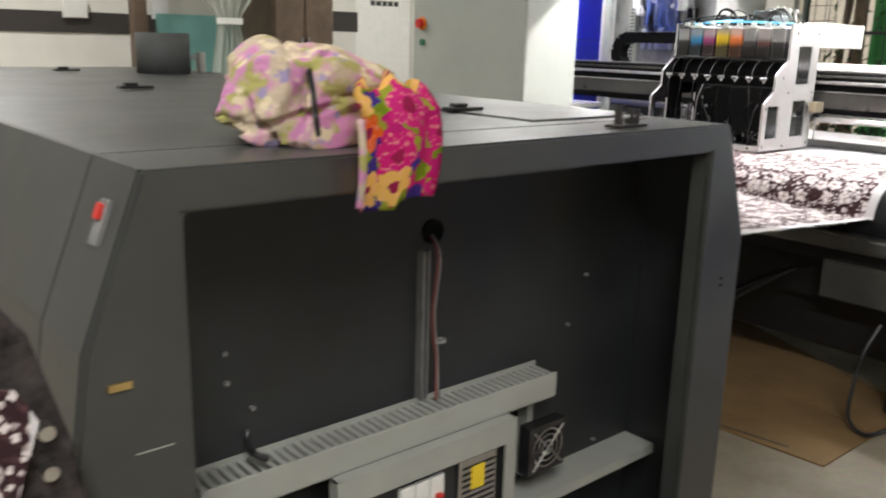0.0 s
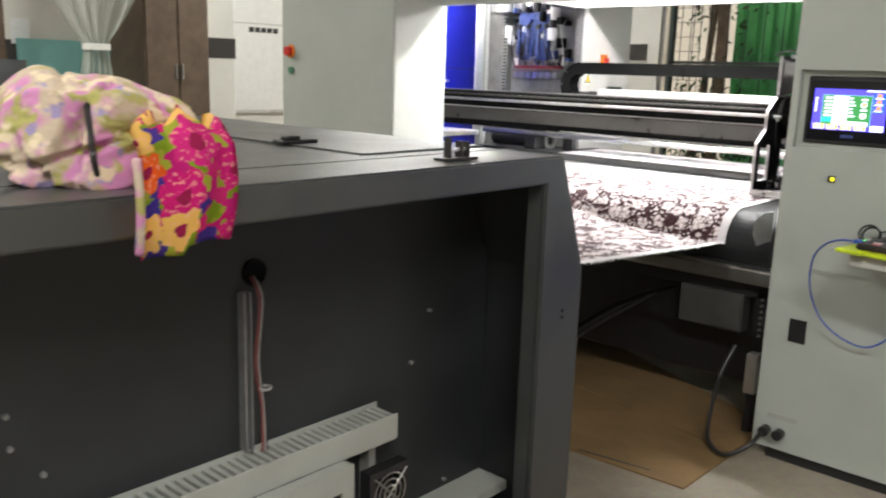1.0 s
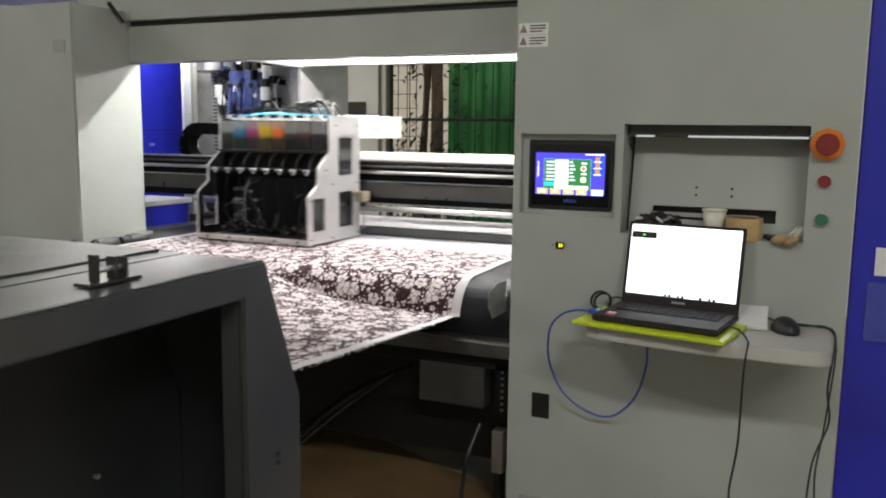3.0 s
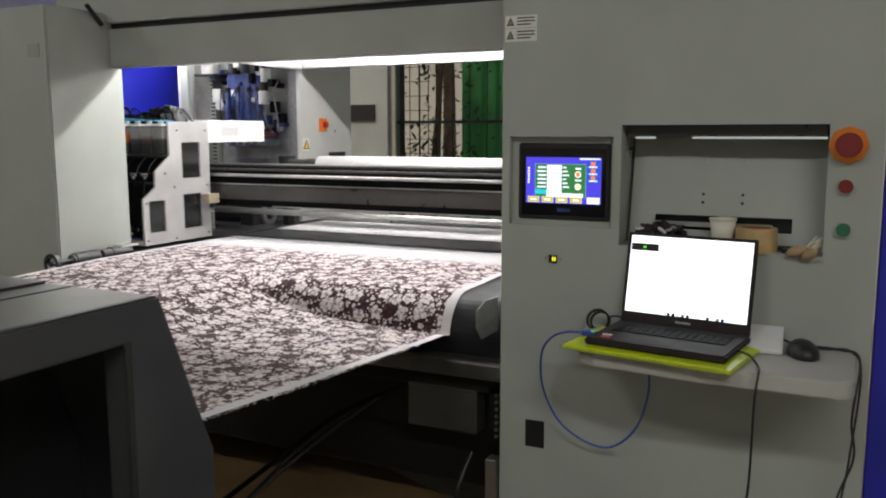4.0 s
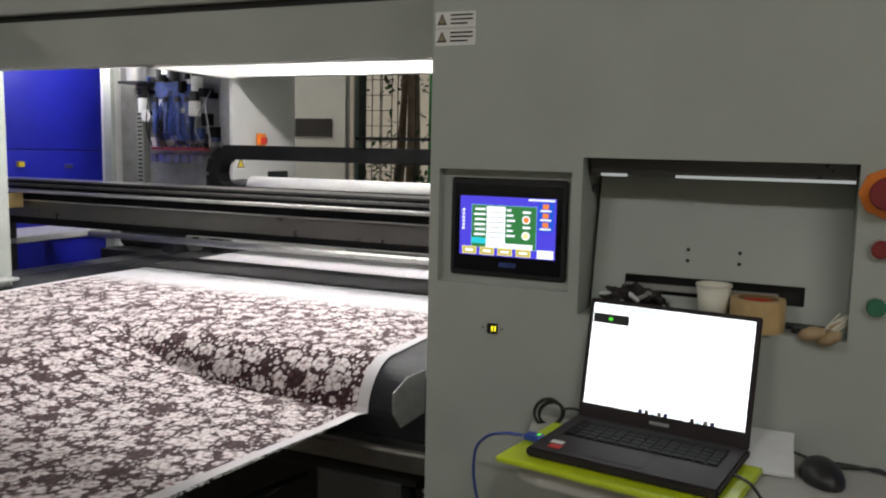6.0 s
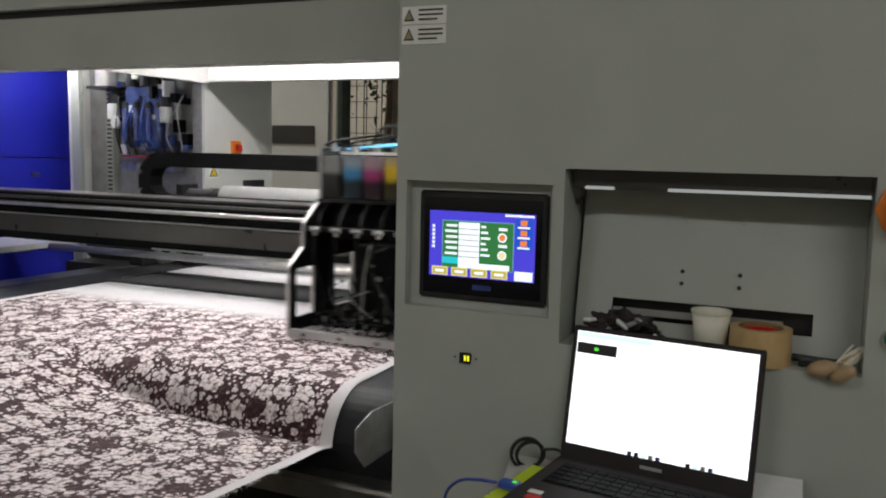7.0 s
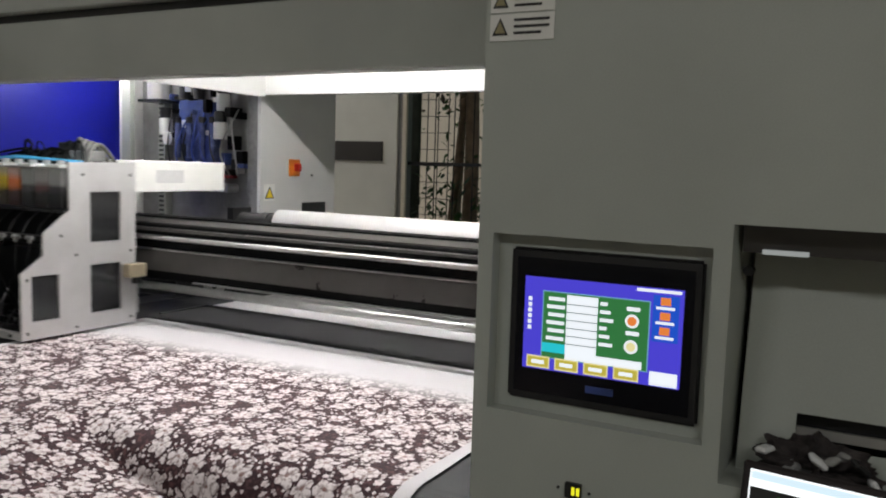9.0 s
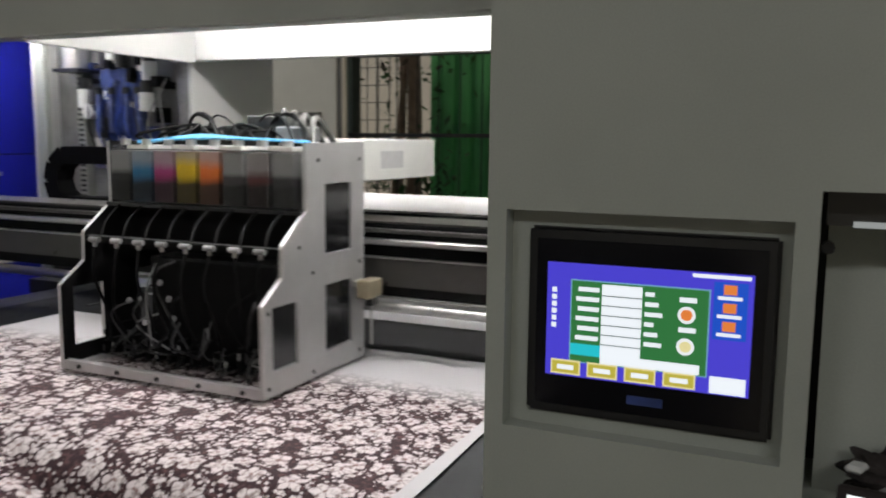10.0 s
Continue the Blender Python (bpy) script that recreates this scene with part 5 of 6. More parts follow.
def rear_cabinet():
    c = thing("rear_cabinet", (5.35, 5.8, 0), "light grey rear cabinet with an open electrical front", "electrical cabinet")
    x0, x1, y0, y1 = 5.02, 5.62, 5.335, 6.29
    part("side_panel", boxes((x0, x1, y0, y0 + 0.02, 0.05, 2.09)), PAINT_IN, c)
    part("side_panel", boxes((x0, x1, y1, y1 + 0.02, 0.05, 2.09)), PAINT_IN, c)
    part("back_panel", boxes((x0 + 0.14, x0 + 0.16, y0 + 0.02, y1, 0.05, 2.09)), PLATEGREY, c)
    part("top_panel", boxes((x0, x1, y0, y1 + 0.02, 2.09, 2.098)), PAINT_IN, c)
    part("bottom_panel", boxes((x0, x1, y0, y1 + 0.02, 0.0, 0.05)), BLACK, c)
    for y in (y0 + 0.02, y1 - 0.06):
        part("door_post", boxes((x0, x0 + 0.03, y, y + 0.06, 0.05, 2.09)), PAINT if y > 6 else MOTOR, c)
    # switch, warning sign, hand hole on the side
    ys = y0
    s = part("main_switch", boxes((5.23, 5.31, ys - 0.012, ys, 1.425, 1.51)), ORANGE, c, "orange main switch with a red knob", 0.003)
    part("knob", boxes((5.255, 5.29, ys - 0.04, ys - 0.012, 1.45, 1.49)), RED, s, "", 0.006)
    w = part("warning_sign", boxes((5.045, 5.125, ys - 0.002, ys, 1.305, 1.385)), WHITE, c, "white sign with a yellow warning triangle")
    tri = B()
    prism(tri, [(5.05, 1.315), (5.12, 1.315), (5.085, 1.375)], "y", ys - 0.003, ys - 0.002)
    part("triangle", tri, INK, w)
    tri = B()
    prism(tri, [(5.06, 1.320), (5.11, 1.320), (5.085, 1.363)], "y", ys - 0.004, ys - 0.003)
    part("triangle_field", tri, YELLOW, w)
    # no opening is cut: a black plate gives the hole's dark inside
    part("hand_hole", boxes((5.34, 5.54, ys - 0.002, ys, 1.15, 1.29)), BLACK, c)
    part("screw", cyl(B(), (5.42, ys - 0.003, 1.43), (5.42, ys, 1.43), 0.006, seg=8), BLACK, c)
    # wiring ducts and devices on the back plate
    xb = x0 + 0.14
    for y in (y0 + 0.085, y1 - 0.22):
        d = part("wiring_duct", boxes((xb - 0.05, xb, y, y + 0.05, 0.9, 2.0)), DUCT, c, "grey slotted wiring duct")
        for i in range(44):
            z = 0.92 + 0.0245 * i
            part("slot", boxes((xb - 0.052, xb - 0.05, y + 0.008, y + 0.042, z, z + 0.011)), BLACK, d)
    edge = part("wiring_duct", boxes((xb - 0.10, xb, y0 + 0.022, y0 + 0.07, 0.9, 2.05)), MOTOR, c, "dull grey slotted duct at the door side")
    for i in range(46):
        z = 0.92 + 0.0245 * i
        part("slot", boxes((xb - 0.102, xb - 0.10, y0 + 0.030, y0 + 0.062, z, z + 0.013)), BLACK, edge)
    part("board", boxes((xb - 0.04, xb, 5.72, 5.98, 1.46, 1.80)), NAVY, c, "blue control board", 0.004)
    rnd = random.Random(9)
    for i in range(44):
        y, z = rnd.uniform(5.50, 6.02), rnd.uniform(1.40, 1.95)
        a, b = rnd.uniform(0.015, 0.05), rnd.uniform(0.02, 0.07)
        part("device", boxes((xb - rnd.uniform(0.05, 0.10), xb - 0.001, y, y + a, z, z + b)), rnd.choice((WHITE, WHITE, BLACK, BLACK, MOTOR, PITCH, NAVY)), c, "", 0.003)
    for y in (5.80, 5.90):
        k = part("filter_bowl", cyl(B(), (xb - 0.075, y, 1.80), (xb - 0.075, y, 1.90), 0.03, seg=16), BLACK, c, "black pressure regulator")
        part("bowl", cyl(B(), (xb - 0.075, y, 1.70), (xb - 0.075, y, 1.80), 0.024, seg=16), CLEAR, k)
    big = part("air_tank", cyl(B(), (xb - 0.075, 6.09, 1.80), (xb - 0.075, 6.09, 2.04), 0.055, seg=24), ALU, c, "bright vertical air cylinder")
    part("tank_bracket", boxes((xb - 0.14, xb, 6.01, 6.17, 1.785, 1.80)), BLACK, big)
    for y, z, mm in ((6.04, 1.62, WHITE), (5.66, 1.60, WHITE), (5.64, 1.74, WHITE)):
        dv = part("pump", cyl(B(), (xb - 0.07, y, z), (xb - 0.07, y, z + 0.085), 0.034, seg=18), mm, c, "white pump with a black head", 0.004)
        part("pump_head", cyl(B(), (xb - 0.07, y, z + 0.085), (xb - 0.07, y, z + 0.14), 0.030, seg=18), BLACK, dv, "", 0.004)
    for y in (5.70, 5.77, 5.86, 5.94):
        bt = part("ink_filter", cyl(B(), (xb - 0.085, y, 1.50), (xb - 0.085, y, 1.68), 0.016, seg=16), MILKY, c, "milky blue filter bottle", 0.003)
        part("filter_cap", cyl(B(), (xb - 0.085, y, 1.68), (xb - 0.085, y, 1.71), 0.018, seg=12), BLACK, bt)
    part("gauge", cyl(B(), (xb - 0.10, 6.0, 1.60), (xb - 0.05, 6.0, 1.60), 0.035, seg=18), WHITE, c)
    part("red_manifold", boxes((xb - 0.08, xb - 0.03, 5.58, 5.98, 1.405, 1.42)), DARKRED, c)
    for i in range(7):
        y = 5.60 + 0.058 * i
        v = part("valve", cyl(B(), (xb - 0.10, y, 1.355), (xb - 0.02, y, 1.355), 0.022, seg=12), STEEL, c, "chrome valve")
        part("valve_bowl", cyl(B(), (xb - 0.075, y, 1.26), (xb - 0.075, y, 1.34), 0.02, seg=12), CLEAR, v)
    for i in range(9):
        y = 5.55 + 0.055 * i
        part("hose", tube(B(), [(xb - 0.06, y, 1.42), (xb - 0.11, y + rnd.uniform(-0.05, 0.05), 1.55), (xb - 0.06, y + rnd.uniform(-0.08, 0.08), 1.75)], 0.004, 6, 6), rnd.choice((GREYWIRE, BLACK, BLUEWIRE, BLACK)), c)
    p = thing("blue_end_panel", (4.3, 6.6, 0), "royal blue steel end wall of the printer", "machine panel")
    part("sheet", boxes((3.58, 5.9, 6.60, 6.62, 0.0, 1.385)), BLUE, p, "", 0.003)
    part("sheet", boxes((3.58, 5.9, 6.60, 6.62, 1.39, 2.09)), BLUE, p, "", 0.003)
    part("backing", boxes((3.58, 5.9, 6.622, 6.63, 0.0, 2.09)), BLACKM, p)
    part("hinge", boxes((5.0, 5.05, 6.592, 6.6, 1.28, 1.30)), STEEL, p)
    part("lock", boxes((4.66, 4.70, 6.58, 6.6, 1.29, 1.32)), YELLOW, p, "yellow lock")
    s = thing("service_tray", (4.4, 6.3, 0), "grey steel tray on a blue cleaning station", "machine tray")
    part("cabinet", boxes((3.70, 4.95, 6.22, 6.58, 0.0, 0.90)), BLUE, s, "blue steel base", 0.004)
    part("tray", boxes((3.68, 4.97, 6.20, 6.59, 0.90, 0.935)), PAINT_IN, s, "", 0.004)
    g = thing("drive_unit", (4.9, 5.75, 0.85), "dark greased drive motor beside the belt", "motor")
    part("base", boxes((4.65, 5.0, 5.42, 5.95, 0.80, 0.86)), BLACKM, g)
    part("motor", cyl(B(), (4.75, 5.55, 0.93), (4.75, 5.85, 0.93), 0.06, seg=20), BLACKM, g)
    part("gearbox", boxes((4.70, 4.95, 5.47, 5.57, 0.86, 1.0)), BLACK, g, "", 0.008)
    part("wheel", ring(B(), (4.85, 5.45, 0.92), (4.85, 5.47, 0.92), 0.07, 0.04, 24), STEEL, g)


def beam():
    b = thing("printer_beam", (4.27, 4.3, 1.0), "black and silver linear guide beam over the belt", "guide beam")
    y0, y1 = 2.2, 6.2
    part("core", boxes((4.16, 4.325, y0, y1, 1.035, 1.248)), PITCH, b, "", 0.004)
    part("face_plate", boxes((4.145, 4.16, y0, y1, 1.072, 1.15)), RAILGREY, b, "grey machined face")
    part("groove_lip", boxes((4.142, 4.16, y0, y1, 1.1505, 1.155)), STEEL, b, "bright machined edge")
    part("lower_edge", boxes((4.146, 4.16, y0, 4.9, 1.037, 1.042)), STEEL, b, "bright machined edge")
    part("guide_rail", boxes((4.13, 4.16, y0, y1, 1.190, 1.206)), STEEL, b, "bright steel guide rail", 0.003)
    part("guide_rail", boxes((4.148, 4.165, y0, y1, 1.222, 1.234)), RAILGREY, b, "dull guide rail", 0.002)
    part("top_cover", boxes((4.16, 4.33, y0, y1, 1.249, 1.254)), RAILGREY, b)
    part("round_bar", cyl(B(), (4.12, y0, 1.018), (4.12, 5.45, 1.018), 0.015, seg=16), STEEL, b, "round steel bar", 0, True)
    part("chain_tray", boxes((4.565, 4.68, 3.6, 6.25, 1.160, 1.172), *[(4.326, 4.565, yy, yy + 0.04, 1.162, 1.170) for yy in (3.7, 4.3, 4.9, 5.5, 6.1)]), BLACKM, b)
    part("end_block", boxes((4.05, 4.13, 5.90, 5.93, 1.12, 1.19)), BRASS, b)
    part("pillar", boxes((4.18, 4.325, 6.2, 6.3, 0.0, 1.25)), BLACKM, b)
    part("pillar", boxes((4.18, 4.325, 2.19, 2.3, 0.0, 1.035)), BLACKM, b)
    r = thing("fabric_roll", (4.85, 4.0, 1.21), "white fabric roll on a dark tube behind the beam", "fabric roll")
    part("roll", cyl(B(), (4.85, 2.4, 1.222), (4.85, 5.07, 1.222), 0.060, seg=32), surface("white_felt", (0.74, 0.73, 0.72), 0.85, vary=0.05, scale=12), r, "", 0, True)
    part("core", cyl(B(), (4.85, 5.07, 1.215), (4.85, 5.29, 1.215), 0.045, seg=24), BLACK, r)
    part("collar", ring(B(), (4.85, 5.12, 1.215), (4.85, 5.16, 1.215), 0.05, 0.04, 24), BLACKM, r)
    part("bearing", boxes((4.79, 4.91, 5.295, 5.33, 1.10, 1.28)), BLACKM, r)
    part("bearing", boxes((4.79, 4.91, 2.36, 2.40, 1.10, 1.28)), BLACKM, r)
    part("stand", boxes((4.82, 4.88, 2.36, 2.40, 0.0, 1.10)), BLACKM, r)
    part("stand", boxes((4.82, 4.88, 5.295, 5.33, 0.0, 1.10)), BLACKM, r)


def belt_and_cloth():
    b = thing("printing_belt", (4.2, 4.3, 0.4), "black rubber printing belt running over a front roller", "conveyor belt")
    cx, cz, r = 3.315, ZB - 0.139, 0.135
    prof = [(5.2, ZB - 0.004)] + [(cx + r * math.sin(a), cz + r * math.cos(a)) for a in (radians(-k * 9) for k in range(0, 21))] + [(5.2, cz - r)]
    bm = B()
    prism(bm, prof, "y", 3.185, 5.50)
    part("belt", bm, RUBBER, b, "", 0, False)
    part("axle", cyl(B(), (cx, 3.174, cz), (cx, 3.185, cz), 0.05), STEEL, b)
    part("edge_plate", prism(B(), [(2.93, 0.835), (2.93, 0.885), (3.0, 0.905), (3.10, 0.90), (3.10, 0.79), (2.97, 0.79)], "y", 3.222, 3.226), MOTOR, b, "bent steel edge plate", 0.0008)
    for i in range(3):
        part("screw", cyl(B(), (2.955 + 0.012 * (i % 2), 3.226, 0.825 + 0.02 * i), (2.955 + 0.012 * (i % 2), 3.23, 0.825 + 0.02 * i), 0.004, seg=8), STEEL, b)
    part("side_frame", boxes((3.10, 5.2, 3.175, 3.183, 0.30, 0.84)), BLACKM, b)
    part("side_frame", boxes((3.30, 5.2, 5.503, 5.52, 0.30, 0.85)), BLACKM, b)
    part("table_edge", boxes((3.40, 5.2, 5.46, 5.66, 0.845, 0.858)), BLACK, b)
    # the cloth: on the belt, round the roller, then peeled away to the dryer
    bm = B()
    uvl = bm.loops.layers.uv.new("UVMap")
    R = r + 0.006
    nU, rows = 96, []
    for i in range(nU + 1):
        y = 3.43 + (5.21 - 3.43) * i / nU
        th = 1.52 * (1 - math.exp(-max(0.0, 4.42 - y) / 0.21))
        pts = []
        for k in range(26):
            x = 5.1 - (5.1 - cx) * k / 25
            pts.append((x, ZB + 0.002, 5.1 - x))
        s0 = pts[-1][2]
        for k in range(1, 15):
            a = th * k / 14
            pts.append((cx - R * math.sin(a), cz + R * math.cos(a) - 0.0, s0 + R * a))
        xe, ze, se = pts[-1]
        endz = 0.868
        L = math.hypot(xe - 1.42, 0.1)
        for k in range(1, 41):
            q = k / 40
            x = xe + (1.42 - xe) * q
            lift = 0.012 * math.exp(-((q - 0.03) / 0.03) ** 2) * (th / 1.57)
            sag = -0.020 * math.sin(math.pi * q) * (0.4 + 0.6 * (1 - th / 1.6))
            ripple = 0.004 * math.sin(y * 5.5 + q * 4) * math.sin(math.pi * q)
            pts.append((x, ze + (endz - ze) * (q ** 0.9) + sag + ripple + lift * 0.4, se + L * q))
        rows.append([(bm.verts.new((x, y + 0.004 * math.sin(s * 6.0) * (1 if i in (0, nU) else 0), z)), (y, 3.75 - s)) for x, z, s in pts])
    for a, b2 in zip(rows, rows[1:]):
        for k in range(len(a) - 1):
            f = bm.faces.new((a[k][0], a[k + 1][0], b2[k + 1][0], b2[k][0]))
            for lp, q in zip(f.loops, (a[k], a[k + 1], b2[k + 1], b2[k])):
                lp[uvl].uv = q[1]
    rim = [v.co.copy() for v, _ in rows[0][44:78]]
    tagged(part("printed_cloth", bm, CLOTH, None, "", 0, True), "wet cotton cloth printed with pale blossoms on plum", "cloth")
    cloth = scene.objects["printed_cloth"]
    rnd = random.Random(21)
    bm = B()
    for _ in range(260):
        k = rnd.randrange(len(rim) - 1)
        x, y, z = rim[k].lerp(rim[k + 1], rnd.random())
        L = rnd.uniform(0.002, 0.006)
        tube(bm, [(x, y + 0.004, z), (x + rnd.uniform(-0.006, 0.006), y - 0.004, z - L * 0.4), (x + rnd.uniform(-0.012, 0.012), y - rnd.uniform(0.0, 0.008), z - L)], 0.0006, 3, 2)
    tagged(part("frayed_threads", bm, PAPER, cloth), kind="stuff")
    # flat dark band laid just over the cloth under the beam
    p = thing("press_strip", (4.43, 4.3, ZB), "flat dark strip across the cloth under the beam", "rubber strip")
    part("strip", boxes((4.205, 4.560, 3.30, 5.225, ZB + 0.004, ZB + 0.0055)), STRIP, p, "", 0.001)
    for y in (3.302, 5.205):
        part("clip", boxes((4.285, 4.540, y, y + 0.018, ZB + 0.0056, ZB + 0.009)), BLACKM, p)
    # under the belt
    f = thing("machine_frame", (3.3, 4.3, 0.0), "aluminium lower frame under the printing belt", "machine frame")
    part("front_rail", boxes((3.13, 3.22, 3.175, 5.28, 0.605, 0.668)), STEEL, f, "bright metal front rail", 0.012, seg=3)
    # rail and tray blackened to carry the shade under the belt
    part("lower_rail", boxes((3.20, 3.30, 3.175, 5.28, 0.54, 0.60)), BLACKM, f, "", 0.003)
    part("drip_tray", boxes((3.28, 3.32, 3.175, 5.28, 0.36, 0.54)), BLACKM, f)
    part("black_duct", boxes((3.33, 3.6, 3.175, 5.28, 0.14, 0.36)), BLACK, f, "", 0.01)
    j = part("junction_box", boxes((3.19, 3.27, 3.335, 3.60, 0.39, 0.545)), BOXGREY, f, "grey junction box", 0.004)
    part("lid", boxes((3.186, 3.19, 3.345, 3.59, 0.40, 0.535)), BOXGREY, j)
    part("terminal_strip", boxes((3.20, 3.24, 3.24, 3.29, 0.38, 0.56)), BLACK, f)
    for i in range(7):
        part("terminal", cyl(B(), (3.195, 3.265, 0.395 + 0.024 * i), (3.20, 3.265, 0.395 + 0.024 * i), 0.006, seg=8), STEEL, f)
    part("leveller", boxes((3.15, 3.20, 3.24, 3.285, 0.17, 0.33)), ALU, f, "aluminium levelling leg", 0.003)
    part("leveller_foot", cyl(B(), (3.175, 3.262, 0.0), (3.175, 3.262, 0.17), 0.02), BLACK, f)
    part("leg", boxes((3.30, 3.38, 5.18, 5.26, 0, 0.54)), BLACKM, f)
    part("leg", boxes((3.34, 3.42, 3.19, 3.26, 0, 0.14)), BLACKM, f)
    part("hose", tube(B(), [(3.18, 3.62, 0.53), (3.05, 3.80, 0.44), (2.85, 3.95, 0.30), (2.5, 4.05, 0.18), (2.1, 4.2, 0.05)], 0.009, 10), PITCH, f, "black hose")
    for o in (0.0, 0.03):
        part("cable", tube(B(), [(3.14, 3.68 + o, 0.5), (2.95, 3.86 + o, 0.34), (2.6, 4.0 - o, 0.16 + o), (2.2, 4.1, 0.08), (1.75, 4.2, 0.02)], 0.006, 8), BLACK, f)


def carriage():
    """Print carriage; y = 0 is the outer face of its near side plate."""
    c = thing("print_carriage", (3.86, 0.0, 0.875), "print carriage with ink tanks in aluminium side plates", "print carriage")
    W = 0.645
    outline = [(3.63, 0.878), (3.63, 1.10), (3.712, 1.155), (3.715, 1.232), (3.815, 1.306), (3.815, 1.472), (4.10, 1.476), (4.10, 0.878)]
    wins = [(3.667, 3.772, 0.935, 1.09), (3.90, 4.032, 0.935, 1.11), (3.90, 4.032, 1.19, 1.37)]

    def plate(y0, y1):
        bm = B()
        edges = []
        for loop in [outline] + [[(a, p), (b, p), (b, q), (a, q)] for a, b, p, q in wins]:
            vs = [bm.verts.new((x, y0, z)) for x, z in loop]
            edges += [bm.edges.new((vs[k], vs[(k + 1) % len(vs)])) for k in range(len(vs))]
        bmesh.ops.triangle_fill(bm, use_beauty=True, use_dissolve=False, edges=edges)
        res = bmesh.ops.extrude_face_region(bm, geom=bm.faces[:])
        bmesh.ops.translate(bm, verts=[g for g in res["geom"] if isinstance(g, bmesh.types.BMVert)], vec=(0, y1 - y0, 0))
        return bm
    part("side_plate", plate(0.0, 0.011), PLATE, c, "satin aluminium side plate")
    part("side_plate", plate(W - 0.011, W), PLATE, c, "satin aluminium side plate")
    # black sheet added for the shade that the tanks throw on this plate
    part("inner_liner", plate(W - 0.0135, W - 0.0115), PITCH, c, "black sheet for the shade on the far side plate")
    for x0, x1, z0, z1 in wins:
        part("inspection_window", boxes((x0 + 0.004, x1 - 0.004, 0.004, 0.0055, z0 + 0.004, z1 - 0.004)), SMOKED, c, "smoked inspection window")
    for x, z in ((3.65, 0.90), (3.84, 0.895), (4.075, 0.90), (3.65, 1.08), (3.84, 1.15), (4.075, 1.15), (3.87, 1.43), (4.075, 1.43), (3.78, 1.22)):
        part("plate_screw", cyl(B(), (x, -0.002, z), (x, 0.0, z), 0.0055, seg=10), RAILGREY, c)
    # bottom and inner structure
    part("bottom_frame", boxes((3.63, 3.65, 0.006, W - 0.006, 0.878, 0.902), (3.65, 4.10, 0.006, 0.03, 0.878, 0.89), (3.65, 4.10, W - 0.03, W - 0.006, 0.878, 0.89), (4.08, 4.10, 0.006, W - 0.006, 0.878, 0.902)), PLATE, c)
    for i in range(5):
        part("frame_screw", cyl(B(), (3.625, 0.06 + 0.13 * i, 0.89), (3.63, 0.06 + 0.13 * i, 0.89), 0.006, seg=8), BLACK, c)
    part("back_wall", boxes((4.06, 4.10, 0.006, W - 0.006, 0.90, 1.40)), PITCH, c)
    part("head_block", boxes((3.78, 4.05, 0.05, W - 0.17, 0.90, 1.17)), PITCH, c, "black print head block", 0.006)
    part("tank_tray", boxes((3.80, 4.06, 0.006, W - 0.006, 1.296, 1.306)), BLACKM, c)
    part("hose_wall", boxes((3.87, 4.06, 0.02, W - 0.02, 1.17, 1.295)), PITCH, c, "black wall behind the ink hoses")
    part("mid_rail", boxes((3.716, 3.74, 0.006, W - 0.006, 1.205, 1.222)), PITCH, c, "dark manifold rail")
    rnd = random.Random(4)
    for i in range(8):
        y1 = W - 0.02 - i * 0.0755
        y0 = y1 - 0.070
        t = part("ink_tank", boxes((3.80, 4.0, y0, y1, 1.308, 1.452)), CLEAR, c, "clear ink tank", 0.004)
        part("ink", boxes((3.806, 3.994, y0 + 0.004, y1 - 0.004, 1.311, 1.446)), FILLS[i], t, "coloured ink")
        part("tank_lid", boxes((3.796, 4.004, y0 - 0.001, y1 + 0.001, 1.452, 1.462)), WHITE if i % 2 else CLEAR, t)
        part("tank_cap", cyl(B(), (3.83, (y0 + y1) / 2, 1.462), (3.83, (y0 + y1) / 2, 1.478), 0.014, seg=12), STEEL, t)
        ym = (y0 + y1) / 2
        v = part("valve", cyl(B(), (3.706, ym - 0.016, 1.214), (3.706, ym + 0.014, 1.214), 0.0075, seg=12), MOTOR, c, "dull metal ink valve")
        part("valve_nut", cyl(B(), (3.704, ym - 0.004, 1.196), (3.704, ym - 0.004, 1.207), 0.006, seg=6), STEEL, v)
        part("valve_hose", tube(B(), [(3.73, ym, 1.22), (3.76, ym + 0.01, 1.26), (3.80, ym, 1.30)], 0.0035, 6, 4), PITCH, v)
        part("ink_hose", tube(B(), [(3.71, ym, 1.20), (3.69, ym + rnd.uniform(-0.02, 0.02), 1.12), (3.72, ym + rnd.uniform(-0.03, 0.03), 1.02), (3.75, ym, 0.93)], 0.004, 6, 5), PITCH, c)
        for k in range(2):
            yy = ym - 0.017 + 0.034 * k
            zt = 0.93 + 0.035 * rnd.random()
            h = part("print_head", boxes((3.74, 3.78, yy - 0.009, yy + 0.009, 0.895, zt)), PITCH, c, "", 0.002)
            part("head_tag", boxes((3.738, 3.74, yy - 0.004, yy + 0.004, zt - 0.03, zt - 0.012)), rnd.choice((BLACKM, MOTOR, BLACKM, GREYWIRE)), h)
    for k in range(26):
        y, z = rnd.uniform(0.04, W - 0.10), rnd.uniform(0.95, 1.18)
        part("loose_wire", tube(B(), [(3.75, y, z), (3.70 + rnd.uniform(-0.02, 0.02), y + rnd.uniform(-0.04, 0.04), z - rnd.uniform(0.02, 0.08)), (3.75, y + rnd.uniform(-0.06, 0.06), 0.92)], rnd.uniform(0.002, 0.0045), 6, 5), rnd.choice((BLACK, BLACKM, BLACK, PITCH, MOTOR)), c)
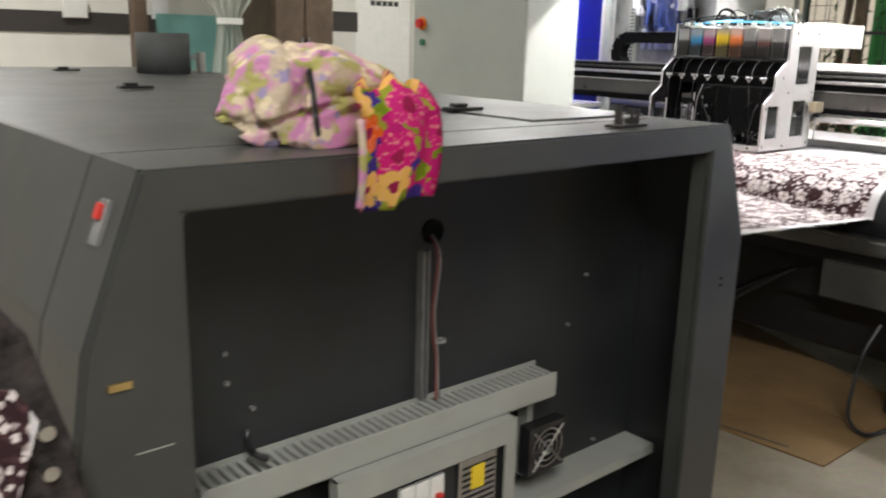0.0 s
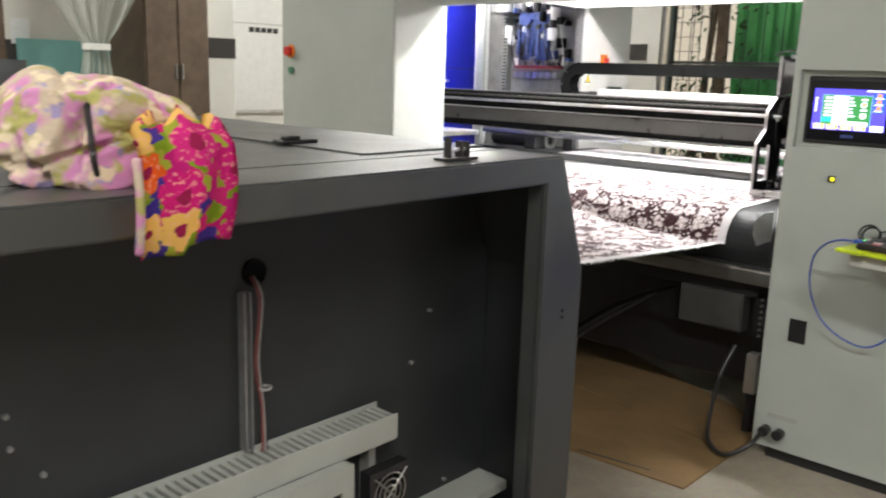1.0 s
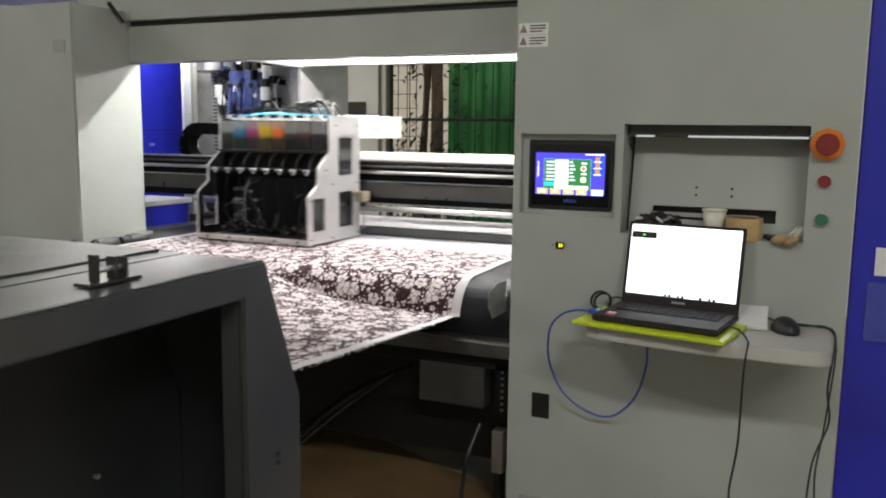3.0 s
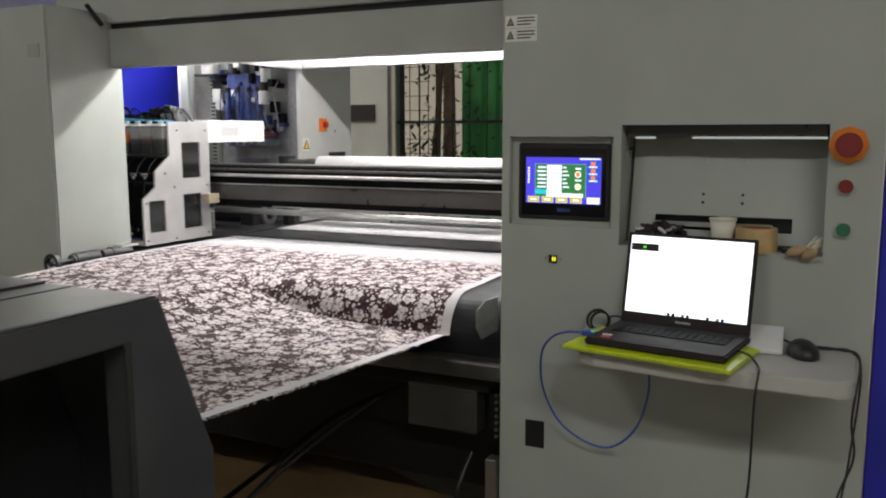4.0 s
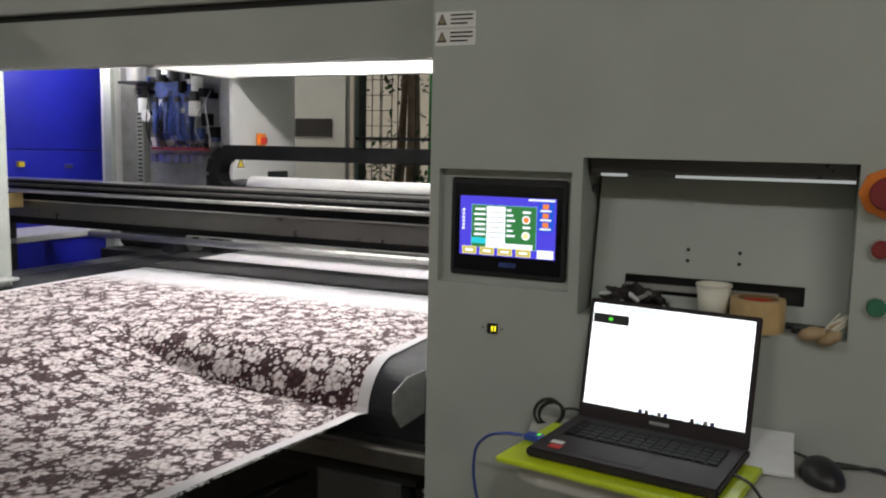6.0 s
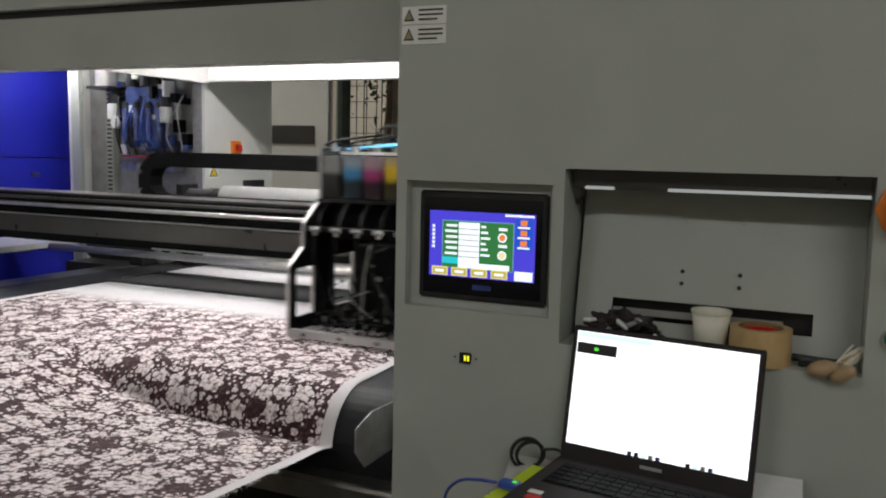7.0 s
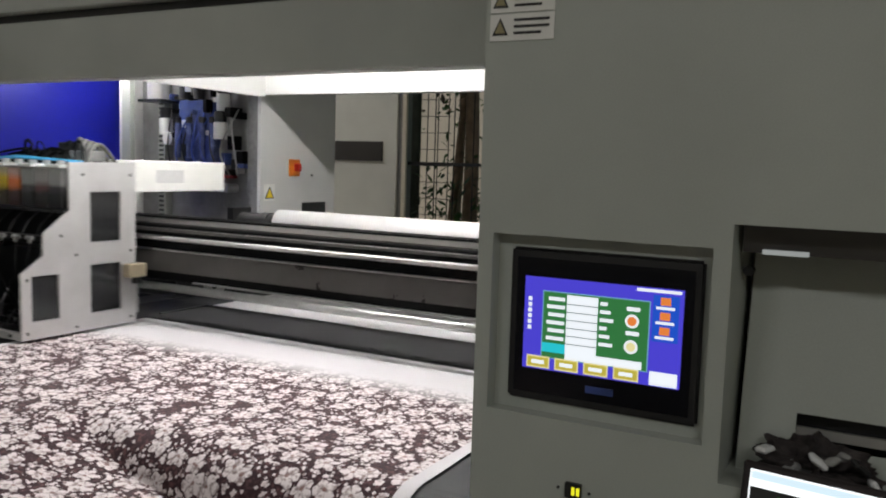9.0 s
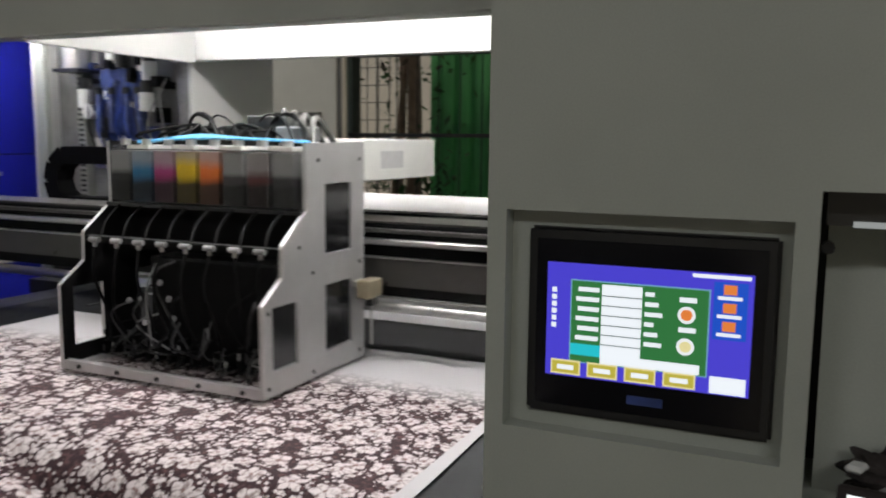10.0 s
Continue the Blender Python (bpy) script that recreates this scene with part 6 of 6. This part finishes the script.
    for k in range(5):
        y, z = rnd.uniform(0.25, W - 0.12), rnd.uniform(0.98, 1.12)
        part("fitting", cyl(B(), (3.735, y, z), (3.75, y + 0.012, z), 0.007, seg=10), MOTOR, c)
    # blue ribbon hoses and cabling over the tanks
    for i in range(4):
        part("blue_hose", tube(B(), [(3.83 + 0.016 * i, W - 0.10, 1.47), (3.84 + 0.018 * i, W - 0.25, 1.480 + 0.003 * i), (3.85 + 0.018 * i, 0.25, 1.482), (3.86 + 0.016 * i, 0.05, 1.475)], 0.0042, 6, 8), SKYBLUE, c, "sky blue air hose")
    for i in range(15):
        y = rnd.uniform(0.06, W - 0.08)
        part("cable_loop", tube(B(), [(3.95, y, 1.47), (3.98 + 0.02 * (i % 3), y + rnd.uniform(-0.08, 0.08), 1.50 + 0.022 * rnd.random()), (4.04, y + rnd.uniform(-0.2, 0.2), 1.485), (4.07, y + rnd.uniform(-0.1, 0.1), 1.44)], rnd.uniform(0.003, 0.0065), 7, 7), PITCH, c)
    part("connector", boxes((3.96, 4.06, 0.11, 0.19, 1.476, 1.515)), MOTOR, c, "", 0.004)
    for i in range(4):
        y = 0.05 + 0.035 * i
        part("ribbon_cable", tube(B(), [(3.93 + 0.02 * i, y, 1.468), (3.97 + 0.01 * i, y + 0.03, 1.52 + 0.008 * i), (4.03, y + 0.05, 1.535 + 0.006 * i), (4.08, y + 0.03, 1.47)], 0.008, 6, 6), BOXGREY, c, "grey ribbon cable")
    part("relay_box", boxes((4.02, 4.09, 0.20, 0.33, 1.50, 1.545)), BLACK, c, "", 0.004)
    for i in range(7):
        y = rnd.uniform(0.08, W - 0.15)
        part("cable_loop", tube(B(), [(3.92, y - 0.10, 1.47), (3.97, y - 0.03, 1.525 + 0.02 * rnd.random()), (4.01, y + 0.06, 1.535 + 0.02 * rnd.random()), (4.06, y + 0.14, 1.47)], rnd.uniform(0.003, 0.005), 7, 8), PITCH, c)
    part("driver_board", boxes((4.0, 4.06, 0.25, 0.5, 1.40, 1.50)), BLACKM, c)
    # white electronics box cantilevered behind
    w = part("electronics_box", boxes((4.102, 4.57, 0.0, 0.34, 1.366, 1.484)), WHITE, c, "white electronics box", 0.003)
    part("box_label", boxes((4.20, 4.34, -0.001, 0.0, 1.40, 1.45)), PAPER2, w)
    part("slider", boxes((4.10, 4.125, 0.10, 0.55, 1.16, 1.28)), MOTOR, c, "grey slide block")
    # sensor on the side
    s = part("sensor_arm", boxes((4.03, 4.08, -0.03, 0.0, 1.085, 1.10)), STEEL, c)
    part("sensor", boxes((4.02, 4.10, -0.06, -0.02, 1.055, 1.105)), TAN, s, "tan proximity sensor", 0.003)
    part("sensor_nozzle", boxes((4.055, 4.085, -0.05, -0.03, 1.03, 1.055)), BLACK, s)
    part("sensor_pin", cyl(B(), (4.07, -0.04, 0.92), (4.07, -0.04, 1.055), 0.004, seg=8), STEEL, s)
    return c


BOXGREY = surface("dark_grey_box", (0.062, 0.062, 0.058), 0.5, vary=0.2, scale=9)
SMOKED = surface("smoked_acrylic", (0.012, 0.012, 0.013), 0.15, vary=0.2, scale=20)
SKYBLUE = surface("sky_blue_hose", (0.06, 0.35, 0.62), 0.4, vary=0.06)
TAN = surface("tan_plastic", (0.25, 0.21, 0.145), 0.5, vary=0.1, scale=30)
PAPER2 = surface("grey_label", (0.52, 0.52, 0.52), 0.7, vary=0.06, scale=40)


def ink_fill(k, colour, level):
    """Ink in a tank: dark settled bottom, its own colour above, then the milky film that it leaves on the wall."""
    m, nt, b = material("ink_fill")
    co = nt.nodes.new("ShaderNodeTexCoord").outputs["Generated"]
    sep = nt.nodes.new("ShaderNodeSeparateXYZ")
    nt.links.new(co, sep.inputs[0])
    wob = node(nt, "ShaderNodeTexNoise", Scale=4.0, Detail=3.0)
    nt.links.new(co, wob.inputs["Vector"])
    h = math_node(nt, "MULTIPLY_ADD", wob.outputs["Fac"], 0.14, math_node(nt, "SUBTRACT", sep.outputs[2], 0.07))
    r = nt.nodes.new("ShaderNodeValToRGB")
    deep = tuple(0.05 * v + 0.002 for v in colour)
    colour = tuple(0.9 * v for v in colour)
    film = tuple(0.25 + 0.28 * v for v in colour)
    for n, (pos, col) in enumerate(((0.36, deep), (0.52, tuple(0.8 * v for v in colour)), (level, colour), (min(0.97, level + 0.2), film))):
        e = r.color_ramp.elements[n] if n < 2 else r.color_ramp.elements.new(pos)
        e.position, e.color = pos, (*col, 1)
    nt.links.new(h, r.inputs[0])
    nt.links.new(r.outputs[0], b.inputs["Base Color"])
    b.inputs["Roughness"].default_value = 0.3
    return m


FILLS = [ink_fill(k, c, v) for k, (c, v) in enumerate((((0.02, 0.018, 0.02), 0.45), ((0.02, 0.20, 0.42), 0.62), ((0.42, 0.035, 0.20), 0.60), ((0.78, 0.52, 0.01), 0.72), ((0.78, 0.17, 0.02), 0.66), ((0.05, 0.04, 0.045), 0.42), ((0.12, 0.03, 0.03), 0.5), ((0.03, 0.025, 0.03), 0.42)))]

LINK, NLINK = 0.066, 50
CH_X, CH_Z, CH_R = 4.62, 1.305, 0.102
Y_ROWS = [(0.0, 4.17), (0.25, 3.885), (0.5, 3.574), (0.75, 3.231), (1.0, 2.891), (1.25, 2.557), (1.42, 2.449), (1.6, 2.563), (1.85, 2.914), (2.1, 3.255), (2.5, 3.78), (2.75, 4.085), (3.0, 4.376), (3.25, 4.667), (3.5, 4.957), (3.72, 5.211), (3.9, 5.3), (4.08, 5.2), (4.3, 4.917), (4.5, 4.673), (4.75, 4.384), (5.0, 4.084), (5.25, 3.77), (5.5, 3.442), (5.75, 3.106), (6.0, 2.772), (6.17, 2.557), (6.34, 2.45), (6.52, 2.578), (6.75, 2.886), (7.0, 3.229), (7.25, 3.562), (7.5, 3.89), (7.75, 4.189), (8.0, 4.478), (8.25, 4.758), (8.5, 5.031), (8.65, 5.219), (8.78, 5.295), (8.9, 5.246), (9.0, 5.142), (9.25, 4.842), (9.5, 4.547), (9.75, 4.256), (10.0, 3.959)]


def y_at(t):
    return float(np.interp(t, [r[0] for r in Y_ROWS], [r[1] for r in Y_ROWS]))


def chain_pose(i, yc):
    """Where link i of the cable chain is when the carriage is at yc: along the upper run, round the bend, back along the lower run."""
    yb = 5.12 + 0.5 * (yc - 2.79) - CH_R
    start = yc + 0.62
    s = (i + 0.5) * LINK
    top = yb - start
    if s < top:
        return pose(CH_X, start + s, CH_Z + CH_R)
    s -= top
    arc = math.pi * CH_R
    if s < arc:
        a = s / CH_R
        return pose(CH_X, yb + CH_R * math.sin(a), CH_Z + CH_R * math.cos(a), -math.degrees(a))
    s -= arc
    return pose(CH_X, yb - s, CH_Z - CH_R, -180)


def cable_chain():
    c = thing("cable_chain", (0, 0, 0), "black plastic cable chain trailing the print carriage", "cable chain")
    bm = boxes((-0.045, -0.038, -0.037, 0.037, -0.035, 0.035), (0.038, 0.045, -0.037, 0.037, -0.035, 0.035), (-0.038, 0.038, -0.026, 0.026, 0.028, 0.035), (-0.038, 0.038, -0.026, 0.026, -0.035, -0.028))
    first = part("chain_link", bm, PITCH, c)
    links = [first]
    for i in range(NLINK - 1):
        o = new("chain_link", first.data)
        o.parent = c
        links.append(o)
    return links


def shelf_things():
    f = thing("folder", (2.80, 2.68, 0.866), "lime green plastic folder under the laptop", "folder")
    ang = -9.4
    bm = boxes((-0.125, 0.12, -0.212, 0.216, 0.0, 0.012))
    bmesh.ops.transform(bm, matrix=pose(2.774, 2.645, 0.867, 0, 0, ang), verts=bm.verts)
    part("cover", bm, LIME, f, "", 0.003)
    bm = boxes((-0.134, -0.125, -0.205, 0.22, 0.002, 0.009), (-0.12, 0.09, 0.217, 0.232, 0.002, 0.004))
    bmesh.ops.transform(bm, matrix=pose(2.774, 2.645, 0.867, 0, 0, ang), verts=bm.verts)
    part("clear_sleeve", bm, CLEAR, f)
    # laptop, in its own space: x back, y to its left
    l = thing("laptop", (0, 0, 0), "open dark grey laptop with a bright white screen", "laptop")
    part("base", boxes((-0.125, 0.115, -0.177, 0.177, 0.0, 0.018)), LAPTOP, l, "", 0.004, seg=2)
    kb = part("keyboard_well", boxes((-0.02, 0.085, -0.15, 0.15, 0.0182, 0.0188)), PITCH, l)
    for r in range(5):
        for k in range(14):
            x, y = -0.015 + 0.0195 * r, -0.147 + 0.0211 * k
            part("key", boxes((x, x + 0.016, y, y + 0.0175, 0.0188, 0.0206)), PITCH, kb)
    part("touchpad", boxes((-0.105, -0.035, -0.04, 0.065, 0.018, 0.0185)), LAPTOP, l)
    part("sticker", boxes((-0.10, -0.08, 0.12, 0.145, 0.0181, 0.0186)), RED, l)
    part("sticker", boxes((-0.075, -0.06, 0.125, 0.15, 0.0181, 0.0186)), WHITE, l)
    lid = pose(0.115, 0, 0.014, 0, 11, 0)

    def lidpart(name, rows, mat, parent, bev=0.0, label=""):
        bm = boxes(*rows)
        bmesh.ops.transform(bm, matrix=lid, verts=bm.verts)
        return part(name, bm, mat, parent, label, bev)
    d = lidpart("lid", [(-0.003, 0.006, -0.174, 0.174, 0.0, 0.252)], LAPTOP, l, 0.003)
    s = lidpart("screen", [(-0.0042, -0.0030, -0.164, 0.164, 0.032, 0.243)], LAPSCREEN, d, 0, "bright white document window")
    lidpart("title_bar", [(-0.0048, -0.0042, 0.02, 0.162, 0.232, 0.241)], SCR_PALEBLUE, s)
    k = lidpart("chat_window", [(-0.0050, -0.0043, 0.085, 0.162, 0.202, 0.222)], INK, s)
    lidpart("chat_icon", [(-0.0056, -0.0050, 0.120, 0.128, 0.209, 0.215)], GREENLIT, k)
    for i in range(9):
        y = 0.045 - 0.013 * i - 0.04 * (i > 4)
        lidpart("taskbar_icon", [(-0.0050, -0.0043, y - 0.008, y, 0.032, 0.039)], (NAVY, INK, SCR_PALEBLUE, GREYWIRE)[i % 4], s)
    lidpart("maker_mark", [(-0.0042, -0.003, -0.02, 0.02, 0.013, 0.019)], GREYWIRE, d)
    part("plug", boxes((-0.06, -0.035, 0.18, 0.215, 0.004, 0.016)), BLUEWIRE, l, "blue network plug", 0.002)
    part("plug_light", boxes((-0.05, -0.042, 0.184, 0.192, 0.016, 0.0168)), GREENLIT, l)
    l.matrix_basis = pose(2.808, 2.634, 0.880, 0, 0, -8)
    m = thing("computer_mouse", (2.87, 2.318, 0.866), "black wired computer mouse on the shelf", "mouse")
    bm = B()
    bmesh.ops.create_uvsphere(bm, u_segments=24, v_segments=14, radius=1)
    for v in bm.verts:
        v.co = Vector((v.co.x * 0.058, v.co.y * 0.036, max(v.co.z, -0.15) * 0.036 + 0.006))
    bmesh.ops.transform(bm, matrix=pose(2.875, 2.318, 0.867, 0, 0, 20), verts=bm.verts)
    part("shell", bm, BLACK, m, "", 0, True)
    part("wheel", cyl(B(), (2.848, 2.304, 0.878), (2.852, 2.316, 0.878), 0.006), BLACKM, m)
    part("lead", tube(B(), [(2.915, 2.30, 0.88), (2.95, 2.265, 0.872), (2.955, 2.21, 0.872), (2.92, 2.185, 0.82), (2.90, 2.20, 0.60), (2.88, 2.215, 0.45), (2.90, 2.20, 0.2), (2.85, 2.25, 0.005)], 0.0028, 6), BLACK, m, "black lead")
    p = thing("paper_pad", (2.93, 2.42, 0.866), "folded white sheets of paper beside the laptop", "paper")
    bm = boxes((-0.075, 0.07, -0.045, 0.04, 0.0, 0.004))
    bmesh.ops.transform(bm, matrix=pose(2.925, 2.412, 0.888, 0, -15, 3), verts=bm.verts)
    part("sheets", bm, PAPER, p)
    bm = boxes((-0.072, 0.068, -0.043, 0.038, 0.0045, 0.006))
    bmesh.ops.transform(bm, matrix=pose(2.925, 2.412, 0.888, 0, -15, 0), verts=bm.verts)
    part("top_sheet", bm, PAPER, p)
    q = thing("power_lead", (2.9, 2.4, 0.866), "thin black power lead hanging off the shelf", "cable")
    part("cord", tube(B(), [(2.77, 2.462, 0.89), (2.74, 2.43, 0.888), (2.70, 2.405, 0.872), (2.645, 2.40, 0.872), (2.625, 2.405, 0.80), (2.65, 2.41, 0.6), (2.66, 2.425, 0.45), (2.66, 2.40, 0.38), (2.66, 2.41, 0.25), (2.62, 2.43, 0.12), (2.58, 2.45, 0.006)], 0.003, 6), BLACK, q)
    part("plug", cyl(B(), (2.79, 2.475, 0.89), (2.77, 2.462, 0.89), 0.004, seg=8), BLACK, q)
    q2 = thing("power_lead", (2.97, 2.36, 0.866), "thin black power lead hanging off the shelf", "cable")
    part("cord", tube(B(), [(2.96, 2.37, 0.884), (2.965, 2.33, 0.873), (2.96, 2.24, 0.872), (2.92, 2.19, 0.86), (2.87, 2.20, 0.72), (2.88, 2.19, 0.62), (2.86, 2.225, 0.5), (2.87, 2.235, 0.3), (2.9, 2.24, 0.1), (2.86, 2.2, 0.006)], 0.003, 6), BLACK, q2)
    n = thing("network_cable", (2.9, 2.9, 0.85), "blue network cable looping below the shelf", "cable")
    part("cord", tube(B(), [(2.79, 2.86, 0.889), (2.795, 2.90, 0.885), (2.84, 2.955, 0.855), (2.90, 3.005, 0.79), (2.94, 3.015, 0.68), (2.95, 2.97, 0.58), (2.955, 2.89, 0.525), (2.955, 2.81, 0.52), (2.95, 2.74, 0.59), (2.93, 2.705, 0.70), (2.90, 2.70, 0.80)], 0.0032, 8), BLUEWIRE, n)
    a = thing("coiled_adapter", (2.93, 2.86, 0.85), "small coil of black cable behind the laptop", "cable")
    part("coil", ring(B(), (2.945, 2.855, 0.89), (2.952, 2.858, 0.89), 0.033, 0.027, 24), BLACK, a)
    part("coil", ring(B(), (2.952, 2.85, 0.887), (2.957, 2.853, 0.888), 0.030, 0.024, 24), BLACK, a)
    part("lead", tube(B(), [(2.95, 2.83, 0.90), (2.955, 2.80, 0.905), (2.955, 2.77, 0.89)], 0.003, 6), BLACK, a)
    # in the alcove
    zf = 1.10
    c = thing("paper_cup", (3.045, 2.542, zf), "cream paper cup in the alcove", "cup")
    part("wall", ring(B(), (3.045, 2.542, zf), (3.045, 2.542, zf + 0.082), 0.025, 0.0232, 28), CUPMAT, c, "", 0, True)
    wall = c.children[0].data
    for v in wall.vertices:
        k = 1 + 0.38 * v.co.z / 0.082
        v.co.x *= k
        v.co.y *= k
    part("rim", ring(B(), (3.045, 2.542, zf + 0.080), (3.045, 2.542, zf + 0.085), 0.0365, 0.0325, 28), CUPMAT, c)
    part("bottom", cyl(B(), (3.045, 2.542, zf + 0.004), (3.045, 2.542, zf + 0.007), 0.024, seg=28), CUPMAT, c)
    t = thing("tape_roll", (3.035, 2.455, zf), "roll of tan packing tape lying in the alcove", "tape roll")
    part("tape", ring(B(), (3.036, 2.455, zf), (3.036, 2.455, zf + 0.064), 0.053, 0.039, 36), TAPE, t)
    part("core", ring(B(), (3.036, 2.455, zf), (3.036, 2.455, zf + 0.0645), 0.0388, 0.036, 36), CARD, t, "red printed cardboard core")
    part("core_print", ring(B(), (3.036, 2.455, zf + 0.012), (3.036, 2.455, zf + 0.058), 0.0358, 0.0352, 36), RED, t)
    r = thing("black_rag", (3.05, 2.70, zf), "crumpled black rag in the alcove", "rag")
    rnd = random.Random(12)
    bm = B()
    bmesh.ops.create_icosphere(bm, subdivisions=5, radius=1.0)
    for v in bm.verts:
        n2 = 1 + 0.55 * noise.noise(v.co * 1.9 + Vector((3.0, 0, 0))) + 0.35 * noise.noise(v.co * 4.5) + 0.12 * noise.noise(v.co * 11)
        v.co = Vector((3.05 + v.co.x * 0.032 * n2, 2.705 + v.co.y * 0.066 * n2, zf + 0.024 + v.co.z * 0.034 * n2))
        v.co.z = max(v.co.z, zf + 0.001)
    part("cloth", bm, RAGMAT, r)
    rnd = random.Random(19)
    for i in range(9):
        bm = boxes((-0.009, 0.009, -0.013, 0.013, -0.004, 0.004))
        bmesh.ops.transform(bm, matrix=pose(3.022 + rnd.uniform(-0.008, 0.02), 2.765 - 0.016 * i, zf + 0.02 + rnd.uniform(0, 0.034), rnd.uniform(-60, 60), rnd.uniform(-60, 60), rnd.uniform(0, 180)), verts=bm.verts)
        part("scrap", bm, (PAPER, GREYWIRE, MOTOR, BLACK)[i % 4], r, "scrap of cloth and foil", 0.003)
    k = thing("brush", (3.0, 2.315, zf), "worn wooden brush with pale bristles on the ledge", "brush")
    for x, y, zz, ry, rz in ((2.985, 2.352, zf + 0.012, 18, 62), (2.980, 2.322, zf + 0.008, 24, 48)):
        bm = B()
        bmesh.ops.create_uvsphere(bm, u_segments=16, v_segments=10, radius=1)
        for v in bm.verts:
            q = 1 + 0.18 * noise.noise(v.co * 1.7 + Vector((x * 9, 0, 0)))
            v.co = Vector((v.co.x * 0.030 * q, v.co.y * 0.014 * q, v.co.z * 0.014 * q))
        bmesh.ops.transform(bm, matrix=pose(x, y, zz, 0, ry, rz), verts=bm.verts)
        part("handle", bm, WOOD, k, "worn tan wooden grip", 0, True)
    rnd = random.Random(31)
    for i in range(34):
        a = Vector((3.004 + rnd.uniform(-0.006, 0.006), 2.332 - 0.026 * i / 34, zf + 0.018 + rnd.uniform(0, 0.008)))
        e = a + Vector((0.02 + rnd.uniform(0, 0.01), -0.018 - rnd.uniform(0, 0.016), 0.018 + rnd.uniform(-0.004, 0.008)))
        part("bristle", cyl(B(), a, e, 0.0017, seg=5), CUPMAT if i % 4 else WOOD, k)
    z = thing("tool_clutter", (3.05, 2.345, zf), "small dark hand tools lying in the alcove", "tools")
    part("pliers", boxes((3.03, 3.045, 2.31, 2.39, zf, zf + 0.012)), BLACKM, z, "", 0.003)
    part("screwdriver", cyl(B(), (3.055, 2.31, zf + 0.008), (3.07, 2.40, zf + 0.008), 0.007, seg=8), BLACK, z)


SCR_PALEBLUE = glow("screen_pale_blue", (0.72, 0.9, 1.0), 1.4)
GREENLIT = glow("green_indicator", (0.1, 0.85, 0.05), 1.2)


def floor_things():
    k = thing("cardboard_sheet", (3.0, 3.7, 0), "flattened brown cardboard on the floor under the belt", "cardboard")
    part("sheet", prism(B(), [(2.56, 3.22), (3.25, 3.21), (3.9, 4.9), (2.62, 4.95), (2.50, 4.1)], "z", 0.001, 0.006), CARD, k)
    part("flap", prism(B(), [(2.95, 3.22), (3.30, 3.215), (3.9, 4.6), (3.2, 4.6)], "z", 0.0065, 0.0115), CARD, k, "upper layer")
    part("edge_crack", prism(B(), [(2.545, 3.64), (2.556, 3.63), (2.60, 3.36), (2.59, 3.37)], "z", 0.0065, 0.0072), BLACK, k)
    c = thing("power_cable", (2.95, 3.13, 0.1), "thick black power cable looping to the cabinet", "cable")
    part("cord", tube(B(), [(2.965, 3.125, 0.115), (2.90, 3.15, 0.07), (2.87, 3.22, 0.025), (2.93, 3.31, 0.04), (3.02, 3.345, 0.14), (3.06, 3.34, 0.26), (3.12, 3.32, 0.36)], 0.008, 8), BLACK, c)
    p = thing("blue_side_panel", (3.04, 1.7, 0), "royal blue steel side door of the printer", "machine panel")
    part("sheet", boxes((3.03, 3.05, 1.2, 2.16, 0.05, 2.2)), BLUE, p, "", 0.004)
    part("plinth", boxes((3.06, 3.2, 1.2, 2.16, 0, 0.05)), BLACK, p)
    part("notice", boxes((3.026, 3.03, 1.90, 2.10, 1.02, 1.10)), PAPER, p, "white paper notice")
    part("reflective_label", boxes((3.026, 3.03, 1.90, 2.115, 0.83, 1.0)), SCUFF, p)


SCUFF = surface("glossy_blue_film", (0.05, 0.07, 0.38), 0.2, vary=0.2, scale=8)

hall()
outside()
back_of_hall()
dryer()
bundle()
cart()
operator_cabinet()
far_cabinet()
hood()
rear_cabinet()
beam()
belt_and_cloth()
CARRIAGE = carriage()
LINKS = cable_chain()
shelf_things()
floor_things()


def motions():
    walk(CARRIAGE, [(t, pose(3.86, y, 0.875)) for t, y in Y_ROWS])
    for i, link in enumerate(LINKS):
        walk(link, [(k / 10, chain_pose(i, y_at(k / 10))) for k in range(101)])


motions()
